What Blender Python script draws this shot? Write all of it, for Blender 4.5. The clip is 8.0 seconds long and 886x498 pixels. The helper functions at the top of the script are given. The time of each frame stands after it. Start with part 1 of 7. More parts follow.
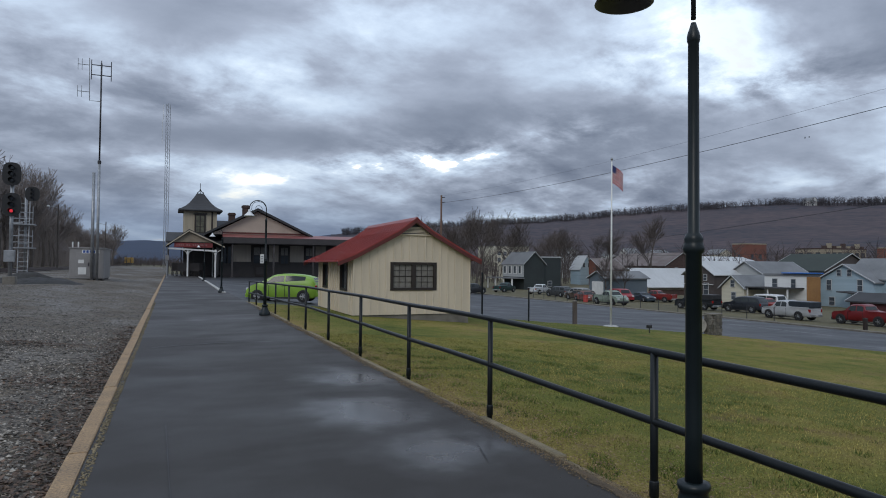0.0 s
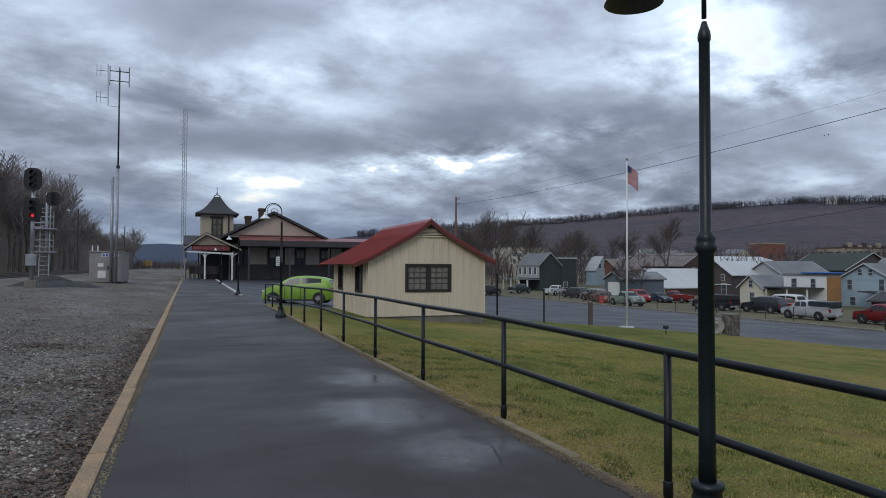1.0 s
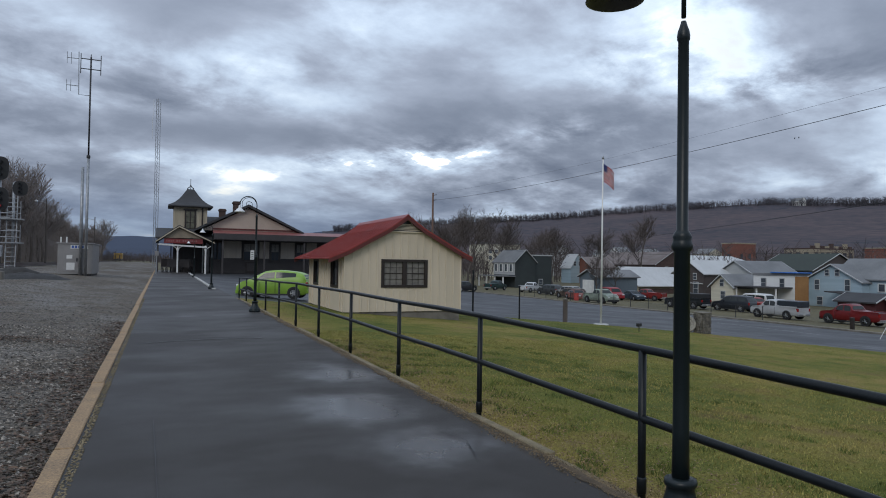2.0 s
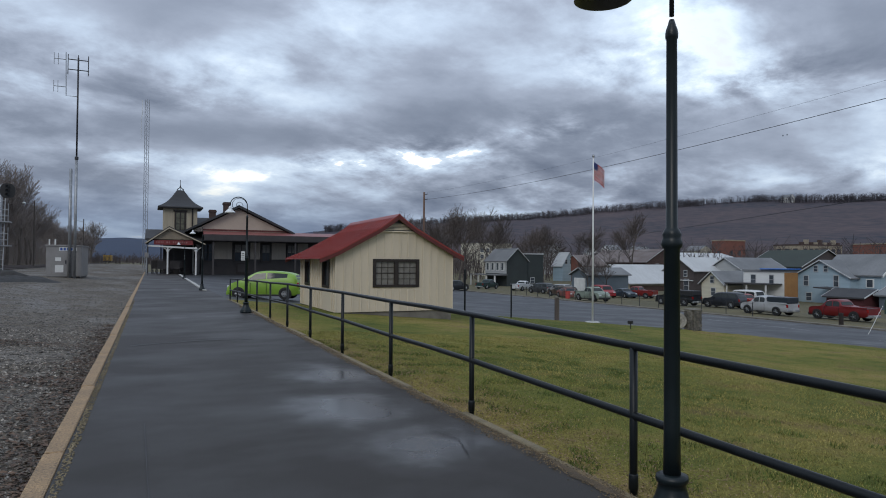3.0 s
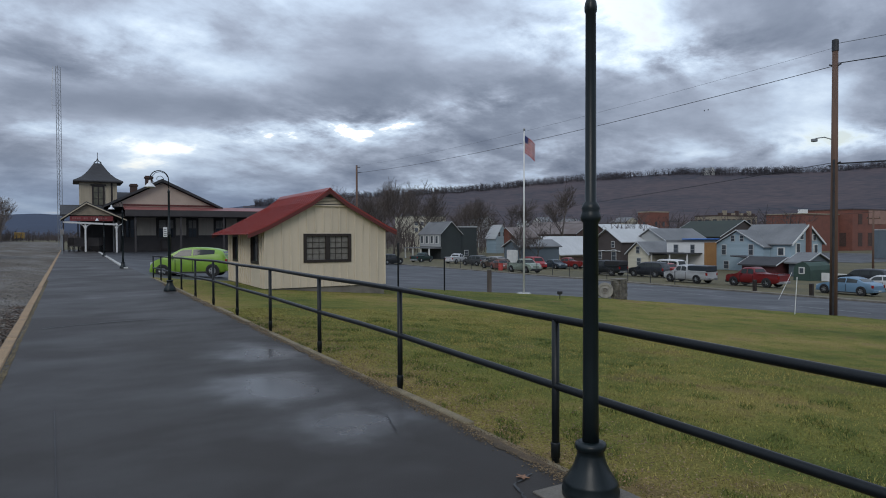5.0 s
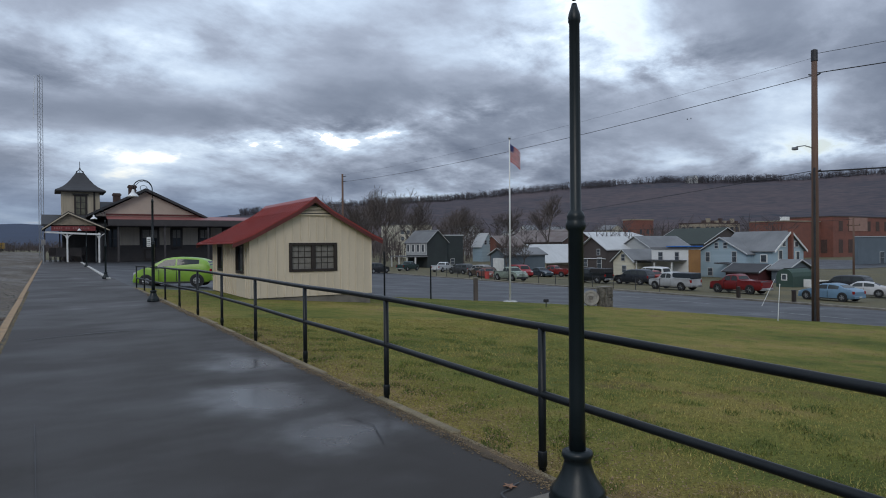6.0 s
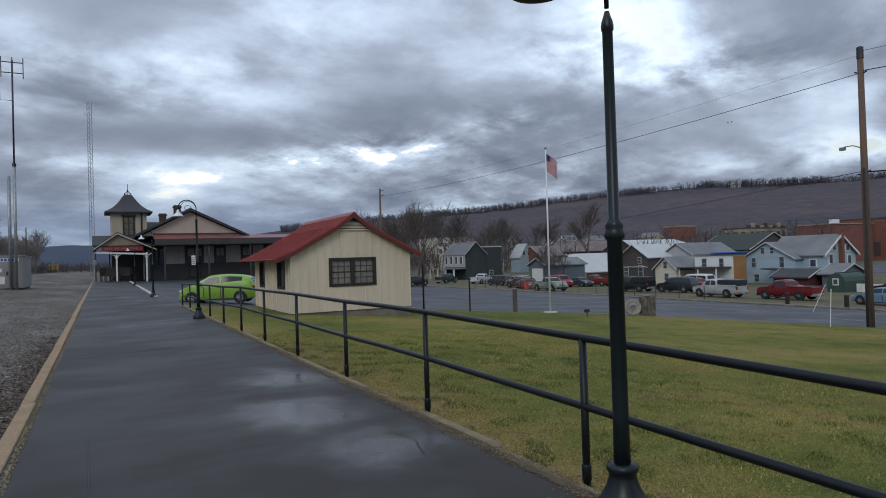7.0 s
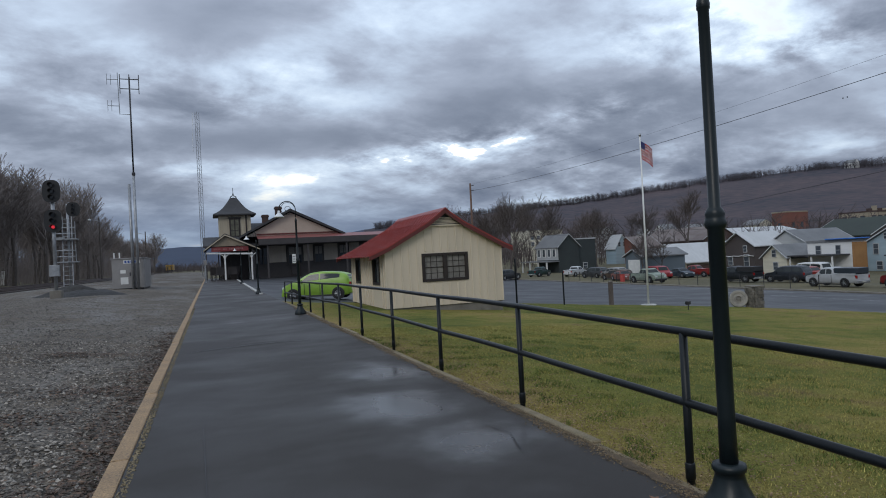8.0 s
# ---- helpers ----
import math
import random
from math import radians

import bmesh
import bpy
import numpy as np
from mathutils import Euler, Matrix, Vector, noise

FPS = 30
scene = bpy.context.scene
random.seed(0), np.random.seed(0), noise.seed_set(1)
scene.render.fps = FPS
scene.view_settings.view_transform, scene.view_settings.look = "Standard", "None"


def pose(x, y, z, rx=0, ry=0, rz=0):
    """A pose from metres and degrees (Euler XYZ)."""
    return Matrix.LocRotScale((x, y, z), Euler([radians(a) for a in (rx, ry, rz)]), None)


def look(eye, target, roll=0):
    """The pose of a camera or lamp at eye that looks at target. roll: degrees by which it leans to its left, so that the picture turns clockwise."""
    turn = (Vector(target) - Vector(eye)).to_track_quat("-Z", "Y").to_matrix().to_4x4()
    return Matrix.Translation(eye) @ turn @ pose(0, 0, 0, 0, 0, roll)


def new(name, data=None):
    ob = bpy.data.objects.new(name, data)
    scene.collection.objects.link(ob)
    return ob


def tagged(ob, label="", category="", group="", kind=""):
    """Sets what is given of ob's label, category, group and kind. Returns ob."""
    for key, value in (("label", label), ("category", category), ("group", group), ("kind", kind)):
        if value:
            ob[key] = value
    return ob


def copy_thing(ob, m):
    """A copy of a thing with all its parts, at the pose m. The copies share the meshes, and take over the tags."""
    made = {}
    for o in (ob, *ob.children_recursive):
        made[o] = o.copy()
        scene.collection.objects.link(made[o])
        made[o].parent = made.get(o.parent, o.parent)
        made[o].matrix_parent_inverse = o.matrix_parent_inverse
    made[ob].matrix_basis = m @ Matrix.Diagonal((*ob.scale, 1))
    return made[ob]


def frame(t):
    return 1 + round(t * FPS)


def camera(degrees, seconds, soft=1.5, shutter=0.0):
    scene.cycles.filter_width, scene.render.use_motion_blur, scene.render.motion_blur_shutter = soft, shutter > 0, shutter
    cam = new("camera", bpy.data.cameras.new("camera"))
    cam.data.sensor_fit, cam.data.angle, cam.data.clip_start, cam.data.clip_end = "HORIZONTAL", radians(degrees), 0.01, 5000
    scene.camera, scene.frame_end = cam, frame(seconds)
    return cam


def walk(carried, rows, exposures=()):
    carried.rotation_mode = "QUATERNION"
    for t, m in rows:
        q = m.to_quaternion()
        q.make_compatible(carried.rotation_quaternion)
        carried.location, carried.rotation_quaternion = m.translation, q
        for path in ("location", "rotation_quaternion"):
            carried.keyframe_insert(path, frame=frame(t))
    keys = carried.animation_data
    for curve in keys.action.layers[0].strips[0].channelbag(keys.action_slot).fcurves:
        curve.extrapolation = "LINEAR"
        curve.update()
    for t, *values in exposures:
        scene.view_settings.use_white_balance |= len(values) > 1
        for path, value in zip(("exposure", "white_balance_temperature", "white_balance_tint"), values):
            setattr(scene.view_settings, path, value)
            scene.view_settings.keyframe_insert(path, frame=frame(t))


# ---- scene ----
cam = camera(69.0, 8.0, soft=1.0)
# t, eye x y z, yaw, pitch, roll
PATH = [
    (0.0, 0.000, 0.000, 1.556, -22.899, 1.500, -0.546), (0.5, 0.082, 0.010, 1.539, -20.770, 1.724, -0.364),
    (1.0, 0.009, -0.032, 1.551, -21.549, 1.633, -0.233), (1.5, 0.009, -0.002, 1.547, -23.358, 1.355, -0.952),
    (3.0, 0.014, -0.004, 1.548, -24.411, 1.243, -0.403), (3.5, 0.026, -0.013, 1.541, -30.330, -0.351, 0.671),
    (4.0, 0.139, -0.011, 1.545, -30.107, -1.290, 0.437), (5.5, 0.099, 0.019, 1.563, -30.505, -0.784, 0.034),
    (6.0, 0.111, 0.011, 1.563, -31.438, -0.368, 0.495), (6.5, 0.122, 0.027, 1.562, -30.303, -0.241, 0.755),
    (7.0, 0.115, 0.006, 1.568, -28.043, 0.766, 1.788), (7.5, 0.117, -0.001, 1.566, -20.714, 0.876, 2.970),
    (8.0, 0.118, -0.001, 1.571, -19.878, 0.591, 3.024)]
walk(cam, [(t, pose(x, y, z, 90 + p, r, a)) for t, x, y, z, a, p, r in PATH])

# ---- sky and sun ----
world = bpy.data.worlds.new("overcast_sky")
scene.world = world
world.use_nodes = True


def graph(tree):
    """Short helpers that add nodes and links to a node tree."""
    tree.nodes.clear()

    def node(kind, **given):
        n = tree.nodes.new(kind)
        for key, value in given.items():
            if key in ("operation", "blend_type", "data_type", "sky_type", "sun_disc", "noise_dimensions", "feature", "interpolation", "sun_elevation", "sun_rotation", "distance", "bands_direction", "wave_type", "musgrave"):
                setattr(n, key, value)
        return n

    def link(a, b):
        tree.links.new(a, b)
    return node, link


def math_node(node, link, op, a, b=None, clamp=False):
    n = node("ShaderNodeMath", operation=op)
    n.use_clamp = clamp
    for i, v in enumerate((a, b)):
        if v is None:
            continue
        if isinstance(v, (int, float)):
            n.inputs[i].default_value = v
        else:
            link(v, n.inputs[i])
    return n.outputs[0]


def ramp_node(node, link, fac, stops):
    n = node("ShaderNodeValToRGB")
    while len(n.color_ramp.elements) < len(stops):
        n.color_ramp.elements.new(0.5)
    for e, (p, c) in zip(n.color_ramp.elements, stops):
        e.position = p
        e.color = (*c, 1) if len(c) == 3 else c
    link(fac, n.inputs[0])
    return n.outputs[0]


def mix_node(node, link, fac, a, b, blend="MIX"):
    n = node("ShaderNodeMix", data_type="RGBA", blend_type=blend)
    for sock, v in ((n.inputs[0], fac), (n.inputs[6], a), (n.inputs[7], b)):
        if isinstance(v, (int, float)):
            sock.default_value = v
        elif isinstance(v, tuple):
            sock.default_value = (*v, 1)
        else:
            link(v, sock)
    return n.outputs[2]


def noise_node(node, link, vec, scale, detail=6, rough=0.55, dist=0.0):
    n = node("ShaderNodeTexNoise")
    n.inputs["Scale"].default_value, n.inputs["Detail"].default_value = scale, detail
    n.inputs["Roughness"].default_value, n.inputs["Distortion"].default_value = rough, dist
    link(vec, n.inputs["Vector"])
    return n.outputs["Fac"]


def build_sky():
    node, link = graph(world.node_tree)
    sky = node("ShaderNodeTexSky", sky_type="NISHITA", sun_disc=False, sun_elevation=radians(18), sun_rotation=radians(25))
    way = node("ShaderNodeTexCoord").outputs["Generated"]
    parts = node("ShaderNodeSeparateXYZ")
    link(way, parts.inputs[0])
    # the cloud deck is a flat layer: the way is stretched on to a plane overhead
    up = math_node(node, link, "MAXIMUM", parts.outputs[2], 0.0)
    low = math_node(node, link, "ADD", up, 0.25)
    flat = node("ShaderNodeCombineXYZ")
    link(math_node(node, link, "DIVIDE", parts.outputs[0], low), flat.inputs[0])
    link(math_node(node, link, "DIVIDE", parts.outputs[1], low), flat.inputs[1])
    shift = node("ShaderNodeMapping")
    shift.inputs["Location"].default_value = SKY_SHIFT
    shift.inputs["Rotation"].default_value = (0, 0, radians(SKY_TURN))
    shift.inputs["Scale"].default_value = (0.9, 1.0, 1)
    link(flat.outputs[0], shift.inputs[0])
    p = shift.outputs[0]
    big = noise_node(node, link, p, 0.8, 9, 0.53, 0.15)
    fine = noise_node(node, link, p, 3.2, 10, 0.6, 0.15)
    body = math_node(node, link, "ADD", math_node(node, link, "MULTIPLY", big, 0.62), math_node(node, link, "MULTIPLY", fine, 0.38))
    # where the deck is torn open: compass, height, width, depth in degrees, and how far
    for az, el, wide, deep, much in SKY_GAPS:
        a, e = radians(az), radians(el)
        mid = Vector((math.sin(a) * math.cos(e), math.cos(a) * math.cos(e), math.sin(e)))
        right = Vector((math.cos(a), -math.sin(a), 0))
        over = right.cross(mid)
        s2 = None
        for axis, size in ((right, wide), (over, deep)):
            dot = node("ShaderNodeVectorMath", operation="DOT_PRODUCT")
            link(way, dot.inputs[0])
            dot.inputs[1].default_value = axis
            k = math_node(node, link, "DIVIDE", dot.outputs["Value"], radians(size))
            k = math_node(node, link, "MULTIPLY", k, k)
            s2 = k if s2 is None else math_node(node, link, "ADD", s2, k)
        fall = math_node(node, link, "EXPONENT", math_node(node, link, "MULTIPLY", s2, -1.0))
        ahead = node("ShaderNodeVectorMath", operation="DOT_PRODUCT")
        link(way, ahead.inputs[0])
        ahead.inputs[1].default_value = mid
        fall = math_node(node, link, "MULTIPLY", fall, math_node(node, link, "GREATER_THAN", ahead.outputs["Value"], 0.0))
        ragged = math_node(node, link, "MULTIPLY_ADD", fine, 6.5)
        ragged.node.inputs[2].default_value = -2.4
        body = math_node(node, link, "ADD", body, math_node(node, link, "MULTIPLY", math_node(node, link, "MULTIPLY", fall, ragged), 0.85 * much))
    # low: thick dark cloud; high: a gap
    tone = ramp_node(node, link, body, [(0.36, (0.172, 0.210, 0.288)), (0.44, (0.255, 0.302, 0.395)), (0.50, (0.375, 0.437, 0.555)), (0.56, (0.56, 0.675, 0.84)), (0.66, (0.88, 1.03, 1.18))])
    gap = ramp_node(node, link, body, [(0.62, (0, 0, 0)), (0.72, (0.75, 0.75, 0.75))])
    blue = mix_node(node, link, 1.0, sky.outputs[0], (0.10, 0.10, 0.10), "MULTIPLY")
    deck = mix_node(node, link, gap, tone, blue)
    # towards the zenith an overcast deck is brighter than at the horizon
    lift = math_node(node, link, "MULTIPLY_ADD", up, 0.9)
    lift.node.inputs[2].default_value = 0.85
    deck = mix_node(node, link, 1.0, deck, lift, "MULTIPLY")
    # long dark grey-blue bank low over the horizon
    bank = ramp_node(node, link, parts.outputs[2], [(0.0, (0.75, 0.75, 0.75)), (0.06, (0.6, 0.6, 0.6)), (0.115, (0, 0, 0))])
    side = ramp_node(node, link, parts.outputs[0], [(0.20, (1, 1, 1)), (0.55, (0.15, 0.15, 0.15))])
    bank = math_node(node, link, "MULTIPLY", bank, side)
    deck = mix_node(node, link, bank, deck, (0.17, 0.235, 0.36))
    back = node("ShaderNodeBackground")
    back.inputs[1].default_value = SKY_STRENGTH
    link(deck, back.inputs[0])
    out = node("ShaderNodeOutputWorld")
    link(back.outputs[0], out.inputs[0])


SKY_SHIFT, SKY_TURN, SKY_STRENGTH = (3.1, 1.7, 0.0), -25, 0.95
SKY_GAPS = [
    (14.9, 8.7, 4.0, 1.0, 0.16), (20.6, 9.6, 3.5, 1.2, 0.14), (25.8, 9.9, 4.2, 1.2, 0.15), (34.2, 11.8, 4.0, 1.2, 0.13), (50.4, 14.7, 5.5, 1.6, 0.16),
    (44.9, 18.3, 4.0, 3.0, 0.13), (38.0, 16.8, 3.0, 1.8, 0.08), (62.4, 7.2, 5.0, 1.0, 0.15), (5.2, 7.4, 4.0, 0.5, 0.07), (0.0, 8.3, 2.5, 0.7, 0.06),
    (6.9, 16.0, 3.5, 1.5, 0.06), (1.5, 13.4, 4.0, 1.6, 0.06), (-7.0, 15.0, 6.0, 3.0, 0.03), (36.0, 6.5, 13.0, 2.6, 0.05),
    (5.0, 10.6, 8.0, 1.4, -0.09), (24.0, 14.5, 12.0, 3.0, -0.045), (51.0, 9.9, 10.0, 2.2, -0.05), (30.0, 20.0, 8.0, 2.6, -0.035), (58.0, 19.0, 5.0, 3.0, -0.06), (-2.0, 20.5, 10.0, 3.0, -0.07)]
build_sky()
sun = new("sun", bpy.data.lights.new("sun", "SUN"))
sun.data.energy, sun.data.angle, sun.data.color = 0.85, radians(25), (1.0, 0.97, 0.92)
sun.matrix_world = look((0, 0, 60), (22, 22, 40))


# ---- materials ----
def material(name, light, dark, scale=6.0, rough=0.7, bump=0.15, fine=60.0, metal=0.0, gloss_vary=0.12, random_tone=0.0, spec=0.5, stretch=(1, 1, 1), island=0.0, grime=0.25):
    """Two colours blended by coarse and fine noise at real size, with uneven gloss and fine relief."""
    m = bpy.data.materials.new(name)
    m.use_nodes = True
    node, link = graph(m.node_tree)
    co = node("ShaderNodeTexCoord").outputs["Object"]
    mp = node("ShaderNodeMapping")
    mp.inputs["Scale"].default_value = stretch
    link(co, mp.inputs[0])
    v = mp.outputs[0]
    coarse = noise_node(node, link, v, scale, 5)
    small = noise_node(node, link, v, fine, 3)
    blend = math_node(node, link, "ADD", math_node(node, link, "MULTIPLY", coarse, 1 - grime), math_node(node, link, "MULTIPLY", small, grime))
    col = ramp_node(node, link, blend, [(0.33, dark), (0.67, light)])
    if random_tone or island:
        src = node("ShaderNodeObjectInfo").outputs["Random"] if random_tone else node("ShaderNodeNewGeometry").outputs["Random Per Island"]
        amount = random_tone or island
        k = math_node(node, link, "MULTIPLY_ADD", src, 2 * amount)
        k.node.inputs[2].default_value = 1 - amount
        col = mix_node(node, link, 1.0, col, k, "MULTIPLY")
    b = node("ShaderNodeBsdfPrincipled")
    link(col, b.inputs["Base Color"])
    r = math_node(node, link, "MULTIPLY_ADD", coarse, gloss_vary * 2)
    r.node.inputs[2].default_value = rough - gloss_vary
    link(r, b.inputs["Roughness"])
    b.inputs["Metallic"].default_value = metal
    b.inputs["Specular IOR Level"].default_value = spec
    if bump:
        bn = node("ShaderNodeBump")
        bn.inputs["Strength"].default_value, bn.inputs["Distance"].default_value = bump, 0.02
        link(small, bn.inputs["Height"])
        link(bn.outputs[0], b.inputs["Normal"])
    out = node("ShaderNodeOutputMaterial")
    link(b.outputs[0], out.inputs[0])
    return m


def tint(c, k):
    return tuple(max(0.0, v * k) for v in c)


def paint(name, c, rough=0.5, **more):
    return material(name, c, tint(c, 0.78), rough=rough, **more)


def glass_dark(name, c=(0.02, 0.025, 0.03), rough=0.06):
    return material(name, c, tint(c, 0.8), 2.0, rough, 0.0, gloss_vary=0.02, spec=0.35)


def glow(name, c, strength):
    m = bpy.data.materials.new(name)
    m.use_nodes = True
    node, link = graph(m.node_tree)
    e = node("ShaderNodeEmission")
    e.inputs[0].default_value, e.inputs[1].default_value = (*c, 1), strength
    out = node("ShaderNodeOutputMaterial")
    link(e.outputs[0], out.inputs[0])
    return m


def wet_asphalt(name, base, pools, dry=0.58, wet=0.2):
    """Asphalt after rain: damp film everywhere, smoother where shallow water stands in the hollows."""
    m = bpy.data.materials.new(name)
    m.use_nodes = True
    node, link = graph(m.node_tree)
    co = node("ShaderNodeTexCoord").outputs["Object"]
    mp = node("ShaderNodeMapping")
    mp.inputs["Scale"].default_value = (0.55, 0.75, 1)
    link(co, mp.inputs[0])
    patch = noise_node(node, link, mp.outputs[0], 0.55, 4, 0.5, 0.3)
    streak = noise_node(node, link, mp.outputs[0], 2.2, 5)
    grain = noise_node(node, link, co, 140, 2)
    damp = math_node(node, link, "ADD", math_node(node, link, "MULTIPLY", patch, 0.7), math_node(node, link, "MULTIPLY", streak, 0.3))
    wob = node("ShaderNodeTexNoise")
    wob.inputs["Scale"].default_value, wob.inputs["Detail"].default_value = 1.6, 5
    link(co, wob.inputs["Vector"])
    off = node("ShaderNodeVectorMath", operation="MULTIPLY_ADD")
    off.inputs[1].default_value = (0.8, 1.1, 0)
    off.inputs[2].default_value = (-0.4, -0.55, 0)
    link(wob.outputs["Color"], off.inputs[0])
    bent = node("ShaderNodeVectorMath", operation="ADD")
    link(co, bent.inputs[0])
    link(off.outputs[0], bent.inputs[1])
    for px, py, rx, ry in pools:
        d = node("ShaderNodeMapping")
        d.inputs["Location"].default_value = (-px / rx, -py / ry, 0)
        d.inputs["Scale"].default_value = (1 / rx, 1 / ry, 0)
        link(bent.outputs[0], d.inputs[0])
        ln = node("ShaderNodeVectorMath", operation="LENGTH")
        link(d.outputs[0], ln.inputs[0])
        near = math_node(node, link, "SUBTRACT", 1.0, ln.outputs["Value"], True)
        near = math_node(node, link, "MULTIPLY", near, near)
        damp = math_node(node, link, "ADD", damp, math_node(node, link, "MULTIPLY", near, 0.95))
    soak = ramp_node(node, link, damp, [(0.43, (0, 0, 0)), (0.60, (0.24, 0.24, 0.24)), (0.75, (0.62, 0.62, 0.62)), (1.0, (1, 1, 1))])
    col = mix_node(node, link, soak, base, tint(base, 0.6))
    col = mix_node(node, link, math_node(node, link, "MULTIPLY", grain, 0.55), col, tint(base, 1.9))
    b = node("ShaderNodeBsdfPrincipled")
    link(col, b.inputs["Base Color"])
    r = math_node(node, link, "MULTIPLY_ADD", soak, wet - dry)
    r.node.inputs[2].default_value = dry
    link(r, b.inputs["Roughness"])
    sp = math_node(node, link, "MULTIPLY_ADD", soak, 0.75)
    sp.node.inputs[2].default_value = 0.25
    link(sp, b.inputs["Specular IOR Level"])
    bn = node("ShaderNodeBump")
    bn.inputs["Distance"].default_value = 0.004
    k = math_node(node, link, "MULTIPLY_ADD", soak, -0.42)
    k.node.inputs[2].default_value = 0.45
    link(k, bn.inputs["Strength"])
    link(grain, bn.inputs["Height"])
    link(bn.outputs[0], b.inputs["Normal"])
    out = node("ShaderNodeOutputMaterial")
    link(b.outputs[0], out.inputs[0])
    return m


def gravel_material():
    """Crushed stone, worn into grey wheel tracks along the yard, with brown dirt and sparse moss between."""
    m = bpy.data.materials.new("crushed stone yard")
    m.use_nodes = True
    node, link = graph(m.node_tree)
    co = node("ShaderNodeTexCoord").outputs["Object"]
    mp = node("ShaderNodeMapping")
    mp.inputs["Scale"].default_value = (1, 0.3, 1)
    link(co, mp.inputs[0])
    tracks = noise_node(node, link, mp.outputs[0], 0.35, 4, 0.55, 0.3)
    patch = noise_node(node, link, co, 0.9, 5, 0.6, 0.5)
    cell = node("ShaderNodeTexVoronoi")
    cell.inputs["Scale"].default_value = 24
    link(co, cell.inputs["Vector"])
    tone = node("ShaderNodeSeparateColor")
    link(cell.outputs["Color"], tone.inputs[0])
    fine = noise_node(node, link, co, 30, 4, 0.7)
    col = ramp_node(node, link, tracks, [(0.36, (0.088, 0.070, 0.052)), (0.5, (0.125, 0.108, 0.088)), (0.64, (0.170, 0.158, 0.143))])
    dirt = ramp_node(node, link, patch, [(0.50, (0, 0, 0)), (0.64, (0.75, 0.75, 0.75))])
    col = mix_node(node, link, dirt, col, (0.085, 0.062, 0.038))
    k = math_node(node, link, "MULTIPLY_ADD", tone.outputs[0], 1.3)
    k.node.inputs[2].default_value = 0.35
    col = mix_node(node, link, 1.0, col, k, "MULTIPLY")
    k = math_node(node, link, "MULTIPLY_ADD", fine, 1.2)
    k.node.inputs[2].default_value = 0.4
    col = mix_node(node, link, 1.0, col, k, "MULTIPLY")
    b = node("ShaderNodeBsdfPrincipled")
    link(col, b.inputs["Base Color"])
    b.inputs["Roughness"].default_value = 0.85
    bn = node("ShaderNodeBump")
    bn.inputs["Strength"].default_value, bn.inputs["Distance"].default_value = 0.9, 0.03
    link(math_node(node, link, "SUBTRACT", fine, cell.outputs["Distance"]), bn.inputs["Height"])
    link(bn.outputs[0], b.inputs["Normal"])
    out = node("ShaderNodeOutputMaterial")
    link(b.outputs[0], out.inputs[0])
    return m


def lawn_material():
    """Short winter turf: green and straw in broad patches, thin brown soil showing in places."""
    m = bpy.data.materials.new("winter lawn")
    m.use_nodes = True
    node, link = graph(m.node_tree)
    co = node("ShaderNodeTexCoord").outputs["Object"]
    broad = noise_node(node, link, co, 0.16, 4, 0.55, 0.4)
    mid = noise_node(node, link, co, 1.1, 5, 0.6, 0.3)
    fine = noise_node(node, link, co, 38, 4, 0.7)
    mix = math_node(node, link, "ADD", math_node(node, link, "MULTIPLY", broad, 0.55), math_node(node, link, "MULTIPLY", mid, 0.45))
    # trodden, strawy turf along the edging
    place = node("ShaderNodeSeparateXYZ")
    link(co, place.inputs[0])
    worn = math_node(node, link, "MULTIPLY_ADD", place.outputs[0], -0.5)
    worn.node.inputs[2].default_value = 2.3
    worn = math_node(node, link, "MINIMUM", math_node(node, link, "MAXIMUM", worn, 0.0), 1.0)
    mix = math_node(node, link, "ADD", mix, math_node(node, link, "MULTIPLY", worn, 0.15))
    col = ramp_node(node, link, mix, [(0.38, (0.072, 0.092, 0.020)), (0.49, (0.140, 0.142, 0.032)), (0.58, (0.22, 0.180, 0.052)), (0.68, (0.27, 0.195, 0.082))])
    bare = ramp_node(node, link, mid, [(0.56, (0, 0, 0)), (0.70, (0.7, 0.7, 0.7))])
    col = mix_node(node, link, bare, col, (0.115, 0.078, 0.040))
    speck = math_node(node, link, "MULTIPLY_ADD", fine, 2.6)
    speck.node.inputs[2].default_value = -0.28
    col = mix_node(node, link, 1.0, col, speck, "MULTIPLY")
    b = node("ShaderNodeBsdfPrincipled")
    link(col, b.inputs["Base Color"])
    b.inputs["Roughness"].default_value = 0.95
    b.inputs["Specular IOR Level"].default_value = 0.15
    bn = node("ShaderNodeBump")
    bn.inputs["Strength"].default_value, bn.inputs["Distance"].default_value = 0.9, 0.03
    link(fine, bn.inputs["Height"])
    link(bn.outputs[0], b.inputs["Normal"])
    out = node("ShaderNodeOutputMaterial")
    link(b.outputs[0], out.inputs[0])
    return m


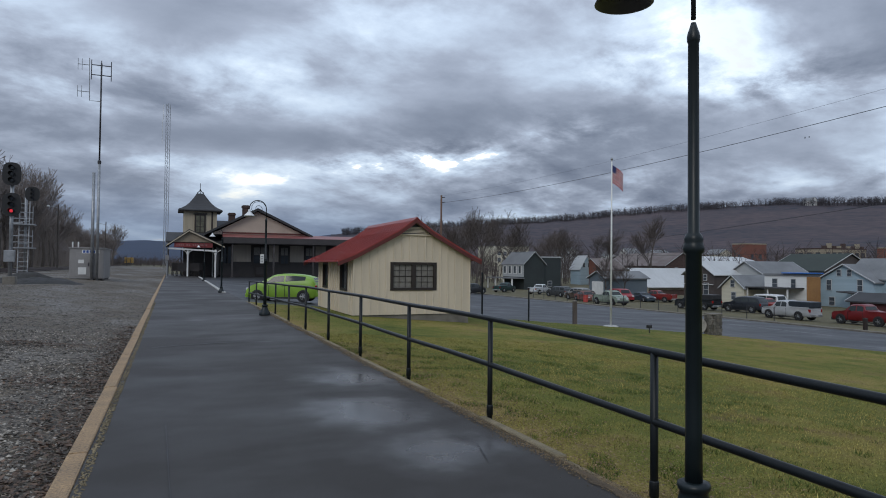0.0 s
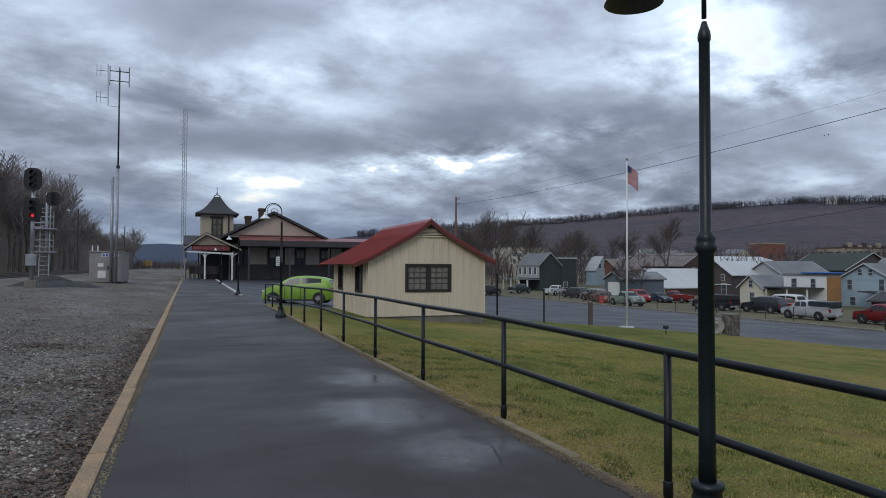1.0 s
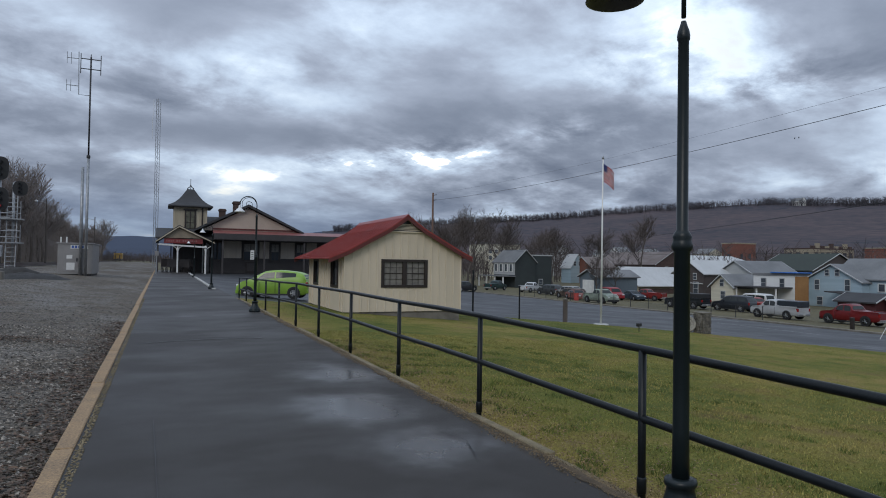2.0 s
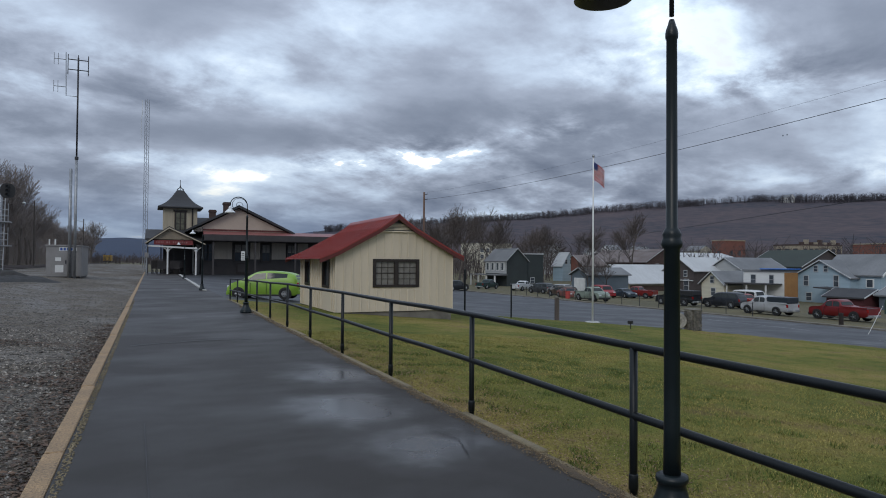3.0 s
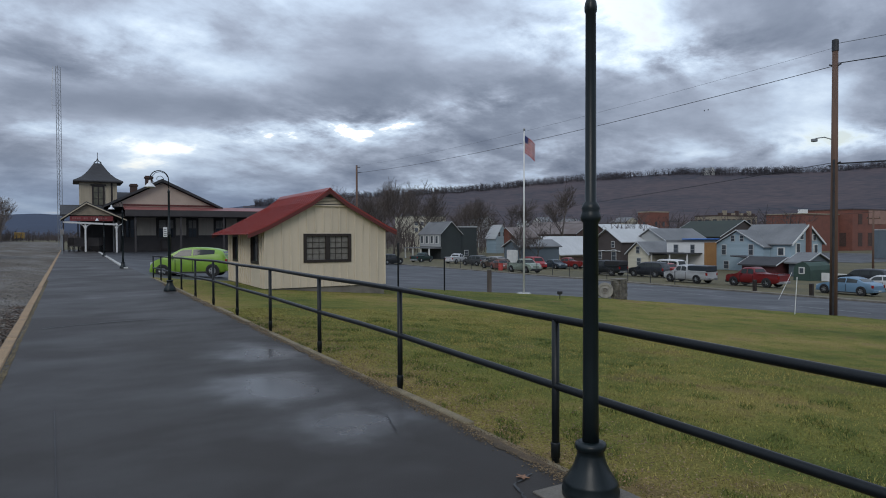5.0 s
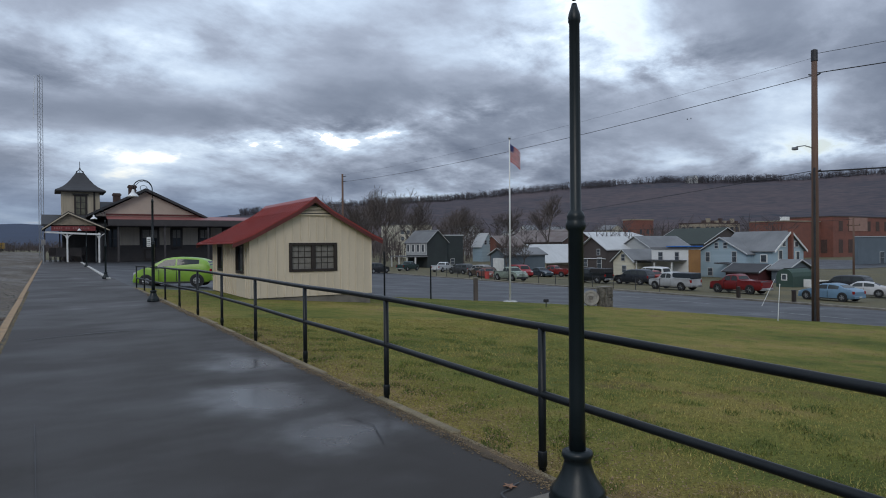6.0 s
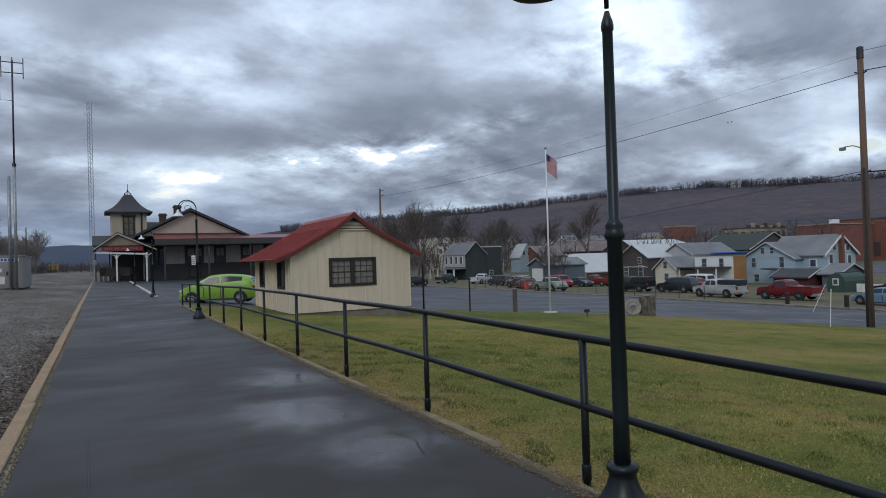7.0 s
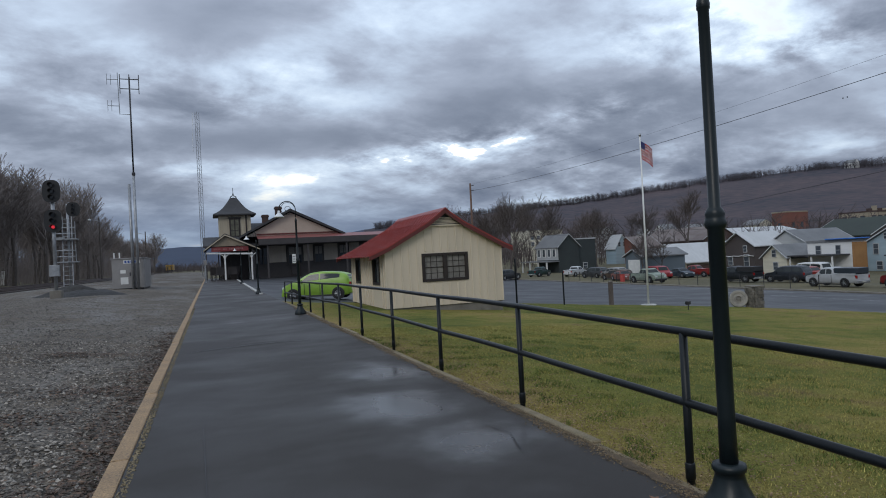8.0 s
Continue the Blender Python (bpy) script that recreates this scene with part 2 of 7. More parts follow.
ASPHALT = wet_asphalt("damp platform asphalt", (0.025, 0.0215, 0.019), [(2.0, 6.6, 1.0, 1.3), (2.15, 5.1, 1.0, 0.85), (2.35, 8.8, 0.9, 1.5)], 0.58, 0.23)
ROADWAY = wet_asphalt("damp road asphalt", (0.032, 0.033, 0.036), [], 0.55, 0.3)
GREEN_BLACK = material("dark green gloss enamel", (0.010, 0.0165, 0.0180), (0.006, 0.010, 0.0115), 5, 0.36, 0.05, 90, spec=0.32)
BLACK_PAINT = material("worn black paint on steel pipe", (0.008, 0.0105, 0.012), (0.005, 0.0065, 0.0075), 7, 0.38, 0.10, 70, spec=0.28)
KERB_TAN = material("weathered tan painted kerb", (0.47, 0.31, 0.165), (0.15, 0.11, 0.075), 2.2, 0.85, 0.9, 45, grime=0.6)
KERB_GREY = material("old concrete edging with moss", (0.30, 0.24, 0.145), (0.09, 0.075, 0.045), 4, 0.9, 0.6, 60, grime=0.4)
KERB_PALE = material("pale painted concrete kerb", (0.5, 0.49, 0.46), (0.3, 0.3, 0.28), 3, 0.8, 0.3)
GRAVEL = gravel_material()
STONE_CHIP = material("crushed grey stone chips", (0.30, 0.27, 0.23), (0.07, 0.058, 0.047), 9, 0.75, 0.3, 60, island=0.8)
STONE_FAR = material("dull crushed stone", (0.20, 0.185, 0.165), (0.07, 0.062, 0.054), 0.8, 0.8, 0.3, 60, island=0.45)
LEAF_BROWN = material("wet fallen leaves", (0.125, 0.075, 0.045), (0.045, 0.027, 0.018), 9, 0.6, 0.2, island=0.5)
EARTH_GRASS = lawn_material()
DULL_GRASS = material("dull winter grass", (0.125, 0.103, 0.046), (0.066, 0.060, 0.030), 0.2, 0.9, 0.8, 30)
TUFT = material("dark green tuft blades", (0.13, 0.16, 0.04), (0.06, 0.09, 0.022), 0.9, 0.8, 0.0, island=0.5, spec=0.2)
BLADE_GREEN = material("greener grass blades", (0.215, 0.21, 0.058), (0.088, 0.118, 0.027), 0.4, 0.8, 0.0, island=0.5, spec=0.2)
BLADE = material("grass blades", (0.36, 0.285, 0.095), (0.135, 0.155, 0.036), 0.5, 0.8, 0.0, island=0.6, spec=0.2)
CREAM = material("cream board and batten paint", (0.63, 0.54, 0.41), (0.53, 0.455, 0.345), 1.2, 0.62, 0.12, 40, stretch=(1, 1, 0.25))
CREAM_BATTEN = material("cream batten paint", (0.65, 0.56, 0.43), (0.55, 0.475, 0.36), 2, 0.6, 0.1, 40, random_tone=0.06)
RED_METAL = material("red painted ribbed metal roof", (0.27, 0.035, 0.025), (0.19, 0.022, 0.018), 0.9, 0.42, 0.05, 20)
BROWN_TRIM = material("dark brown window trim", (0.028, 0.018, 0.014), (0.015, 0.010, 0.008), 5, 0.5, 0.1)
CONCRETE = material("stained concrete footing", (0.22, 0.20, 0.17), (0.10, 0.09, 0.075), 2, 0.9, 0.4)
WHITE_PAINT = material("white exterior paint", (0.72, 0.72, 0.69), (0.58, 0.58, 0.56), 2, 0.5, 0.05)
GREY_STEEL = material("galvanised steel", (0.36, 0.37, 0.38), (0.22, 0.23, 0.24), 4, 0.45, 0.1, metal=0.6)
DARK_STEEL = material("dark weathered steel", (0.05, 0.05, 0.055), (0.025, 0.025, 0.028), 5, 0.5, 0.1, metal=0.3)
CURTAIN = material("closed pale blind behind glass", (0.22, 0.205, 0.18), (0.13, 0.12, 0.105), 6, 0.35, 0.02)
GLASS = glass_dark("dark window glass")
BARK = material("grey-brown bark", (0.13, 0.11, 0.095), (0.06, 0.05, 0.044), 8, 0.9, 0.5, 40)
TWIG = material("brown winter twigs", (0.105, 0.085, 0.075), (0.06, 0.048, 0.043), 0.3, 0.9, 0.0)
POLE_WOOD = material("weathered utility pole wood", (0.17, 0.10, 0.07), (0.09, 0.055, 0.04), 3, 0.85, 0.4, 30, stretch=(1, 1, 0.1))
CABLE = material("black cable", (0.012, 0.012, 0.014), (0.01, 0.01, 0.012), 3, 0.6, 0.0)


# ---- mesh helpers ----
def thing(name, label, category, m=None, group="", kind=""):
    ob = new(name)
    ob.empty_display_size = 0.2
    if m is not None:
        ob.matrix_basis = m
    return tagged(ob, label, category, group, kind)


def part(name, bm, mat, parent=None, label="", smooth=False):
    me = bpy.data.meshes.new(name)
    bmesh.ops.recalc_face_normals(bm, faces=bm.faces[:])
    bm.to_mesh(me)
    bm.free()
    me.materials.append(mat)
    if smooth:
        for p in me.polygons:
            p.use_smooth = True
    ob = new(name, me)
    ob.parent = parent
    return tagged(ob, label)


def share(name, me, parent, m, label=""):
    ob = new(name, me)
    ob.parent = parent
    ob.matrix_basis = m
    return tagged(ob, label)


def box(bm, x0, x1, y0, y1, z0, z1, bevel=0.0):
    r = bmesh.ops.create_cube(bm, size=1)
    vs = r["verts"]
    for v in vs:
        v.co = ((x0 + x1) / 2 + v.co.x * (x1 - x0), (y0 + y1) / 2 + v.co.y * (y1 - y0), (z0 + z1) / 2 + v.co.z * (z1 - z0))
    if bevel:
        es = {e for v in vs for e in v.link_edges}
        bmesh.ops.bevel(bm, geom=list(es), offset=bevel, segments=2, affect="EDGES", profile=0.6)
    return bm


def boxed(*a, **k):
    return box(bmesh.new(), *a, **k)


def tube(bm, pts, r, seg=8, r1=None, cap=True):
    """A round bar along the points, tapering from r to r1."""
    pts = [Vector(p) for p in pts]
    n = len(pts)
    rings = []
    side = None
    for i, p in enumerate(pts):
        d = (pts[min(i + 1, n - 1)] - pts[max(i - 1, 0)]).normalized()
        if side is None:
            side = d.orthogonal().normalized()
        side = (side - d * side.dot(d)).normalized()
        other = d.cross(side)
        k = r if r1 is None else r + (r1 - r) * i / max(1, n - 1)
        rings.append([bm.verts.new(p + side * (k * math.cos(2 * math.pi * j / seg)) + other * (k * math.sin(2 * math.pi * j / seg))) for j in range(seg)])
    for a, b in zip(rings, rings[1:]):
        for j in range(seg):
            bm.faces.new((a[j], a[(j + 1) % seg], b[(j + 1) % seg], b[j]))
    if cap:
        bm.faces.new(rings[0][::-1])
        bm.faces.new(rings[-1])
    return bm


def tubed(pts, r, seg=8, r1=None):
    return tube(bmesh.new(), pts, r, seg, r1)


def lathe(bm, profile, seg=24, at=(0, 0, 0)):
    rings = []
    for r, z in profile:
        rings.append([bm.verts.new((at[0] + r * math.cos(2 * math.pi * j / seg), at[1] + r * math.sin(2 * math.pi * j / seg), at[2] + z)) for j in range(seg)])
    for a, b in zip(rings, rings[1:]):
        for j in range(seg):
            bm.faces.new((a[j], a[(j + 1) % seg], b[(j + 1) % seg], b[j]))
    if profile[0][0] > 1e-4:
        bm.faces.new(rings[0][::-1])
    if profile[-1][0] > 1e-4:
        bm.faces.new(rings[-1])
    return bm


def prism(bm, poly, a, b, axis="y"):
    """A polygon of (u, z) pushed from a to b along an axis."""
    def at(u, z, w):
        return (u, w, z) if axis == "y" else (w, u, z) if axis == "x" else (u, z, w)
    A = [bm.verts.new(at(u, z, a)) for u, z in poly]
    B = [bm.verts.new(at(u, z, b)) for u, z in poly]
    n = len(poly)
    for i in range(n):
        bm.faces.new((A[i], A[(i + 1) % n], B[(i + 1) % n], B[i]))
    bm.faces.new(A[::-1])
    bm.faces.new(B)
    return bm


def sheet(name, mat, verts, faces, label="", kind="structure", category="", smooth=True):
    me = bpy.data.meshes.new(name)
    me.from_pydata(verts, [], faces)
    me.materials.append(mat)
    if smooth:
        me.shade_smooth()
    return tagged(new(name, me), label, category, "", kind)


# ---- the lie of the land ----
LAND_X = [-2000, -60, -18, -5.4, -0.73, 3.0, 6, 11, 19, 27.4, 48, 58, 75, 130, 4000]
LAND_Z = [0.6, 0.6, 0.45, 0.38, -0.06, -0.055, -0.25, -0.66, -1.18, -1.74, -2.7, -3.0, -3.3, -3.5, -3.5]


def land(x, y=0.0):
    z = float(np.interp(x, LAND_X, LAND_Z))
    if y > 60 and x > -0.7:   # the land levels out towards the station
        z += (-0.12 - z) * min(1, (y - 60) / 25) * float(np.interp(x, [15, 35], [1, 0]))
    if y > 26 and x > 3:      # a shallow dip in the lot behind the shed
        z -= 0.1 * float(np.interp(y, [26, 31, 50, 60], [0, 1, 1, 0])) * float(np.interp(x, [3, 4.4, 12, 20], [0, 1, 1, 0]))
    return z


def strip(name, mat, inside, x0, x1, y0, y1, step, lift, label, category, rough=0.0):
    """A sheet laid over the land on the cells whose middle passes inside()."""
    nx, ny = max(1, round((x1 - x0) / step)), max(1, round((y1 - y0) / step))
    ids, vs, fs = {}, [], []

    def vid(i, j):
        if (i, j) not in ids:
            x, y = x0 + (x1 - x0) * i / nx, y0 + (y1 - y0) * j / ny
            ids[i, j] = len(vs)
            vs.append((x, y, land(x, y) + lift + rough * (noise.noise((x * 0.9, y * 0.9, 3)) + 0.5 * noise.noise((x * 3.1, y * 3.1, 7)))))
        return ids[i, j]
    for i in range(nx):
        for j in range(ny):
            if inside(x0 + (x1 - x0) * (i + 0.5) / nx, y0 + (y1 - y0) * (j + 0.5) / ny):
                fs.append((vid(i, j), vid(i + 1, j), vid(i + 1, j + 1), vid(i, j + 1)))
    return sheet(name, mat, vs, fs, label, "structure", category)


# one ground sheet to the horizon, finer near the walk
gx = sorted(set([-3000, -1500, -800, -400, -200, -100, -60, -40, -30, -24] + [-18 + k * 1.0 for k in range(0, 150)] + [140, 180, 260, 400, 700, 1200, 2500]))
gy = sorted(set([-1500, -700, -300, -120, -60, -30] + [-20 + 2.5 * k for k in range(0, 70)] + [170, 200, 260, 350, 500, 800, 1400, 2600]))
vs = [(x, y, land(x, y) - 0.05) for x in gx for y in gy]
fs = [(i * len(gy) + j, (i + 1) * len(gy) + j, (i + 1) * len(gy) + j + 1, i * len(gy) + j + 1) for i in range(len(gx) - 1) for j in range(len(gy) - 1)]
ground = sheet("ground", DULL_GRASS, vs, fs, "dull yellow-green winter grass and earth of the valley floor", category="ground")


def lawn_edge(y):
    """Where the lawn stops and the road begins."""
    return float(np.interp(y, [-40, 5, 12.5, 14.5, 22, 24.3, 25.6, 27.5, 28.6, 29.3], [36, 30.5, 27.9, 26.9, 22.4, 19.0, 16.0, 13.6, 6, 1]))


lawn = strip("lawn", EARTH_GRASS, lambda x, y: x < lawn_edge(y), 2.98, 38, -20, 29, 0.25, 0.0, "short patchy green and straw-coloured lawn", "lawn", 0.02)
road = strip("road", ROADWAY, lambda x, y: x > lawn_edge(y) - 0.6 and (x < 40.3 or y < -5), 2.6, 41, -60, 200, 0.5, -0.022, "damp dark asphalt road and parking lot", "road")
side_gravel = strip("gravel_yard", GRAVEL, lambda x, y: True, -24, -0.72, -15, 240, 0.5, 0.0, "grey crushed stone yard beside the platform with dirt patches", "gravel", 0.03)

# platform slab
bm = bmesh.new()
n = 60
for i in range(n + 1):
    y = -12 + 112 * (i / n)
    for x in (-0.59, 0.5, 1.6, 2.915):
        bm.verts.new((x, y, 0.004 * math.sin(x * 2.1 + y * 0.7)))
bm.verts.ensure_lookup_table()
for i in range(n):
    for k in range(3):
        a = i * 4 + k
        bm.faces.new((bm.verts[a], bm.verts[a + 1], bm.verts[a + 5], bm.verts[a + 4]))
r = bmesh.ops.extrude_face_region(bm, geom=bm.faces[:])
for e in r["geom"]:
    if isinstance(e, bmesh.types.BMVert):
        e.co.z -= 0.25
platform = part("platform", bm, ASPHALT)
tagged(platform, "wet black asphalt station platform with shallow puddles", "platform", kind="structure")


# ---- kerbs and edging ----
def kerb_run(name, label, mat, x, w, y0, y1, length, top, depth, seed, jitter=0.006):
    rng = random.Random(seed)
    root = thing(name, label, "kerb", kind="structure")
    shapes = []
    for k in range(4):
        b = boxed(-w / 2, w / 2, 0.004, length - 0.004, -depth, 0, bevel=0.012)
        for v in b.verts:
            v.co += Vector((rng.uniform(-1, 1), 0, rng.uniform(-1, 1))) * 0.004
        ob = part("kerb_stone", b, mat)
        shapes.append(ob.data)
        bpy.data.objects.remove(ob)
    y = y0
    while y < y1:
        share("kerb_stone", rng.choice(shapes), root, pose(x + rng.uniform(-1, 1) * jitter, y, top + rng.uniform(-1, 1) * jitter, rng.uniform(-0.15, 0.15), rng.uniform(-0.8, 0.8), rng.uniform(-0.2, 0.2)))
        y += length
    return root


kerb_run("platform_kerb", "worn tan painted kerb along the platform edge", KERB_TAN, -0.66, 0.14, -9, 96, 3.0, 0.02, 0.3, 3)
kerb_run("lawn_edging", "old mossy concrete edging between platform and lawn", KERB_GREY, 2.965, 0.09, -9, 27.5, 1.5, 0.010, 0.2, 5, 0.016)


# ---- pipe railing ----
def rail_drop(y):
    return float(np.interp(y, [-6, 1, 3.5, 7, 15, 28], [-0.12, -0.062, -0.005, 0.025, 0.02, -0.16]))


railing = thing("pipe_railing", "black painted two-bar steel pipe railing beside the platform", "railing")
posts = [3.47 + 2.44 * k + (0.01 if k == 0 else 0.0) for k in range(-4, 11)]
for y in posts:
    b = tubed([(3.03, y, rail_drop(y) - 0.25), (3.03, y, rail_drop(y) + 0.985)], 0.027, 12)
    lathe(b, [(0.027, 0), (0.033, 0.003), (0.033, 0.10), (0.029, 0.11)], 12, (3.03, y, rail_drop(y) + 0.02))
    part("post", b, BLACK_PAINT, railing, smooth=True)
for nm, h in (("top_rail", 1.0), ("middle_rail", 0.53)):
    part(nm, tubed([(3.03, y, rail_drop(y) + h + 0.006 * math.sin(y * 1.3)) for y in [-6.4 + 1.22 * k for k in range(0, 29)] if y < 27.9] + [(3.03, 27.89, rail_drop(27.9) + h)], 0.0275, 12), BLACK_PAINT, railing, smooth=True)


# ---- platform lamps ----
def platform_lamp(tall=0.0):
    root = thing("platform_lamp", "dark green iron platform lamp with scroll arm and enamel shade", "street lamp", group="platform lamps")
    b = lathe(bmesh.new(), [(0.155, 0), (0.168, 0.012), (0.17, 0.05), (0.158, 0.07), (0.162, 0.085), (0.154, 0.1), (0.12, 0.15), (0.095, 0.20), (0.081, 0.25), (0.077, 0.28), (0.088, 0.285), (0.093, 0.303), (0.089, 0.322), (0.066, 0.33)], 32)
    part("base", b, GREEN_BLACK, root, "flared cast base", True)
    b = lathe(bmesh.new(), [(0.05, 0.31), (0.046, 0.6), (0.0445, 1.63), (0.055, 1.64), (0.061, 1.66), (0.055, 1.685), (0.05, 1.70), (0.055, 1.715), (0.045, 1.74), (0.033, 1.755), (0.0305, 2.86), (0.036, 2.87), (0.037, 2.895), (0.033, 2.92), (0.024, 2.945), (0.014, 2.98)], 24)
    part("shaft", b, GREEN_BLACK, root, smooth=True)
    Z = 3.25 + tall
    arm = [(0, 0, 3.0), (0, 0, Z)]
    arm += [(-0.25 + 0.25 * math.cos(a), 0, Z + 0.25 * math.sin(a)) for a in [math.pi * k / 18 for k in range(1, 19)]]
    arm += [(-0.5, 0, Z - 0.04)]
    part("arm", tubed(arm, 0.014, 8), GREEN_BLACK, root, smooth=True)
    spiral = [(-0.25 + (0.25 - 0.0125 * k) * math.cos(0.2 + k * 0.62), 0, Z + (0.25 - 0.0125 * k) * math.sin(0.2 + k * 0.62)) for k in range(0, 19)]
    part("scroll", tubed(spiral, 0.008, 6), GREEN_BLACK, root, smooth=True)
    b = lathe(bmesh.new(), [(0.025, 0.21), (0.036, 0.19), (0.04, 0.14), (0.058, 0.12), (0.09, 0.085), (0.142, 0.038), (0.16, 0.0), (0.152, 0.002), (0.135, 0.034), (0.08, 0.075), (0.03, 0.10)], 32, (-0.5, 0, Z - 0.24))
    part("shade", b, SHADE_GREEN, root, "bell-shaped enamel shade", True)
    return root


SHADE_GREEN = material("dark enamel lamp shade", (0.13, 0.13, 0.125), (0.09, 0.09, 0.088), 4, 0.3, 0.02)
SHADE_WHITE = material("white enamel lamp shade", (0.75, 0.76, 0.76), (0.62, 0.63, 0.63), 4, 0.3, 0.02)
lamp = platform_lamp()
lamp.matrix_basis = pose(2.785, 2.87, 0.008)
lamp = platform_lamp()
lamp.matrix_basis = pose(2.67, 20.26, -0.005)
for o in lamp.children:
    if o.name.startswith("shade"):
        o.data.materials.clear()
        o.data.materials.append(SHADE_WHITE)
for x, y in ((2.55, 36.8), (2.78, 61.7)):
    copy_thing(lamp, pose(x, y, -0.005))
b = boxed(2.53, 3.02, 2.6, 3.1, -0.25, 0.0125, bevel=0.006)
tagged(part("lamp_footing", b, CONCRETE), "square concrete footing under the platform lamp", "footing")


# ---- the yard shed ----
def yard_shed():
    x0, x1, y0, y1 = 5.98, 10.6, 22.4, 28.2
    zb, zt, xa, za = -0.24, 1.85, 8.31, 3.22
    root = thing("yard_shed", "cream board and batten shed with red metal roof on lawn", "shed")
    wall = 0.12
    wx0, wx1, wz0, wz1 = 7.40, 9.18, 0.66, 1.66
    # gable wall towards the lawn, with its window opening, built of four pieces round it
    def roofline(x):
        return float(np.interp(abs(x - xa), [0, 0.68, 2.25, 2.9], [3.22, 2.74, 1.89, 1.62]))
    for poly in ([(x0, zb), (wx0, zb), (wx0, roofline(wx0)), (x0, roofline(x0))],
                 [(wx1, zb), (x1, zb), (x1, roofline(x1)), (wx1, roofline(wx1))],
                 [(wx0, zb), (wx1, zb), (wx1, wz0), (wx0, wz0)],
                 [(wx0, wz1), (wx1, wz1), (wx1, roofline(wx1)), (xa + 0.68, roofline(xa + 0.68)), (xa, 3.22), (xa - 0.68, roofline(xa - 0.68)), (wx0, roofline(wx0))]):
        part("wall_panel", prism(bmesh.new(), poly, y0, y0 + wall), CREAM, root)
    part("gable_wall", prism(bmesh.new(), [(x0, zb), (x1, zb), (x1, zt), (xa + 0.68, 2.74), (xa, za), (xa - 0.68, 2.74), (x0, zt)], y1 - wall, y1), CREAM, root)
    lo, hi = 0.66, 1.60
    cuts = [(23.2, 24.15), (26.3, 27.15)]
    ys = [y0 + wall] + [v for c in cuts for v in c] + [y1 - wall]
    for k in range(0, len(ys), 2):
        part("wall_panel", boxed(x0, x0 + wall, ys[k], ys[k + 1], zb, zt), CREAM, root)
    for c0, c1 in cuts:
        part("wall_panel", boxed(x0, x0 + wall, c0, c1, zb, lo), CREAM, root)
        part("wall_panel", boxed(x0, x0 + wall, c0, c1, hi, zt), CREAM, root)
    part("side_wall", boxed(x1 - wall, x1, y0 + wall, y1 - wall, zb, zt), CREAM, root)
    part("footing", boxed(x0 + 0.05, x1 - 0.05, y0 + 0.05, y1 - 0.05, -1.0, zb), CONCRETE, root, "stained concrete footing")
    # battens
    def batten(x, y, za0, za1, flat):
        b = boxed(-0.026, 0.026, -0.026, 0.0, za0, za1, bevel=0.004) if flat else boxed(-0.026, 0.0, -0.026, 0.026, za0, za1, bevel=0.004)
        for v in b.verts:
            v.co += Vector((x, y, 0))
        part("batten", b, CREAM_BATTEN, root)
    k = 0
    while x0 + 0.03 + k * 0.304 < x1:
        x = x0 + 0.03 + k * 0.304
        top = min(roofline(x) - 0.02, 2.66)
        if wx0 - 0.08 < x < wx1 + 0.08:
            batten(x, y0, zb + 0.01, wz0 - 0.1, True)
            batten(x, y0, wz1 + 0.1, top, True)
        else:
            batten(x, y0, zb + 0.01, top, True)
        k += 1
    k = 0
    while y0 + 0.15 + k * 0.304 < y1:
        y = y0 + 0.15 + k * 0.304
        if not any(c0 - 0.1 < y < c1 + 0.1 for c0, c1 in cuts):
            batten(x0, y, zb + 0.01, zt - 0.1, False)
        k += 1
    # roof slopes with ribs, a bell-cast eave and barge boards
    for sgn in (-1, 1):
        run = [(0, 3.30), (0.68, 2.82), (2.25, 1.97), (2.93, 1.69) if sgn < 0 else (2.66, 1.79)]

        def band(up, down, ya, yb, sgn=sgn, run=run):
            top = [(xa + sgn * u, z + up) for u, z in run]
            return prism(bmesh.new(), top + [(xa + sgn * u, z + down) for u, z in run[::-1]], ya, yb)
        roof = part("roof_slope", band(0.0, -0.035, y0 - 0.24, y1 + 0.3), RED_METAL, root, "red ribbed metal roofing")
        y = y0 - 0.22
        while y < y1 + 0.3:
            part("rib", band(0.028, 0.001, y, y + 0.035), RED_METAL, roof)
            y += 0.305
        part("barge_board", band(-0.036, -0.17, y0 - 0.235, y0 - 0.2), RED_TRIM, root)
        part("barge_board", band(-0.036, -0.17, y1 + 0.24, y1 + 0.28), RED_TRIM, root)
        part("soffit", band(-0.036, -0.06, y0 - 0.195, y0 - 0.005), BROWN_TRIM, root)
    part("ridge_cap", prism(bmesh.new(), [(xa - 0.16, 3.20), (xa, 3.345), (xa + 0.16, 3.20), (xa, 3.305)], y0 - 0.26, y1 + 0.32), RED_METAL, root)
    # louvred vent in the gable peak; its dark backing paints the shade between slats
    vent = part("gable_vent", prism(bmesh.new(), [(7.66, 2.72), (8.96, 2.72), (xa, 3.14)], y0 - 0.03, y0 - 0.005), DARK_STEEL, root)
    for k in range(5):
        z = 2.755 + 0.05 * k
        half = 0.6 * (1 - (z - 2.72) / 0.42)
        part("slat", boxed(xa - half, xa + half, y0 - 0.05, y0 - 0.03, z, z + 0.03), CREAM_BATTEN, vent)
    part("vent_sill", boxed(7.66, 8.96, y0 - 0.07, y0 - 0.002, 2.67, 2.72, bevel=0.006), CREAM_BATTEN, root)
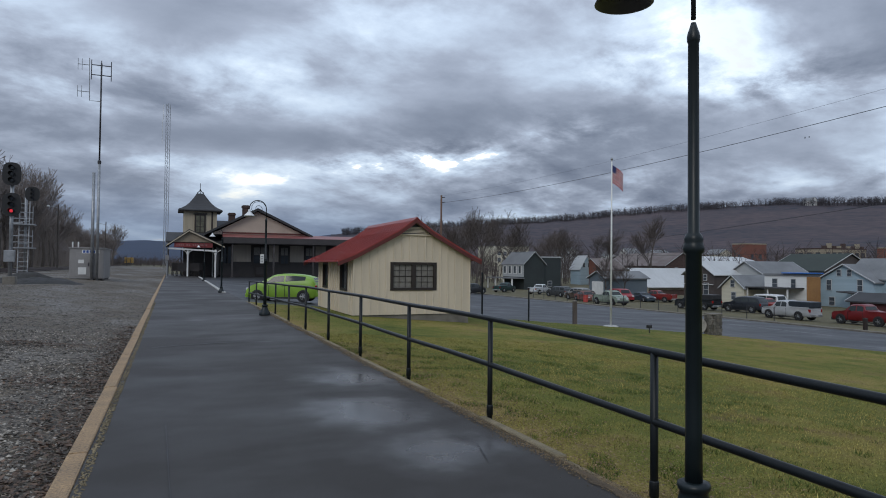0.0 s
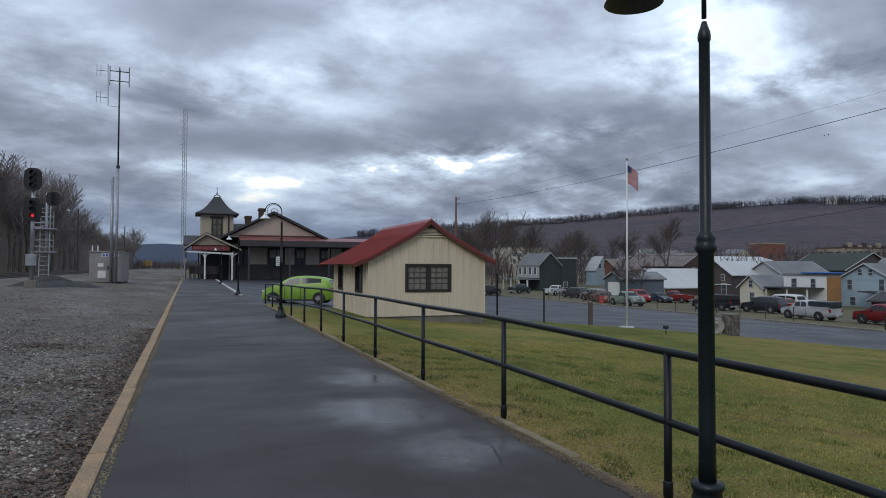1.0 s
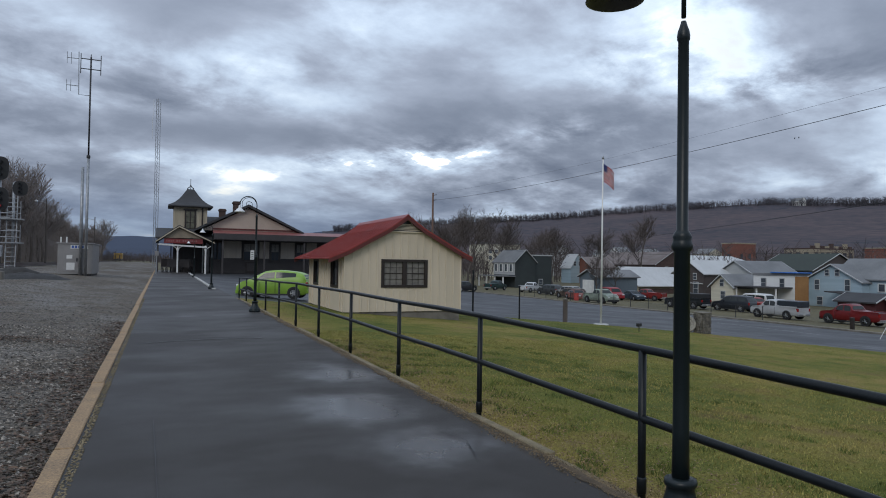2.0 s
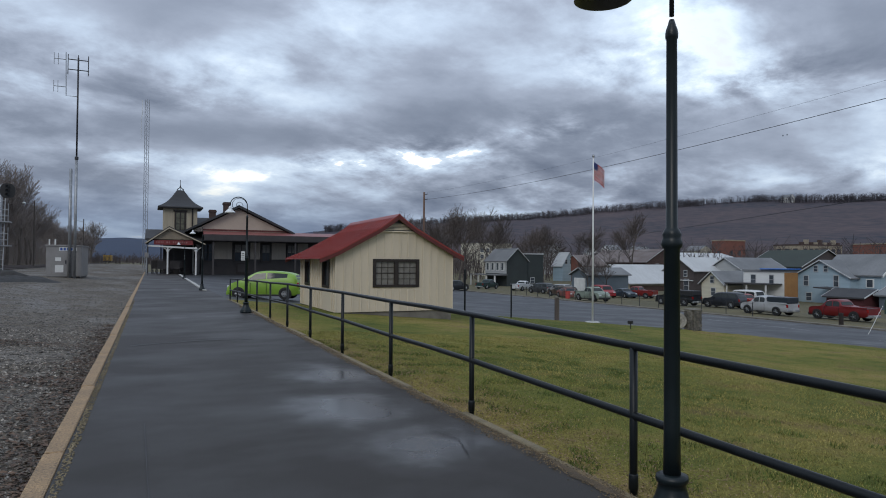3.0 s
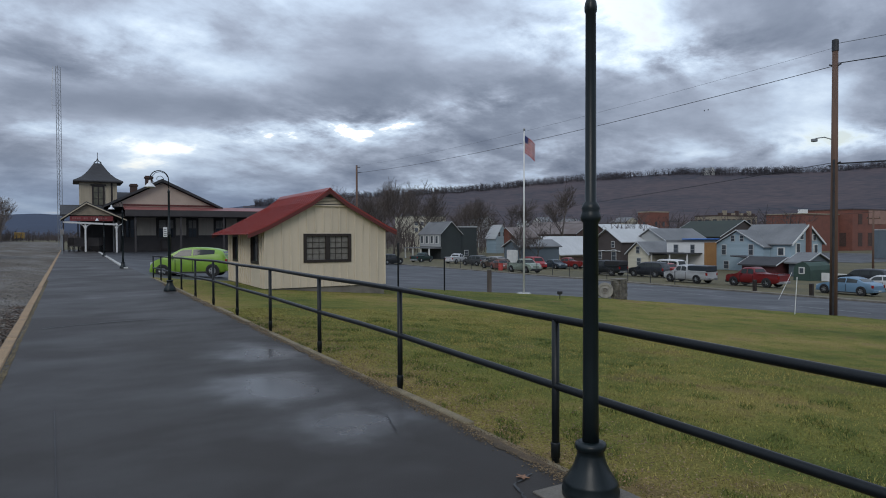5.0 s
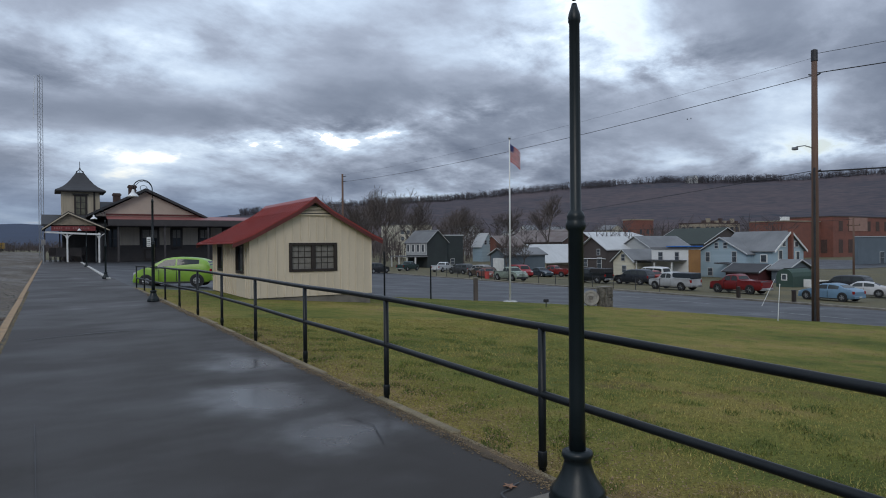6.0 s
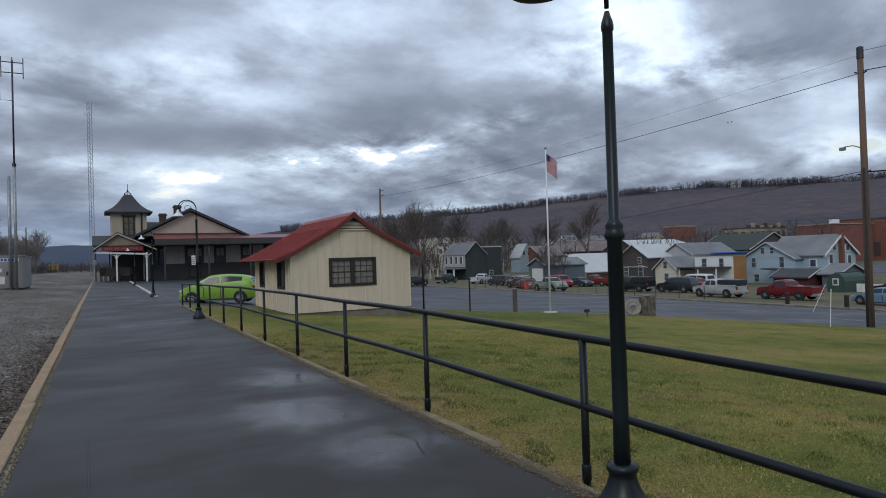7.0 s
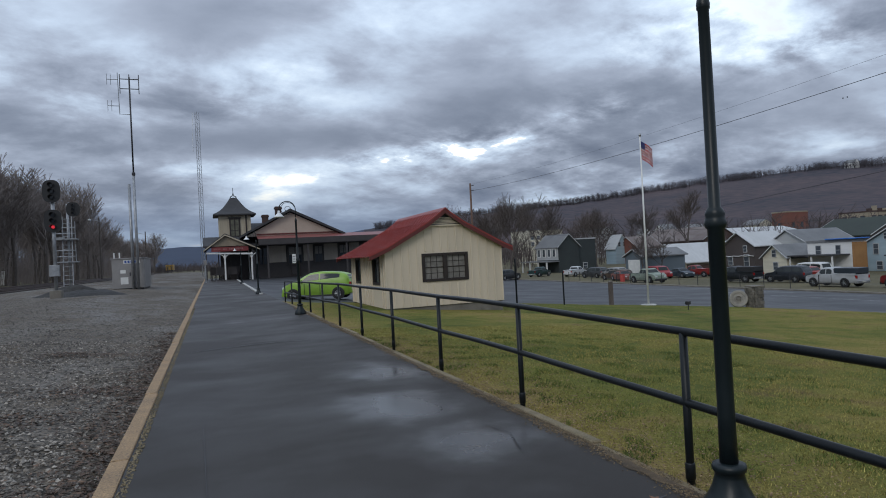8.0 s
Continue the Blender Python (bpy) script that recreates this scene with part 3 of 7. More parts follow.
    # the pair of six-over-six windows
    win = part("window", window_frame(wx0, wx1, wz0, wz1, y0), BROWN_TRIM, root, "pair of brown-trimmed sash windows with closed blinds")
    half = (wx1 - wx0) / 2
    for k in range(2):
        a, c = wx0 + 0.1 + k * (half - 0.02), wx0 + half - 0.08 + k * (half - 0.02)
        part("pane", boxed(a, c, y0 + 0.045, y0 + 0.05, wz0 + 0.08, wz1 - 0.08), CURTAIN, win, "glass with closed blinds")
        b = bmesh.new()
        for q in range(1, 3):
            xx = a + (c - a) * q / 3
            box(b, xx - 0.008, xx + 0.008, y0 + 0.03, y0 + 0.044, wz0 + 0.08, wz1 - 0.08)
        for q in (1, 2, 3):
            zz = wz0 + 0.08 + (wz1 - wz0 - 0.16) * q / 4
            hgt = 0.018 if q == 2 else 0.008
            box(b, a, c, y0 + 0.028, y0 + 0.042, zz - hgt, zz + hgt)
        part("muntins", b, BROWN_TRIM, win)
    for c0, c1 in cuts:
        b = bmesh.new()
        for q in ((c0 - 0.06, c0 + 0.03), (c1 - 0.03, c1 + 0.06)):
            box(b, x0 - 0.03, x0 + 0.08, q[0], q[1], lo - 0.06, hi + 0.06)
        box(b, x0 - 0.03, x0 + 0.08, c0 + 0.03, c1 - 0.03, hi - 0.03, hi + 0.06)
        box(b, x0 - 0.03, x0 + 0.08, c0 + 0.03, c1 - 0.03, lo - 0.06, lo + 0.03)
        w = part("window", b, BROWN_TRIM, root)
        part("pane", boxed(x0 + 0.05, x0 + 0.06, c0 + 0.03, c1 - 0.03, lo + 0.03, hi - 0.03), GLASS, w)
    return root


RED_TRIM = material("red brown painted trim", (0.12, 0.022, 0.018), (0.075, 0.015, 0.012), 3, 0.5, 0.08)


def window_frame(x0, x1, z0, z1, y, mullion=True):
    b = bmesh.new()
    box(b, x0 - 0.02, x0 + 0.1, y - 0.03, y + 0.08, z0 - 0.02, z1 + 0.02, 0.006)
    box(b, x1 - 0.1, x1 + 0.02, y - 0.03, y + 0.08, z0 - 0.02, z1 + 0.02, 0.006)
    box(b, x0 + 0.1, x1 - 0.1, y - 0.03, y + 0.08, z1 - 0.08, z1 + 0.02, 0.006)
    box(b, x0 + 0.1, x1 - 0.1, y - 0.045, y + 0.08, z0 - 0.02, z0 + 0.08, 0.006)
    if mullion:
        m = (x0 + x1) / 2
        box(b, m - 0.08, m + 0.08, y - 0.026, y + 0.08, z0 + 0.08, z1 - 0.08, 0.004)
    return b


yard_shed()


# ---- hills ----
HILL_AZ = [-60, -30, -14, -6, -3, -2, 0, 6, 12, 16, 24, 32, 42, 51, 56, 60.5, 66, 80, 120]
HILL_EL = [0.5, 1.2, 1.4, 1.6, 1.8, 1.85, 1.75, 1.9, 2.5, 3.0, 3.6, 4.05, 4.9, 5.2, 5.0, 4.85, 5.0, 4.6, 3.0]


def hill(name, mat, az0, az1, near, far, label, scale=1.0, steps=260):
    """A long ridge that rises from the valley floor: slope and crest swept along the compass."""
    vs, fs = [], []
    rows = [0, 0.15, 0.35, 0.55, 0.75, 0.9, 0.97, 1.0, 1.15]
    for i in range(steps + 1):
        az = az0 + (az1 - az0) * i / steps
        el = float(np.interp(az, HILL_AZ, HILL_EL)) * scale
        a = radians(az)
        top = far * math.tan(radians(el)) + 1.5 + 2.5 * noise.noise((az * 0.9, 0, 1)) + 1.0 * noise.noise((az * 4.0, 0, 5))
        for k in rows:
            d = near + (far - near) * k
            h = -5 + (top + 5) * (min(k, 1.0) ** 1.25) * (1 if k <= 1 else 0.96)
            h += 0 if k in (0, 1.0) else 6 * noise.noise((math.sin(a) * d * 0.006, math.cos(a) * d * 0.006, 2)) * (k < 1)
            vs.append((math.sin(a) * d, math.cos(a) * d, h))
    m = len(rows)
    for i in range(steps):
        for k in range(m - 1):
            fs.append((i * m + k, (i + 1) * m + k, (i + 1) * m + k + 1, i * m + k + 1))
    return sheet(name, mat, vs, fs, label, "structure", "hill")


# bluish distance haze is mixed into both base colours, beside the woods' own brown
HILL_WOOD = material("leafless wooded hillside, haze tinted", (0.118, 0.089, 0.089), (0.034, 0.039, 0.052), 0.0045, 0.95, 0.0, 0.07, grime=0.5, spec=0.1, stretch=(1, 1, 7))
HILL_FAR = material("distant hills tinted haze blue", (0.062, 0.078, 0.115), (0.05, 0.062, 0.092), 0.004, 0.95, 0.0, 0.05, spec=0.1)
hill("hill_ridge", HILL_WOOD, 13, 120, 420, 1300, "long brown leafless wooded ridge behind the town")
hill("hill_far", HILL_FAR, -40, 20, 1500, 3200, "low distant ridge tinted haze blue at the end of the valley", 1.0, 160)


# ---- railway station ----
def station():
    g0 = -0.14
    root = thing("railway_station", "cream and black railway station with tower and red pent roof", "station")
    # tower
    part("tower_wall", boxed(1.45, 5.55, 90.5, 94.6, 4.9, 8.6), STATION_CREAM, root)
    # lower tower wall is near black to paint in the shade under the canopy
    part("tower_base", boxed(1.5, 5.5, 90.55, 94.55, g0, 4.9), STATION_DARK, root)
    prof = [(2.70, 8.42), (2.74, 8.52), (2.70, 8.62), (2.25, 8.85), (1.85, 9.12), (1.45, 9.5), (1.05, 10.0), (0.72, 10.5), (0.42, 10.95), (0.0, 11.0)]
    b = bmesh.new()
    rings = [[b.verts.new((3.5 + sx * r, 92.5 + sy * r, z)) for sx, sy in ((-1, -1), (1, -1), (1, 1), (-1, 1))] for r, z in prof[:-1]]
    for p, q in zip(rings, rings[1:]):
        for j in range(4):
            b.faces.new((p[j], p[(j + 1) % 4], q[(j + 1) % 4], q[j]))
    b.faces.new(rings[0][::-1])
    b.faces.new(rings[-1])
    part("tower_roof", b, ROOF_DARK, root, "bell-cast dark tower roof")
    b = tubed([(3.5, 92.5, 10.9), (3.5, 92.5, 12.35)], 0.035, 6)
    for a in range(4):
        ca, sa = math.cos(a * math.pi / 2 + 0.785), math.sin(a * math.pi / 2 + 0.785)
        tube(b, [(3.5 + ca * r, 92.5 + sa * r, z) for r, z in ((0.5, 10.9), (0.56, 11.05), (0.42, 11.15), (0.22, 11.22), (0.1, 11.4), (0.0, 11.6))], 0.045, 6)
    lathe(b, [(0.0, 11.45), (0.1, 11.55), (0.0, 11.65)], 8, (3.5, 92.5, 0))
    part("finial", b, DARK_STEEL, root, "wrought iron roof finial")
    w = part("window", boxed(2.78, 4.16, 90.38, 90.5, 5.5, 8.0, 0.02), BROWN_TRIM, root)
    for p0, p1 in ((2.98, 3.40), (3.54, 3.96)):
        for z0, z1 in ((5.65, 6.35), (6.43, 7.1), (7.18, 7.85)):
            part("pane", boxed(p0, p1, 90.35, 90.38, z0, z1), OLD_GLASS, w)
    part("lintel", boxed(2.62, 4.32, 90.28, 90.5, 8.0, 8.2), BROWN_TRIM, w)
    k = 1.6
    while k < 5.5:
        if not 2.6 < k < 4.35:
            part("batten", boxed(k - 0.03, k + 0.03, 90.46, 90.5, 4.92, 8.42), STATION_CREAM, root)
        k += 0.3
    part("corner_board", boxed(4.85, 5.05, 90.44, 90.5, 4.5, 8.5), BROWN_TRIM, root)
    # main hall with its gable end
    part("gable_wall", prism(bmesh.new(), [(4.6, 5.3), (16.6, 5.3), (10.2, 8.3)], 86.0, 86.3), STATION_PINK, root, "pale cream gable end")
    for sgn, xe, ze in ((-1, 3.9, 5.3), (1, 17.3, 5.2)):
        part("roof", prism(bmesh.new(), [(10.2, 8.75), (xe, ze + 0.15), (xe, ze - 0.12), (10.2, 8.42)], 85.3, 112), ROOF_DARK, root)
    part("hall_wall", boxed(6.1, 26.0, 88.0, 111, g0, 5.2), STATION_DARK, root, "dark brown hall walls")
    # pent roof and fascia over the front walk
    part("pent_roof", prism(bmesh.new(), [(83.2, 4.86), (86.2, 5.38), (86.2, 5.26), (83.2, 4.74)], 5.9, 24.5, "x"), RED_PENT, root, "red metal pent roof")
    part("fascia", boxed(5.9, 24.5, 83.1, 83.2, 4.12, 4.84), STATION_DARK, root)
    part("soffit", boxed(5.9, 24.5, 83.2, 88.0, 4.05, 4.12), STATION_DARK, root)
    part("red_band", boxed(5.9, 17.0, 85.94, 86.0, 5.42, 5.62), RED_TRIM, root)
    # wall under the pent roof
    part("lower_wall", boxed(5.9, 26.0, 87.9, 87.98, g0, 2.2), STATION_DARK, root)
    for a, c in ((7.5, 9.7), (12.0, 13.25), (14.75, 16.6), (18.2, 19.6)):
        wp_ = part("wall_panel", boxed(a, c, 87.86, 87.98, 1.85, 4.05), STATION_GREY, root, "cream boarded wall panel")
        n_ = round((c - a) / 0.3)
        for k in range(1, n_):
            u = a + (c - a) * k / n_
            part("batten", boxed(u - 0.03, u + 0.03, 87.83, 87.86, 1.88, 4.02), STATION_GREY, wp_)
    for a, c in ((6.1, 7.4), (9.85, 11.9), (13.35, 14.65), (16.7, 18.1)):
        w = part("window", boxed(a, c, 87.8, 87.98, 1.5, 4.0), BROWN_TRIM, root)
        m_ = (a + c) / 2
        for p0, p1 in ((a + 0.2, m_ - 0.05), (m_ + 0.05, c - 0.2)):
            part("pane", boxed(p0, p1, 87.77, 87.8, 2.75, 3.75), CURTAIN if a > 9 else GLASS, w)
            part("pane", boxed(p0, p1, 87.76, 87.8, 1.65, 2.68), GLASS, w)
        part("sill", boxed(a - 0.08, c + 0.08, 87.7, 87.8, 1.4, 1.5), STATION_DARK, w)
    d = part("door", boxed(10.2, 11.5, 87.72, 87.79, g0, 1.38), BROWN_TRIM, root)
    part("door_panel", boxed(10.4, 11.3, 87.69, 87.72, 0.2, 1.2), STATION_DARK, d)
    # dark roof of the rear range between tower and gable, and the platform roof left of the canopy
    part("rear_roof", prism(bmesh.new(), [(93.0, 5.4), (97.0, 7.7), (101.0, 5.4), (101.0, 5.2), (93.0, 5.2)], 5.5, 9.8, "x"), ROOF_DARK, root)
    part("platform_roof", prism(bmesh.new(), [(86.0, 4.3), (90.5, 5.6), (90.5, 5.35), (86.0, 4.1)], -0.6, 6.0, "x"), ROOF_DARK, root)
    for u in (-0.3, 1.2, 2.7):
        part("platform_post", boxed(u - 0.07, u + 0.07, 88.0, 88.14, g0, 4.7), STATION_DARK, root)
    for x in (7.0, 12.0, 17.0, 22.0):
        part("post", boxed(x - 0.1, x + 0.1, 83.4, 83.6, g0, 4.1), STATION_DARK, root)
    # chimneys
    for x, y, z0, z1, r in ((9.35, 92, 7.6, 9.6, 0.42), (8.2, 100, 6.8, 9.1, 0.45)):
        c = part("chimney", boxed(x - r, x + r, y - r, y + r, z0, z1), BRICK_DARK, root)
        part("chimney_cap", boxed(x - r - 0.1, x + r + 0.1, y - r - 0.1, y + r + 0.1, z1 - 0.35, z1 - 0.12), BRICK_DARK, c)
    # entrance canopy
    for sgn, xe, ze in ((-1, -0.55, 3.75), (1, 6.1, 3.7)):
        part("canopy_roof", prism(bmesh.new(), [(2.0, 5.72), (xe, ze), (xe, ze - 0.16), (2.0, 5.5)], 83.6, 91), ROOF_DARK, root)
        part("barge_board", prism(bmesh.new(), [(2.0, 5.60), (xe, ze - 0.02), (xe, ze - 0.16), (2.0, 5.44)], 83.5, 83.6), STATION_CREAM, root)
    part("canopy_gable", prism(bmesh.new(), [(0.3, 4.15), (4.9, 4.15), (2.0, 5.4)], 83.9, 84.0), STATION_TAN, root)
    sign = part("sign_board", boxed(0.35, 4.7, 83.74, 83.8, 3.5, 4.05), SIGN_RED, root, "red board with worn pale lettering")
    k = 0.6
    rng = random.Random(4)
    while k < 4.3:
        wd = rng.uniform(0.12, 0.2)
        part("letter_bar", boxed(k, k + wd, 83.72, 83.74, 3.68, 3.9), SIGN_PALE, sign)
        k += wd + rng.choice((0.08, 0.08, 0.3))
    part("beam", prism(bmesh.new(), [(-0.3, 3.45), (5.2, 3.2), (5.2, 3.0), (-0.3, 3.27)], 83.8, 84.0), WHITE_PAINT, root)
    for x in (1.88, 5.05):
        p = part("canopy_post", boxed(x - 0.09, x + 0.09, 83.9, 84.08, g0, 3.3, 0.01), WHITE_PAINT, root)
        for sgn in (-1, 1):
            part("bracket", tubed([(x, 83.98, 2.5), (x + sgn * 0.18, 83.98, 2.95), (x + sgn * 0.62, 83.98, 3.22)], 0.055, 6), WHITE_PAINT, p)
    part("canopy_post", boxed(5.0, 5.16, 90, 90.16, g0, 3.7), WHITE_PAINT, root)
    return root


OLD_GLASS = material("old window glass", (0.16, 0.15, 0.10), (0.06, 0.06, 0.045), 1.2, 0.25, 0.0)
STATION_CREAM = material("aged cream boards", (0.46, 0.40, 0.30), (0.36, 0.31, 0.23), 0.8, 0.7, 0.1, 8, stretch=(4, 1, 0.4))
STATION_PINK = material("faded pinkish cream boards", (0.47, 0.385, 0.315), (0.38, 0.31, 0.255), 0.5, 0.7, 0.05, 6)
# canopy gable boards: shade below the roof is put into this darker tan
STATION_TAN = material("shaded tan boards", (0.30, 0.25, 0.18), (0.22, 0.18, 0.13), 0.8, 0.7, 0.1, 8)
# cream wall panels, greyed in colour for the shade under the pent roof
STATION_GREY = material("cream boards greyed for shade", (0.46, 0.41, 0.35), (0.36, 0.32, 0.27), 0.8, 0.7, 0.1, 8, stretch=(4, 1, 0.4))
STATION_DARK = material("near black brown paint and canopy shade", (0.056, 0.049, 0.049), (0.034, 0.030, 0.030), 1.0, 0.65, 0.1, 8)
ROOF_DARK = material("dark slate roofing", (0.055, 0.055, 0.058), (0.030, 0.030, 0.033), 0.8, 0.8, 0.3, 12)
RED_PENT = material("faded red metal roofing", (0.26, 0.085, 0.075), (0.17, 0.055, 0.05), 0.5, 0.45, 0.05, 8, stretch=(6, 1, 1))
BRICK_DARK = material("sooty brick", (0.095, 0.06, 0.05), (0.04, 0.026, 0.024), 2, 0.9, 0.3, 20)
SIGN_RED = material("faded red signboard", (0.20, 0.03, 0.03), (0.14, 0.02, 0.02), 2, 0.5)
SIGN_PALE = material("pale worn lettering", (0.30, 0.12, 0.11), (0.22, 0.08, 0.08), 6, 0.6)
station()


def baggage_cart(x, y, turn):
    root = thing("baggage_cart", "dark iron-wheeled wooden baggage cart under the station canopy", "cart", pose(x, y, -0.14, 0, 0, turn))
    part("deck", boxed(-0.6, 0.6, -1.1, 1.1, 0.72, 0.82, 0.01), STATION_DARK, root)
    for sy in (-1, 1):
        part("end_rail", boxed(-0.58, 0.58, sy * 1.05 - 0.04, sy * 1.05 + 0.04, 0.82, 1.75, 0.01), STATION_DARK, root)
        for sx in (-1, 1):
            pts = [(sx * 0.55, sy * 0.7 + 0.36 * math.cos(a), 0.38 + 0.36 * math.sin(a)) for a in [2 * math.pi * k / 16 for k in range(17)]]
            w = part("wheel", tubed(pts, 0.035, 6), DARK_STEEL, root)
            b = bmesh.new()
            for k in range(6):
                a = math.pi * k / 6
                tube(b, [(sx * 0.55, sy * 0.7 - 0.34 * math.cos(a), 0.38 - 0.34 * math.sin(a)), (sx * 0.55, sy * 0.7 + 0.34 * math.cos(a), 0.38 + 0.34 * math.sin(a))], 0.015, 4)
            part("spokes", b, DARK_STEEL, w)
    return root


baggage_cart(1.0, 86.5, 20)
baggage_cart(3.0, 87.5, -12)

# pale kerb between the platform and the station lot
root = thing("lot_kerb", "pale painted concrete kerb between platform and parking lot", "kerb", kind="structure")
for k in range(17):
    y = 36.1 + k * 2.55
    part("kerb_stone", boxed(2.56 + k * 0.025, 2.74 + k * 0.025, y, y + 2.53, -0.25, 0.06, 0.015), KERB_PALE, root)


# ---- vehicles ----
TYRE = material("black tyre rubber", (0.018, 0.018, 0.019), (0.010, 0.010, 0.011), 9, 0.85, 0.2)
ALLOY = material("silver wheel", (0.45, 0.46, 0.47), (0.28, 0.29, 0.30), 9, 0.35, 0.0, metal=0.7)
CAR_GLASS = material("tinted car glass", (0.03, 0.036, 0.036), (0.02, 0.024, 0.025), 2.0, 0.12, 0.0, gloss_vary=0.03, spec=0.35)
LAMP_CLEAR = material("clear headlamp lens", (0.6, 0.62, 0.63), (0.4, 0.42, 0.43), 20, 0.15, 0.0)
LAMP_RED = material("red tail lamp lens", (0.3, 0.015, 0.012), (0.2, 0.01, 0.01), 20, 0.2, 0.0)
BLACK_TRIM = material("black plastic trim", (0.02, 0.02, 0.021), (0.013, 0.013, 0.014), 9, 0.6, 0.1)
PLATE = material("pale licence plate", (0.5, 0.5, 0.48), (0.4, 0.4, 0.38), 30, 0.5, 0.0)
# fractions of length from the nose, and of height: underside, shoulder, top; and the roof's share of the width
SHAPES = {
    "hatch": [(0, .22, .38, .40, .78), (.03, .15, .50, .52, .88), (.10, .12, .59, .61, .92), (.19, .12, .64, .67, .90), (.30, .12, .655, .83, .80), (.40, .12, .67, .96, .75), (.52, .12, .69, 1.0, .73), (.66, .12, .72, .99, .72), (.82, .12, .75, .95, .72), (.93, .14, .77, .88, .74), (.985, .18, .68, .71, .84), (1, .24, .45, .46, .84)],
    "sedan": [(0, .22, .40, .42, .80), (.03, .15, .50, .52, .90), (.14, .12, .60, .62, .92), (.27, .12, .63, .67, .90), (.42, .12, .65, .97, .74), (.58, .12, .66, 1.0, .72), (.72, .12, .67, .93, .72), (.85, .14, .68, .72, .88), (.97, .16, .66, .69, .90), (1, .26, .5, .51, .86)],
    "suv": [(0, .24, .42, .44, .84), (.03, .18, .54, .56, .92), (.12, .16, .58, .60, .94), (.25, .16, .60, .64, .92), (.36, .16, .62, .95, .80), (.5, .16, .63, 1.0, .80), (.75, .16, .63, 1.0, .80), (.92, .18, .63, .97, .80), (.985, .2, .62, .66, .90), (1, .28, .5, .51, .88)],
    "van": [(0, .2, .38, .40, .84), (.03, .15, .46, .48, .92), (.10, .13, .52, .54, .94), (.18, .13, .55, .60, .92), (.28, .13, .56, .95, .86), (.4, .13, .56, 1.0, .86), (.7, .13, .56, 1.0, .86), (.95, .14, .56, .98, .86), (.99, .18, .56, .60, .92), (1, .26, .46, .47, .9)],
    "pickup": [(0, .24, .46, .48, .86), (.02, .2, .56, .58, .93), (.12, .2, .60, .62, .95), (.24, .2, .62, .65, .93), (.32, .2, .63, .95, .78), (.42, .2, .64, 1.0, .78), (.54, .2, .64, .98, .78), (.575, .2, .63, .66, .93), (.98, .2, .63, .645, .95), (1, .28, .62, .63, .94)],
}


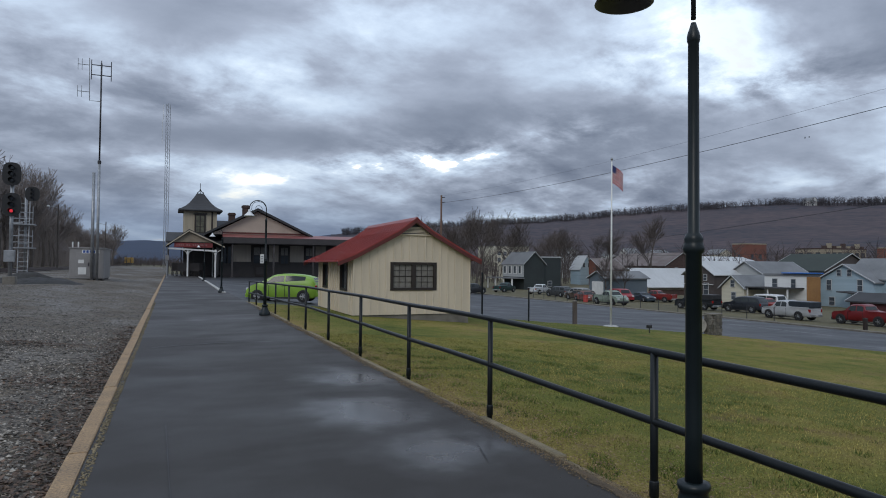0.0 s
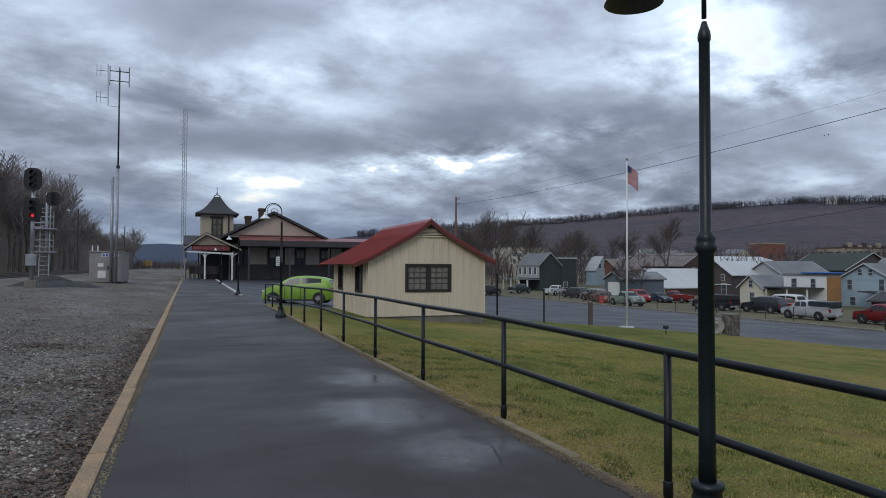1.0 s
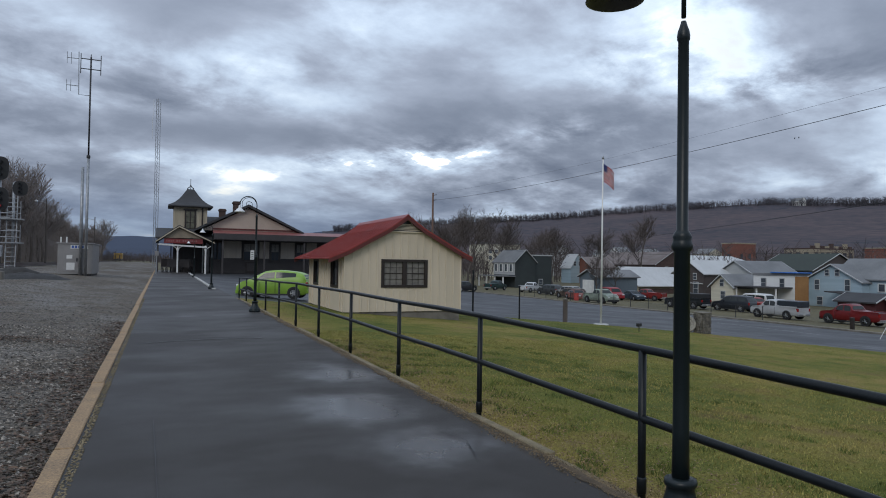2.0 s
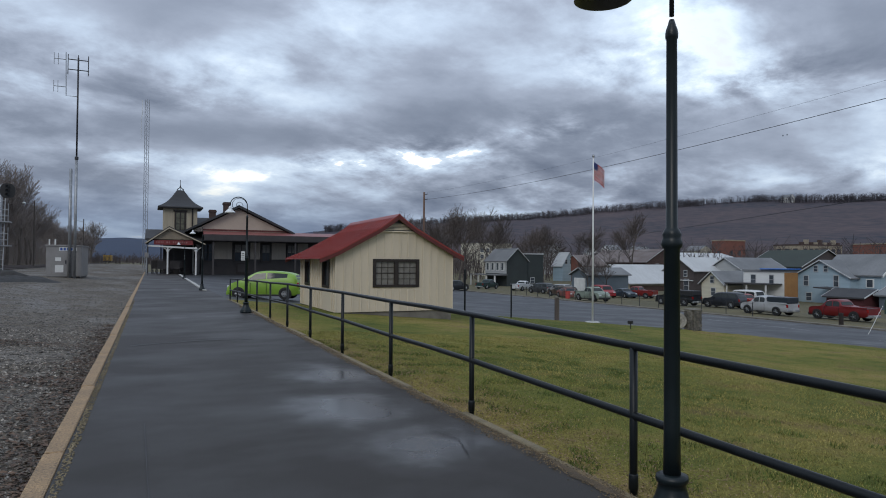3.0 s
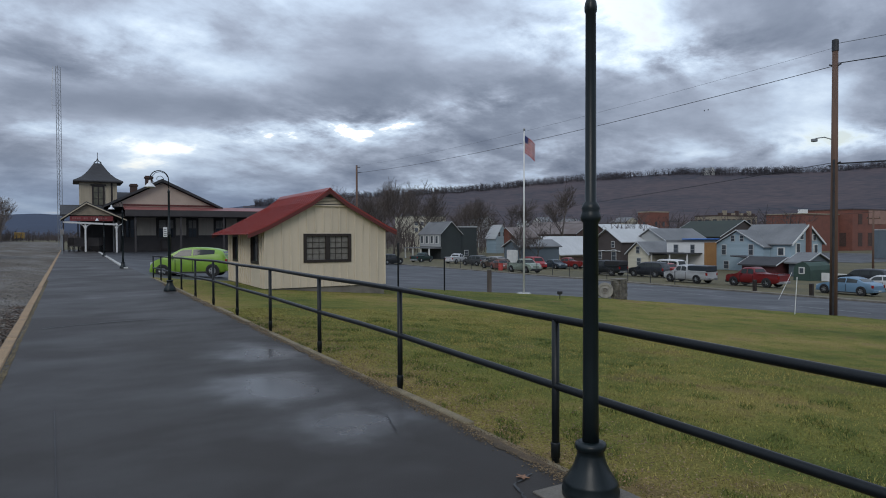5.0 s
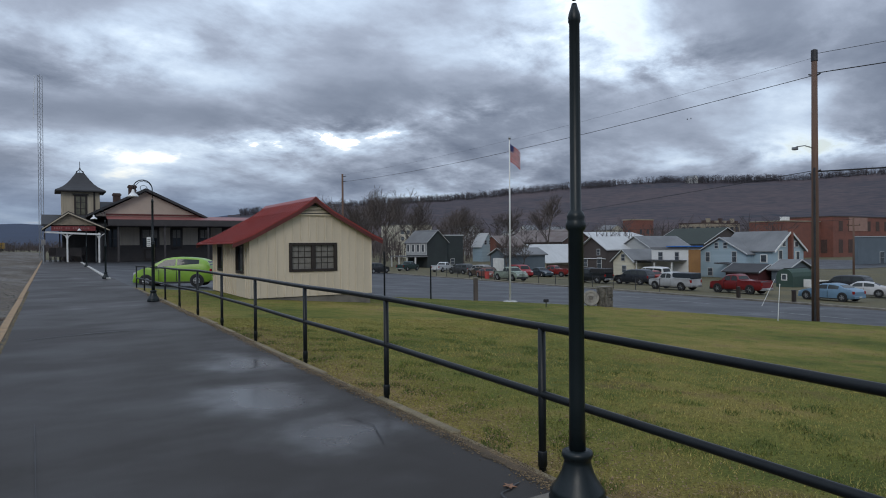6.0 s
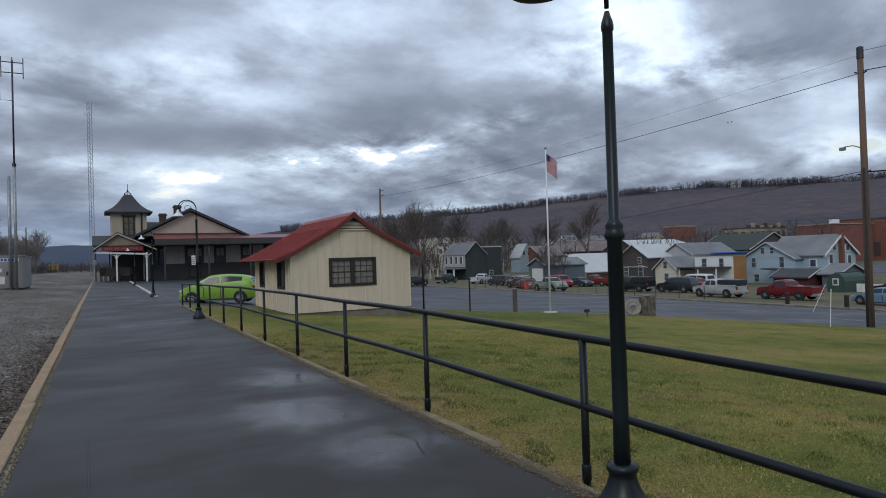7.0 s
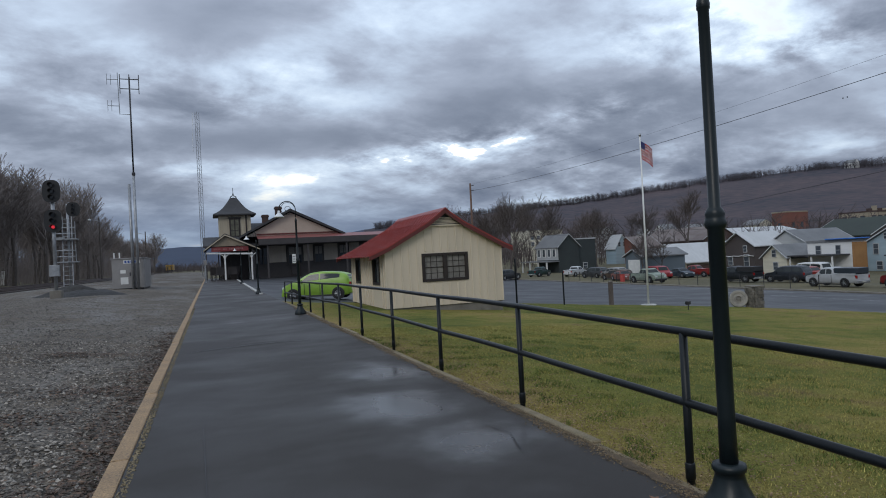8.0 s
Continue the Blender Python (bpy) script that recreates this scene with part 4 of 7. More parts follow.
def vehicle(name, label, category, shape, length, width, height, colour, m, wheel=0.33, cover=None, group="", rust=0.0):
    root = thing(name, label, category, m, group)
    mat = material(name + " paint", colour, tint(colour, 0.72 if not rust else 0.4), 1.2, 0.32 if not rust else 0.6, 0.02, 60, gloss_vary=0.08)
    rows = SHAPES[shape]

    def section(f):
        # eased a little across each station, so that the outline has no hard kinks
        at = [r[0] for r in rows]
        spread = [min(1.0, max(0.0, f + d)) for d in (-0.02, -0.008, 0.008, 0.02)]
        return [sum(float(np.interp(g, at, [r[k] for r in rows])) for g in spread) / 4 for k in range(1, 5)]

    def ring(f):
        lo, sh, top, rf = section(f)
        y, w = length * (0.5 - f), width / 2 * (0.88 + 0.12 * math.sin(math.pi * min(1, max(0, f * 1.02))) ** 0.35)
        z = height
        side = [(w * 0.90, lo * z), (w * 0.985, (lo + 0.06) * z), (w, (lo + (sh - lo) * 0.6) * z), (w * 0.975, sh * z), (w * (rf + 0.06), (sh + (top - sh) * 0.86) * z), (w * rf * 0.9, top * z)]
        return [Vector((x, y, q)) for x, q in side]
    b = bmesh.new()
    loops = []
    for f in sorted({r[0] for r in rows} | {p[0] + (q[0] - p[0]) * k / 3 for p, q in zip(rows, rows[1:]) for k in (1, 2)}):
        h = ring(f)
        loops.append([b.verts.new(p) for p in h] + [b.verts.new((-p.x, p.y, p.z)) for p in h[::-1]])
    k = len(loops[0])
    for p, q in zip(loops, loops[1:]):
        for j in range(k):
            b.faces.new((p[j], p[(j + 1) % k], q[(j + 1) % k], q[j]))
    b.faces.new(loops[0])
    b.faces.new(loops[-1][::-1])
    body = part("body", b, mat, root, smooth=True)
    body.data.set_sharp_from_angle(angle=radians(38))

    def glass(name, corners):
        b = bmesh.new()
        outer = [b.verts.new(p) for p in corners]
        b.faces.new(outer)
        r = bmesh.ops.extrude_face_region(b, geom=b.faces[:])
        nrm = (corners[1] - corners[0]).cross(corners[2] - corners[0]).normalized()
        mid = sum(corners, Vector()) / len(corners)
        if nrm.dot(mid - Vector((0, mid.y * 0.8, height * 0.5))) < 0:
            nrm = -nrm
        for e in r["geom"]:
            if isinstance(e, bmesh.types.BMVert):
                e.co += nrm * 0.012
        part(name, b, CAR_GLASS, body)

    def side_pane(f0, f1, sgn, lean0=0.0, lean1=0.0):
        b = bmesh.new()
        cols = []
        for k in range(7):
            lo_, hi_ = f0 + (f1 - f0) * k / 6, f0 + lean0 + (f1 + lean1 - f0 - lean0) * k / 6
            h, q = ring(lo_), ring(hi_)
            p0, p1 = h[3].lerp(h[4], 0.1), q[3].lerp(q[4], 0.9)
            cols.append([b.verts.new((sgn * (p.x + d), p.y, p.z)) for d in (0.012, -0.02) for p in (p0, p0.lerp(p1, 0.5), p1)])
        for p, q in zip(cols, cols[1:]):
            for i, j in ((0, 1), (1, 2), (2, 5), (5, 4), (4, 3), (3, 0)):
                b.faces.new((p[i], p[j], q[j], q[i]))
        b.faces.new([cols[0][i] for i in (0, 1, 2, 5, 4, 3)])
        b.faces.new([cols[-1][i] for i in (3, 4, 5, 2, 1, 0)])
        part("side_window", b, CAR_GLASS, body)

    def cross_pane(name, f0, f1):
        h0, h1 = ring(f0), ring(f1)
        glass(name, [Vector((s * h[5].x * k, h[5].y, h[5].z + 0.004)) for h, k, s in ((h0, 0.98, -1), (h0, 0.98, 1), (h1, 0.9, 1), (h1, 0.9, -1))])
    spans = {"hatch": ((.28, .54, .11), (.56, .84, .0)), "sedan": ((.33, .54, .07), (.56, .74, .0)), "suv": ((.30, .50, .05), (.52, .70, 0), (.73, .92, 0)), "van": ((.22, .40, .05), (.43, .66, 0), (.69, .94, 0)), "pickup": ((.285, .42, .04), (.44, .545, 0))}[shape]
    for f0, f1, lean in spans:
        for sgn in (-1, 1):
            side_pane(f0, f1, sgn, lean, 0)
    ws = {"hatch": (.215, .405), "sedan": (.285, .405), "suv": (.265, .35), "van": (.19, .27), "pickup": (.25, .312)}[shape]
    cross_pane("windscreen", *ws)
    bw = {"hatch": (.975, .94), "sedan": (.83, .735), "suv": (.98, .925), "van": (.987, .952), "pickup": (.573, .545)}[shape]
    cross_pane("rear_window", *bw)
    for fx in ((0.165 if shape != "pickup" else 0.17), (0.815 if shape not in ("pickup", "suv") else 0.79)):
        for sgn in (-1, 1):
            y = length * (0.5 - fx)
            x = sgn * (width / 2 - 0.09)
            b = bmesh.new()
            prof = [(0.0, -0.115), (wheel * 1.09, -0.115), (wheel * 1.09, 0.1), (0, 0.1)]
            lathe(b, prof[1:3], 20)
            for v in b.verts:
                v.co = Vector((x + sgn * v.co.z, y + v.co.x, wheel * 1.05 + v.co.y))
            # dark disc on the closed body, standing in for the shaded wheel well
            part("wheel_arch", b, BLACK_TRIM, body)
            b = lathe(bmesh.new(), [(wheel * 0.54, -0.09), (wheel * 0.93, -0.1), (wheel, -0.07), (wheel, 0.07), (wheel * 0.93, 0.115), (wheel * 0.6, 0.118)], 20)
            for v in b.verts:
                v.co = Vector((x + sgn * v.co.z, y + v.co.x, wheel + v.co.y))
            w = part("wheel", b, TYRE, root)
            b = lathe(bmesh.new(), [(wheel * 0.58, 0.118), (wheel * 0.52, 0.1), (0.05, 0.122), (0.0, 0.124)], 20)
            for q in range(5):
                a = 2 * math.pi * q / 5
                tube(b, [(0.05 * math.cos(a), 0.05 * math.sin(a), 0.12), (wheel * 0.54 * math.cos(a), wheel * 0.54 * math.sin(a), 0.118)], 0.026, 5)
            for v in b.verts:
                v.co = Vector((x + sgn * v.co.z, y + v.co.x, wheel + v.co.y))
            part("rim", b, ALLOY, w)
    h = ring(0.02)
    for sgn in (-1, 1):
        part("headlamp", boxed(sgn * h[2].x * 0.72 - 0.16, sgn * h[2].x * 0.72 + 0.16, length * 0.47, length * 0.502, height * 0.40, height * 0.50, 0.02), LAMP_CLEAR, body)
        e = ring(0.985)
        part("tail_lamp", boxed(sgn * e[2].x * 0.9 - 0.08, sgn * e[2].x * 0.9 + 0.08, -length * 0.503, -length * 0.47, height * 0.44, height * 0.60, 0.02), LAMP_RED, body)
        q = ring(ws[0] + 0.07)
        part("mirror", boxed(sgn * (q[3].x + 0.08) - 0.08, sgn * (q[3].x + 0.08) + 0.08, q[3].y - 0.05, q[3].y + 0.05, q[3].z - 0.02, q[3].z + 0.12, 0.02), mat, body)
    for sgn in (-1, 1):
        u = sgn * ring(0.5)[1].x
        part("sill", boxed(u - 0.03, u + 0.012, -length * 0.24, length * 0.26, height * 0.125, height * 0.185, 0.01), BLACK_TRIM, body)
        u = sgn * ring(0.5)[2].x
        for f in (0.33, 0.555) if shape != "pickup" else (0.29, 0.545):
            part("door_seam", boxed(u - 0.02, u + 0.004, length * (0.5 - f) - 0.008, length * (0.5 - f) + 0.008, height * 0.2, height * 0.60), BLACK_TRIM, body)
        part("door_handle", boxed(u - 0.02, u + 0.018, length * (0.5 - 0.52) - 0.07, length * (0.5 - 0.52) + 0.07, height * 0.555, height * 0.58, 0.006), mat, body)
    part("front_bumper", boxed(-width * 0.42, width * 0.42, length * 0.46, length * 0.515, height * 0.16, height * 0.30, 0.03), BLACK_TRIM if shape in ("pickup", "suv") else mat, body)
    part("rear_bumper", boxed(-width * 0.42, width * 0.42, -length * 0.515, -length * 0.46, height * 0.2, height * 0.33, 0.03), ALLOY if shape == "pickup" else mat, body)
    part("licence_plate", boxed(-0.16, 0.16, -length * 0.52, -length * 0.515, height * 0.24, height * 0.31), PLATE, body)
    if shape == "pickup":
        part("bed_floor", boxed(-width * 0.4, width * 0.4, -length * 0.47, -length * 0.09, height * 0.646, height * 0.655), BLACK_TRIM, body)
        for sgn in (-1, 1):
            part("bed_rail", boxed(sgn * width * 0.455 - 0.04, sgn * width * 0.455 + 0.04, -length * 0.49, -length * 0.085, height * 0.62, height * 0.69, 0.015), mat, body)
    if cover is not None:
        part("bed_cap", boxed(-width * 0.43, width * 0.43, -length * 0.495, -length * 0.08, height * 0.66, height * 0.97, 0.07), cover, body, "camper shell over the bed")
    return root


def along(x, y, turn=0.0):
    return pose(x, y, land(x, y) - 0.02, 0, 0, turn)


# the small green car by the shed, nose towards the platform
vehicle("green_hatchback", "bright lime green small hatchback parked beside the shed", "car", "hatch", 3.55, 1.58, 1.42, (0.24, 0.42, 0.05), pose(5.40, 33.5, land(5.4, 33.5) - 0.02, 0, 0, 66), 0.29)
vehicle("pickup_truck", "dark red pickup truck parked on the verge", "pickup truck", "pickup", 4.90, 1.77, 1.65, (0.17, 0.012, 0.014), along(51.0, 34.1), 0.38)
SHELL = material("dark blue-grey camper shell", (0.025, 0.035, 0.045), (0.016, 0.022, 0.03), 2, 0.35, 0.0)
vehicle("pickup_truck", "silver pickup truck with a dark camper shell", "pickup truck", "pickup", 4.72, 1.73, 1.65, (0.42, 0.43, 0.44), along(49.8, 40.0), 0.37, SHELL)
vehicle("sedan", "light blue sedan parked across the road", "car", "sedan", 4.09, 1.64, 1.29, (0.14, 0.24, 0.34), along(49.2, 25.6, -4), 0.32)
vehicle("sedan", "white sedan parked behind the blue sedan", "car", "sedan", 4.00, 1.64, 1.26, (0.5, 0.5, 0.5), along(57.5, 27.5, 20), 0.32)
vehicle("suv", "dark red sport utility vehicle in the lot", "car", "suv", 4.09, 1.68, 1.56, (0.16, 0.015, 0.02), along(57.0, 23.0, 10), 0.36)
vehicle("suv", "black sport utility vehicle in the lot", "car", "suv", 4.27, 1.73, 1.60, (0.018, 0.02, 0.024), along(62.0, 31.0, 0), 0.36)
vehicle("pickup_truck", "black pickup truck parked across the road", "pickup truck", "pickup", 4.81, 1.77, 1.69, (0.016, 0.02, 0.024), along(52.6, 53.6, 8), 0.38, BLACK_TRIM)
vehicle("suv", "dark sport utility vehicle parked across the road", "car", "suv", 4.27, 1.73, 1.65, (0.022, 0.026, 0.034), along(55.0, 49.5, 8), 0.37)
vehicle("pickup_truck", "faded red pickup truck behind dark vehicles", "pickup truck", "pickup", 4.45, 1.68, 1.47, (0.30, 0.03, 0.02), along(59.3, 51.0, 180), 0.35)
vehicle("van", "white van parked beside the white house", "van", "van", 4.45, 1.77, 1.78, (0.62, 0.62, 0.6), along(63.2, 54.0, 0), 0.34)
vehicle("pickup_truck", "weathered pale green pickup truck in a yard", "pickup truck", "pickup", 4.54, 1.73, 1.60, (0.30, 0.36, 0.30), along(45.6, 59.6, 180), 0.38, rust=0.5)
vehicle("van", "red van parked in a yard", "van", "van", 4.36, 1.73, 1.65, (0.28, 0.015, 0.018), along(56.5, 71.5, 172), 0.35)
vehicle("sedan", "dark blue sedan parked in a yard", "car", "sedan", 4.00, 1.64, 1.29, (0.03, 0.045, 0.06), along(59.8, 71.0, 175), 0.32)
vehicle("pickup_truck", "red pickup truck parked in a yard", "pickup truck", "pickup", 4.72, 1.73, 1.60, (0.20, 0.02, 0.018), along(61.8, 70.2, 20), 0.37)
vehicle("station_wagon", "rusty brown wagon parked in a yard", "car", "suv", 4.27, 1.68, 1.33, (0.10, 0.07, 0.05), along(50.5, 72.3, 12), 0.34, rust=0.6)
vehicle("sedan", "rust red sedan parked in a yard", "car", "sedan", 4.18, 1.64, 1.25, (0.22, 0.08, 0.06), along(48.6, 68.3, 168), 0.33, rust=0.6)
vehicle("suv", "dark grey sport utility vehicle parked in a yard", "car", "suv", 4.18, 1.68, 1.56, (0.06, 0.065, 0.07), along(53.8, 82.5, 10), 0.36)
vehicle("suv", "silver sport utility vehicle parked in a yard", "car", "suv", 4.09, 1.68, 1.51, (0.3, 0.3, 0.3), along(54.0, 78.0, 6), 0.36)
vehicle("pickup_truck", "white pickup truck by the green house", "pickup truck", "pickup", 4.81, 1.77, 1.65, (0.55, 0.56, 0.57), along(57.0, 93.3, -62), 0.38)
vehicle("pickup_truck", "dark green pickup truck by the green house", "pickup truck", "pickup", 4.81, 1.77, 1.65, (0.02, 0.05, 0.05), along(53.4, 99.0, -62), 0.38)
vehicle("suv", "dark vehicle parked behind the shed", "car", "suv", 4.18, 1.68, 1.47, (0.03, 0.032, 0.036), along(38.6, 81.0, -70), 0.36)
vehicle("sedan", "dark sedan near the factory", "car", "sedan", 4.09, 1.64, 1.29, (0.04, 0.042, 0.045), along(152, 92, 30), 0.33)


# ---- the town across the road ----
# pane colour is raised to grey-blue to paint in the sky's reflection
TOWN_GLASS = material("house glass with pale sky painted in", (0.10, 0.115, 0.13), (0.035, 0.04, 0.05), 0.7, 0.15, 0.0, spec=0.5)
BRICK_RED = material("old red brick", (0.22, 0.085, 0.06), (0.13, 0.055, 0.042), 0.5, 0.85, 0.2, 3.0, grime=0.4)
BRICK_PALE = material("whitewashed brick", (0.33, 0.21, 0.17), (0.24, 0.14, 0.11), 0.5, 0.85, 0.2, 3.0)
SIDING_BLUE = material("pale blue clapboard", (0.34, 0.44, 0.50), (0.28, 0.365, 0.415), 0.3, 0.6, 0.1, 6, stretch=(0.3, 0.3, 6))
SIDING_WHITE = material("white clapboard", (0.74, 0.74, 0.72), (0.62, 0.62, 0.60), 0.4, 0.6, 0.1, 6, stretch=(0.3, 0.3, 6))
SIDING_GREY = material("grey clapboard", (0.42, 0.43, 0.43), (0.33, 0.34, 0.34), 0.4, 0.6, 0.1, 6, stretch=(0.3, 0.3, 6))
SIDING_DARK = material("dark green shingles", (0.035, 0.045, 0.045), (0.022, 0.028, 0.029), 0.5, 0.8, 0.2, 6)
SIDING_SLATE = material("blue-grey boards", (0.12, 0.15, 0.175), (0.09, 0.115, 0.135), 0.5, 0.7, 0.1, 6)
SIDING_BROWN = material("dark brown boards", (0.075, 0.06, 0.055), (0.05, 0.04, 0.037), 0.5, 0.7, 0.1, 6)
SIDING_CREAM = material("cream clapboard", (0.60, 0.56, 0.44), (0.48, 0.45, 0.36), 0.5, 0.7, 0.1, 6, stretch=(0.3, 0.3, 6))
BEIGE = material("beige block wall", (0.34, 0.29, 0.21), (0.26, 0.22, 0.16), 0.4, 0.8, 0.1, 4)
BARE_PLY = material("bare orange-brown plywood", (0.36, 0.19, 0.07), (0.26, 0.13, 0.05), 0.6, 0.8, 0.1, 4)
ROOF_GREY = material("grey asphalt shingles", (0.20, 0.205, 0.21), (0.12, 0.125, 0.13), 0.4, 0.85, 0.2, 5)
ROOF_WHITE = material("white metal roofing", (0.52, 0.53, 0.53), (0.36, 0.365, 0.36), 0.25, 0.6, 0.05, 5, stretch=(1, 0.25, 0.25), grime=0.4)
ROOF_GREEN = material("dark green shingles roof", (0.040, 0.052, 0.043), (0.024, 0.031, 0.027), 0.3, 0.85, 0.1, 4)
ROOF_RUST = material("rust streaked metal roof", (0.19, 0.165, 0.155), (0.10, 0.07, 0.062), 0.3, 0.7, 0.1, 3, stretch=(1, 1, 3))
TARP_BLUE = material("blue plastic tarpaulin", (0.03, 0.17, 0.55), (0.02, 0.11, 0.40), 1.5, 0.4, 0.2, 6)
RED_BARN = material("dark red boards", (0.085, 0.02, 0.022), (0.05, 0.013, 0.014), 0.6, 0.8, 0.1, 6)


HOUSE_TRIM = material("weathered white house trim", (0.52, 0.53, 0.53), (0.38, 0.39, 0.39), 1, 0.6, 0.05)


def house(name, label, category, x0, x1, y0, y1, eave, apex, ridge, wall, roof, openings=(), trim=None, hang=0.35, base=None, pane=None):
    """A house whose faces look along the platform: ridge "x", "y" or "flat". openings: face "x" or "y", place along it, height above ground, width, height."""
    trim, pane = trim or HOUSE_TRIM, pane or TOWN_GLASS
    base = land((x0 + x1) / 2, (y0 + y1) / 2) - 0.3 if base is None else base
    root = thing(name, label, category)
    if ridge == "flat":
        part("wall", boxed(x0, x1, y0, y1, base, eave), wall, root)
        part("parapet", boxed(x0 - 0.12, x1 + 0.12, y0 - 0.12, y1 + 0.12, eave, eave + (apex - eave if apex > eave else 0.3)), roof, root)
    else:
        lo, hi = (y0, y1) if ridge == "x" else (x0, x1)
        mid = (lo + hi) / 2
        a, b_ = (x0, x1) if ridge == "x" else (y0, y1)
        ax = "x" if ridge == "x" else "y"
        part("wall", prism(bmesh.new(), [(lo, base), (hi, base), (hi, eave), (mid, apex), (lo, eave)], a, b_, ax), wall, root)
        for e in (lo, hi):
            s_ = -1 if e == lo else 1
            k = (apex - eave) / (mid - lo)
            ze = eave - hang * k
            r = part("roof", prism(bmesh.new(), [(mid, apex + 0.18), (e + s_ * hang, ze + 0.18), (e + s_ * hang, ze + 0.02), (mid, apex + 0.02)], a - hang, b_ + hang, ax), roof, root)
            for end, o in ((a - hang, -0.06), (b_ + hang, 0.06)):
                part("barge_board", prism(bmesh.new(), [(mid, apex + 0.2), (e + s_ * hang, ze + 0.2), (e + s_ * hang, ze + 0.06), (mid, apex + 0.05)], min(end, end + o), max(end, end + o), ax), trim, r)
    for face, u, h, w, hh in openings:
        z = base + 0.3 + h
        if face == "x":
            f = part("window", boxed(x0 - 0.07, x0, u - w / 2 - 0.08, u + w / 2 + 0.08, z - 0.08, z + hh + 0.1), trim, root)
            part("pane", boxed(x0 - 0.09, x0 - 0.07, u - w / 2, u + w / 2, z, z + hh / 2 - 0.03), pane, f)
            part("pane", boxed(x0 - 0.09, x0 - 0.07, u - w / 2, u + w / 2, z + hh / 2 + 0.03, z + hh), pane, f)
        else:
            f = part("window", boxed(u - w / 2 - 0.08, u + w / 2 + 0.08, y0 - 0.07, y0, z - 0.08, z + hh + 0.1), trim, root)
            part("pane", boxed(u - w / 2, u + w / 2, y0 - 0.09, y0 - 0.07, z, z + hh / 2 - 0.03), pane, f)
            part("pane", boxed(u - w / 2, u + w / 2, y0 - 0.09, y0 - 0.07, z + hh / 2 + 0.03, z + hh), pane, f)
    return root


# pale blue house: a wing with its gable to the road and a cross wing
blue = house("blue_house", "large pale blue clapboard house with grey roof", "house", 81.2, 88.5, 53.4, 61.2, 0.0, 2.15, "x", SIDING_BLUE, ROOF_GREY,
             [("x", 59.4, 2.2, 0.6, 1.3), ("x", 58.0, 4.1, 0.5, 0.75), ("x", 55.2, 2.2, 0.6, 1.4), ("x", 56.6, 4.1, 0.5, 0.75), ("x", 59.0, 0.2, 0.7, 1.0), ("x", 56.0, 0.1, 0.7, 1.2)])
part("cross_wing", prism(bmesh.new(), [(82.7, -3.6), (89.9, -3.6), (89.9, 0.45), (86.3, 2.95), (82.7, 0.45)], 50.5, 58), SIDING_BLUE, blue)
for s_, e in ((-1, 82.4), (1, 90.2)):
    part("roof", prism(bmesh.new(), [(86.3, 3.1), (e, 0.38), (e, 0.22), (86.3, 2.94)], 50.1, 58.5), ROOF_GREY, blue)
    part("barge_board", prism(bmesh.new(), [(86.3, 3.12), (e, 0.4), (e, 0.1), (86.3, 2.82)], 50.03, 50.1), WHITE_PAINT, blue)
part("chimney", boxed(86.1, 86.55, 49.95, 50.5, -3.6, 3.35), BRICK_RED, blue, "red brick chimney stack")
for u, z, hh in ((84.2, -1.2, 1.6), (85.0, 1.0, 0.7), (88.3, -1.2, 1.4), (88.0, 0.9, 0.7)):
    w = part("window", boxed(u - 0.45, u + 0.45, 50.38, 50.5, z - 0.1, z + hh + 0.1), WHITE_PAINT, blue)
    part("pane", boxed(u - 0.33, u + 0.33, 50.35, 50.38, z, z + hh), TOWN_GLASS, w)
for y_ in (51.8,):
    w = part("window", boxed(82.6, 82.7, y_ - 0.5, y_ + 0.5, -1.2, -0.1), WHITE_PAINT, blue)
    part("pane", boxed(82.57, 82.6, y_ - 0.36, y_ + 0.36, -1.1, -0.2), TOWN_GLASS, w)
part("porch_roof", prism(bmesh.new(), [(50.0, -1.6), (56.5, -1.2), (56.5, -1.35), (50.0, -1.75)], 78.5, 82.7, "x"), ROOF_DARK, blue)

house("red_outbuilding", "low dark red shed with dark roof beside blue house", "shed", 72.5, 76.5, 46.2, 50.5, -2.05, -1.25, "y", RED_BARN, ROOF_DARK, hang=0.35)
house("grey_outbuilding", "small grey lean-to shed with grey roof", "shed", 74, 79, 43.5, 45.4, -1.7, -0.7, "y", SIDING_SLATE, ROOF_GREY, [("y", 75.5, 0.8, 0.5, 0.7)])
# barrel-roofed garden shed
gs = thing("garden_shed", "dark green barrel-roofed garden shed with small window", "shed")
arch = [(38.3, -3.3), (40.1, -3.3), (40.1, -2.1), (39.95, -1.65), (39.6, -1.35), (39.2, -1.25), (38.8, -1.35), (38.45, -1.65), (38.3, -2.1)]
part("body", prism(bmesh.new(), arch, 66.2, 70.0, "x"), material("green painted boards", (0.040, 0.075, 0.058), (0.026, 0.050, 0.040), 0.8, 0.7, 0.1, 8), gs)
w = part("window", boxed(66.13, 66.2, 38.9, 39.5, -2.5, -1.8), WHITE_PAINT, gs)
part("pane", boxed(66.1, 66.13, 39.0, 39.4, -2.4, -1.9), TOWN_GLASS, w)
part("ridge_vent", boxed(66.2, 70.0, 39.1, 39.3, -1.26, -1.2), BLACK_TRIM, gs)
wf = thing("white_fence", "low white board fence beside garden shed", "fence")
for k in range(9):
    part("board", boxed(67 + 0.05 * k, 67.04 + 0.05 * k, 33.4 + k * 0.5, 33.86 + k * 0.5, -3.2, -2.35, 0.01), WHITE_PAINT, wf)

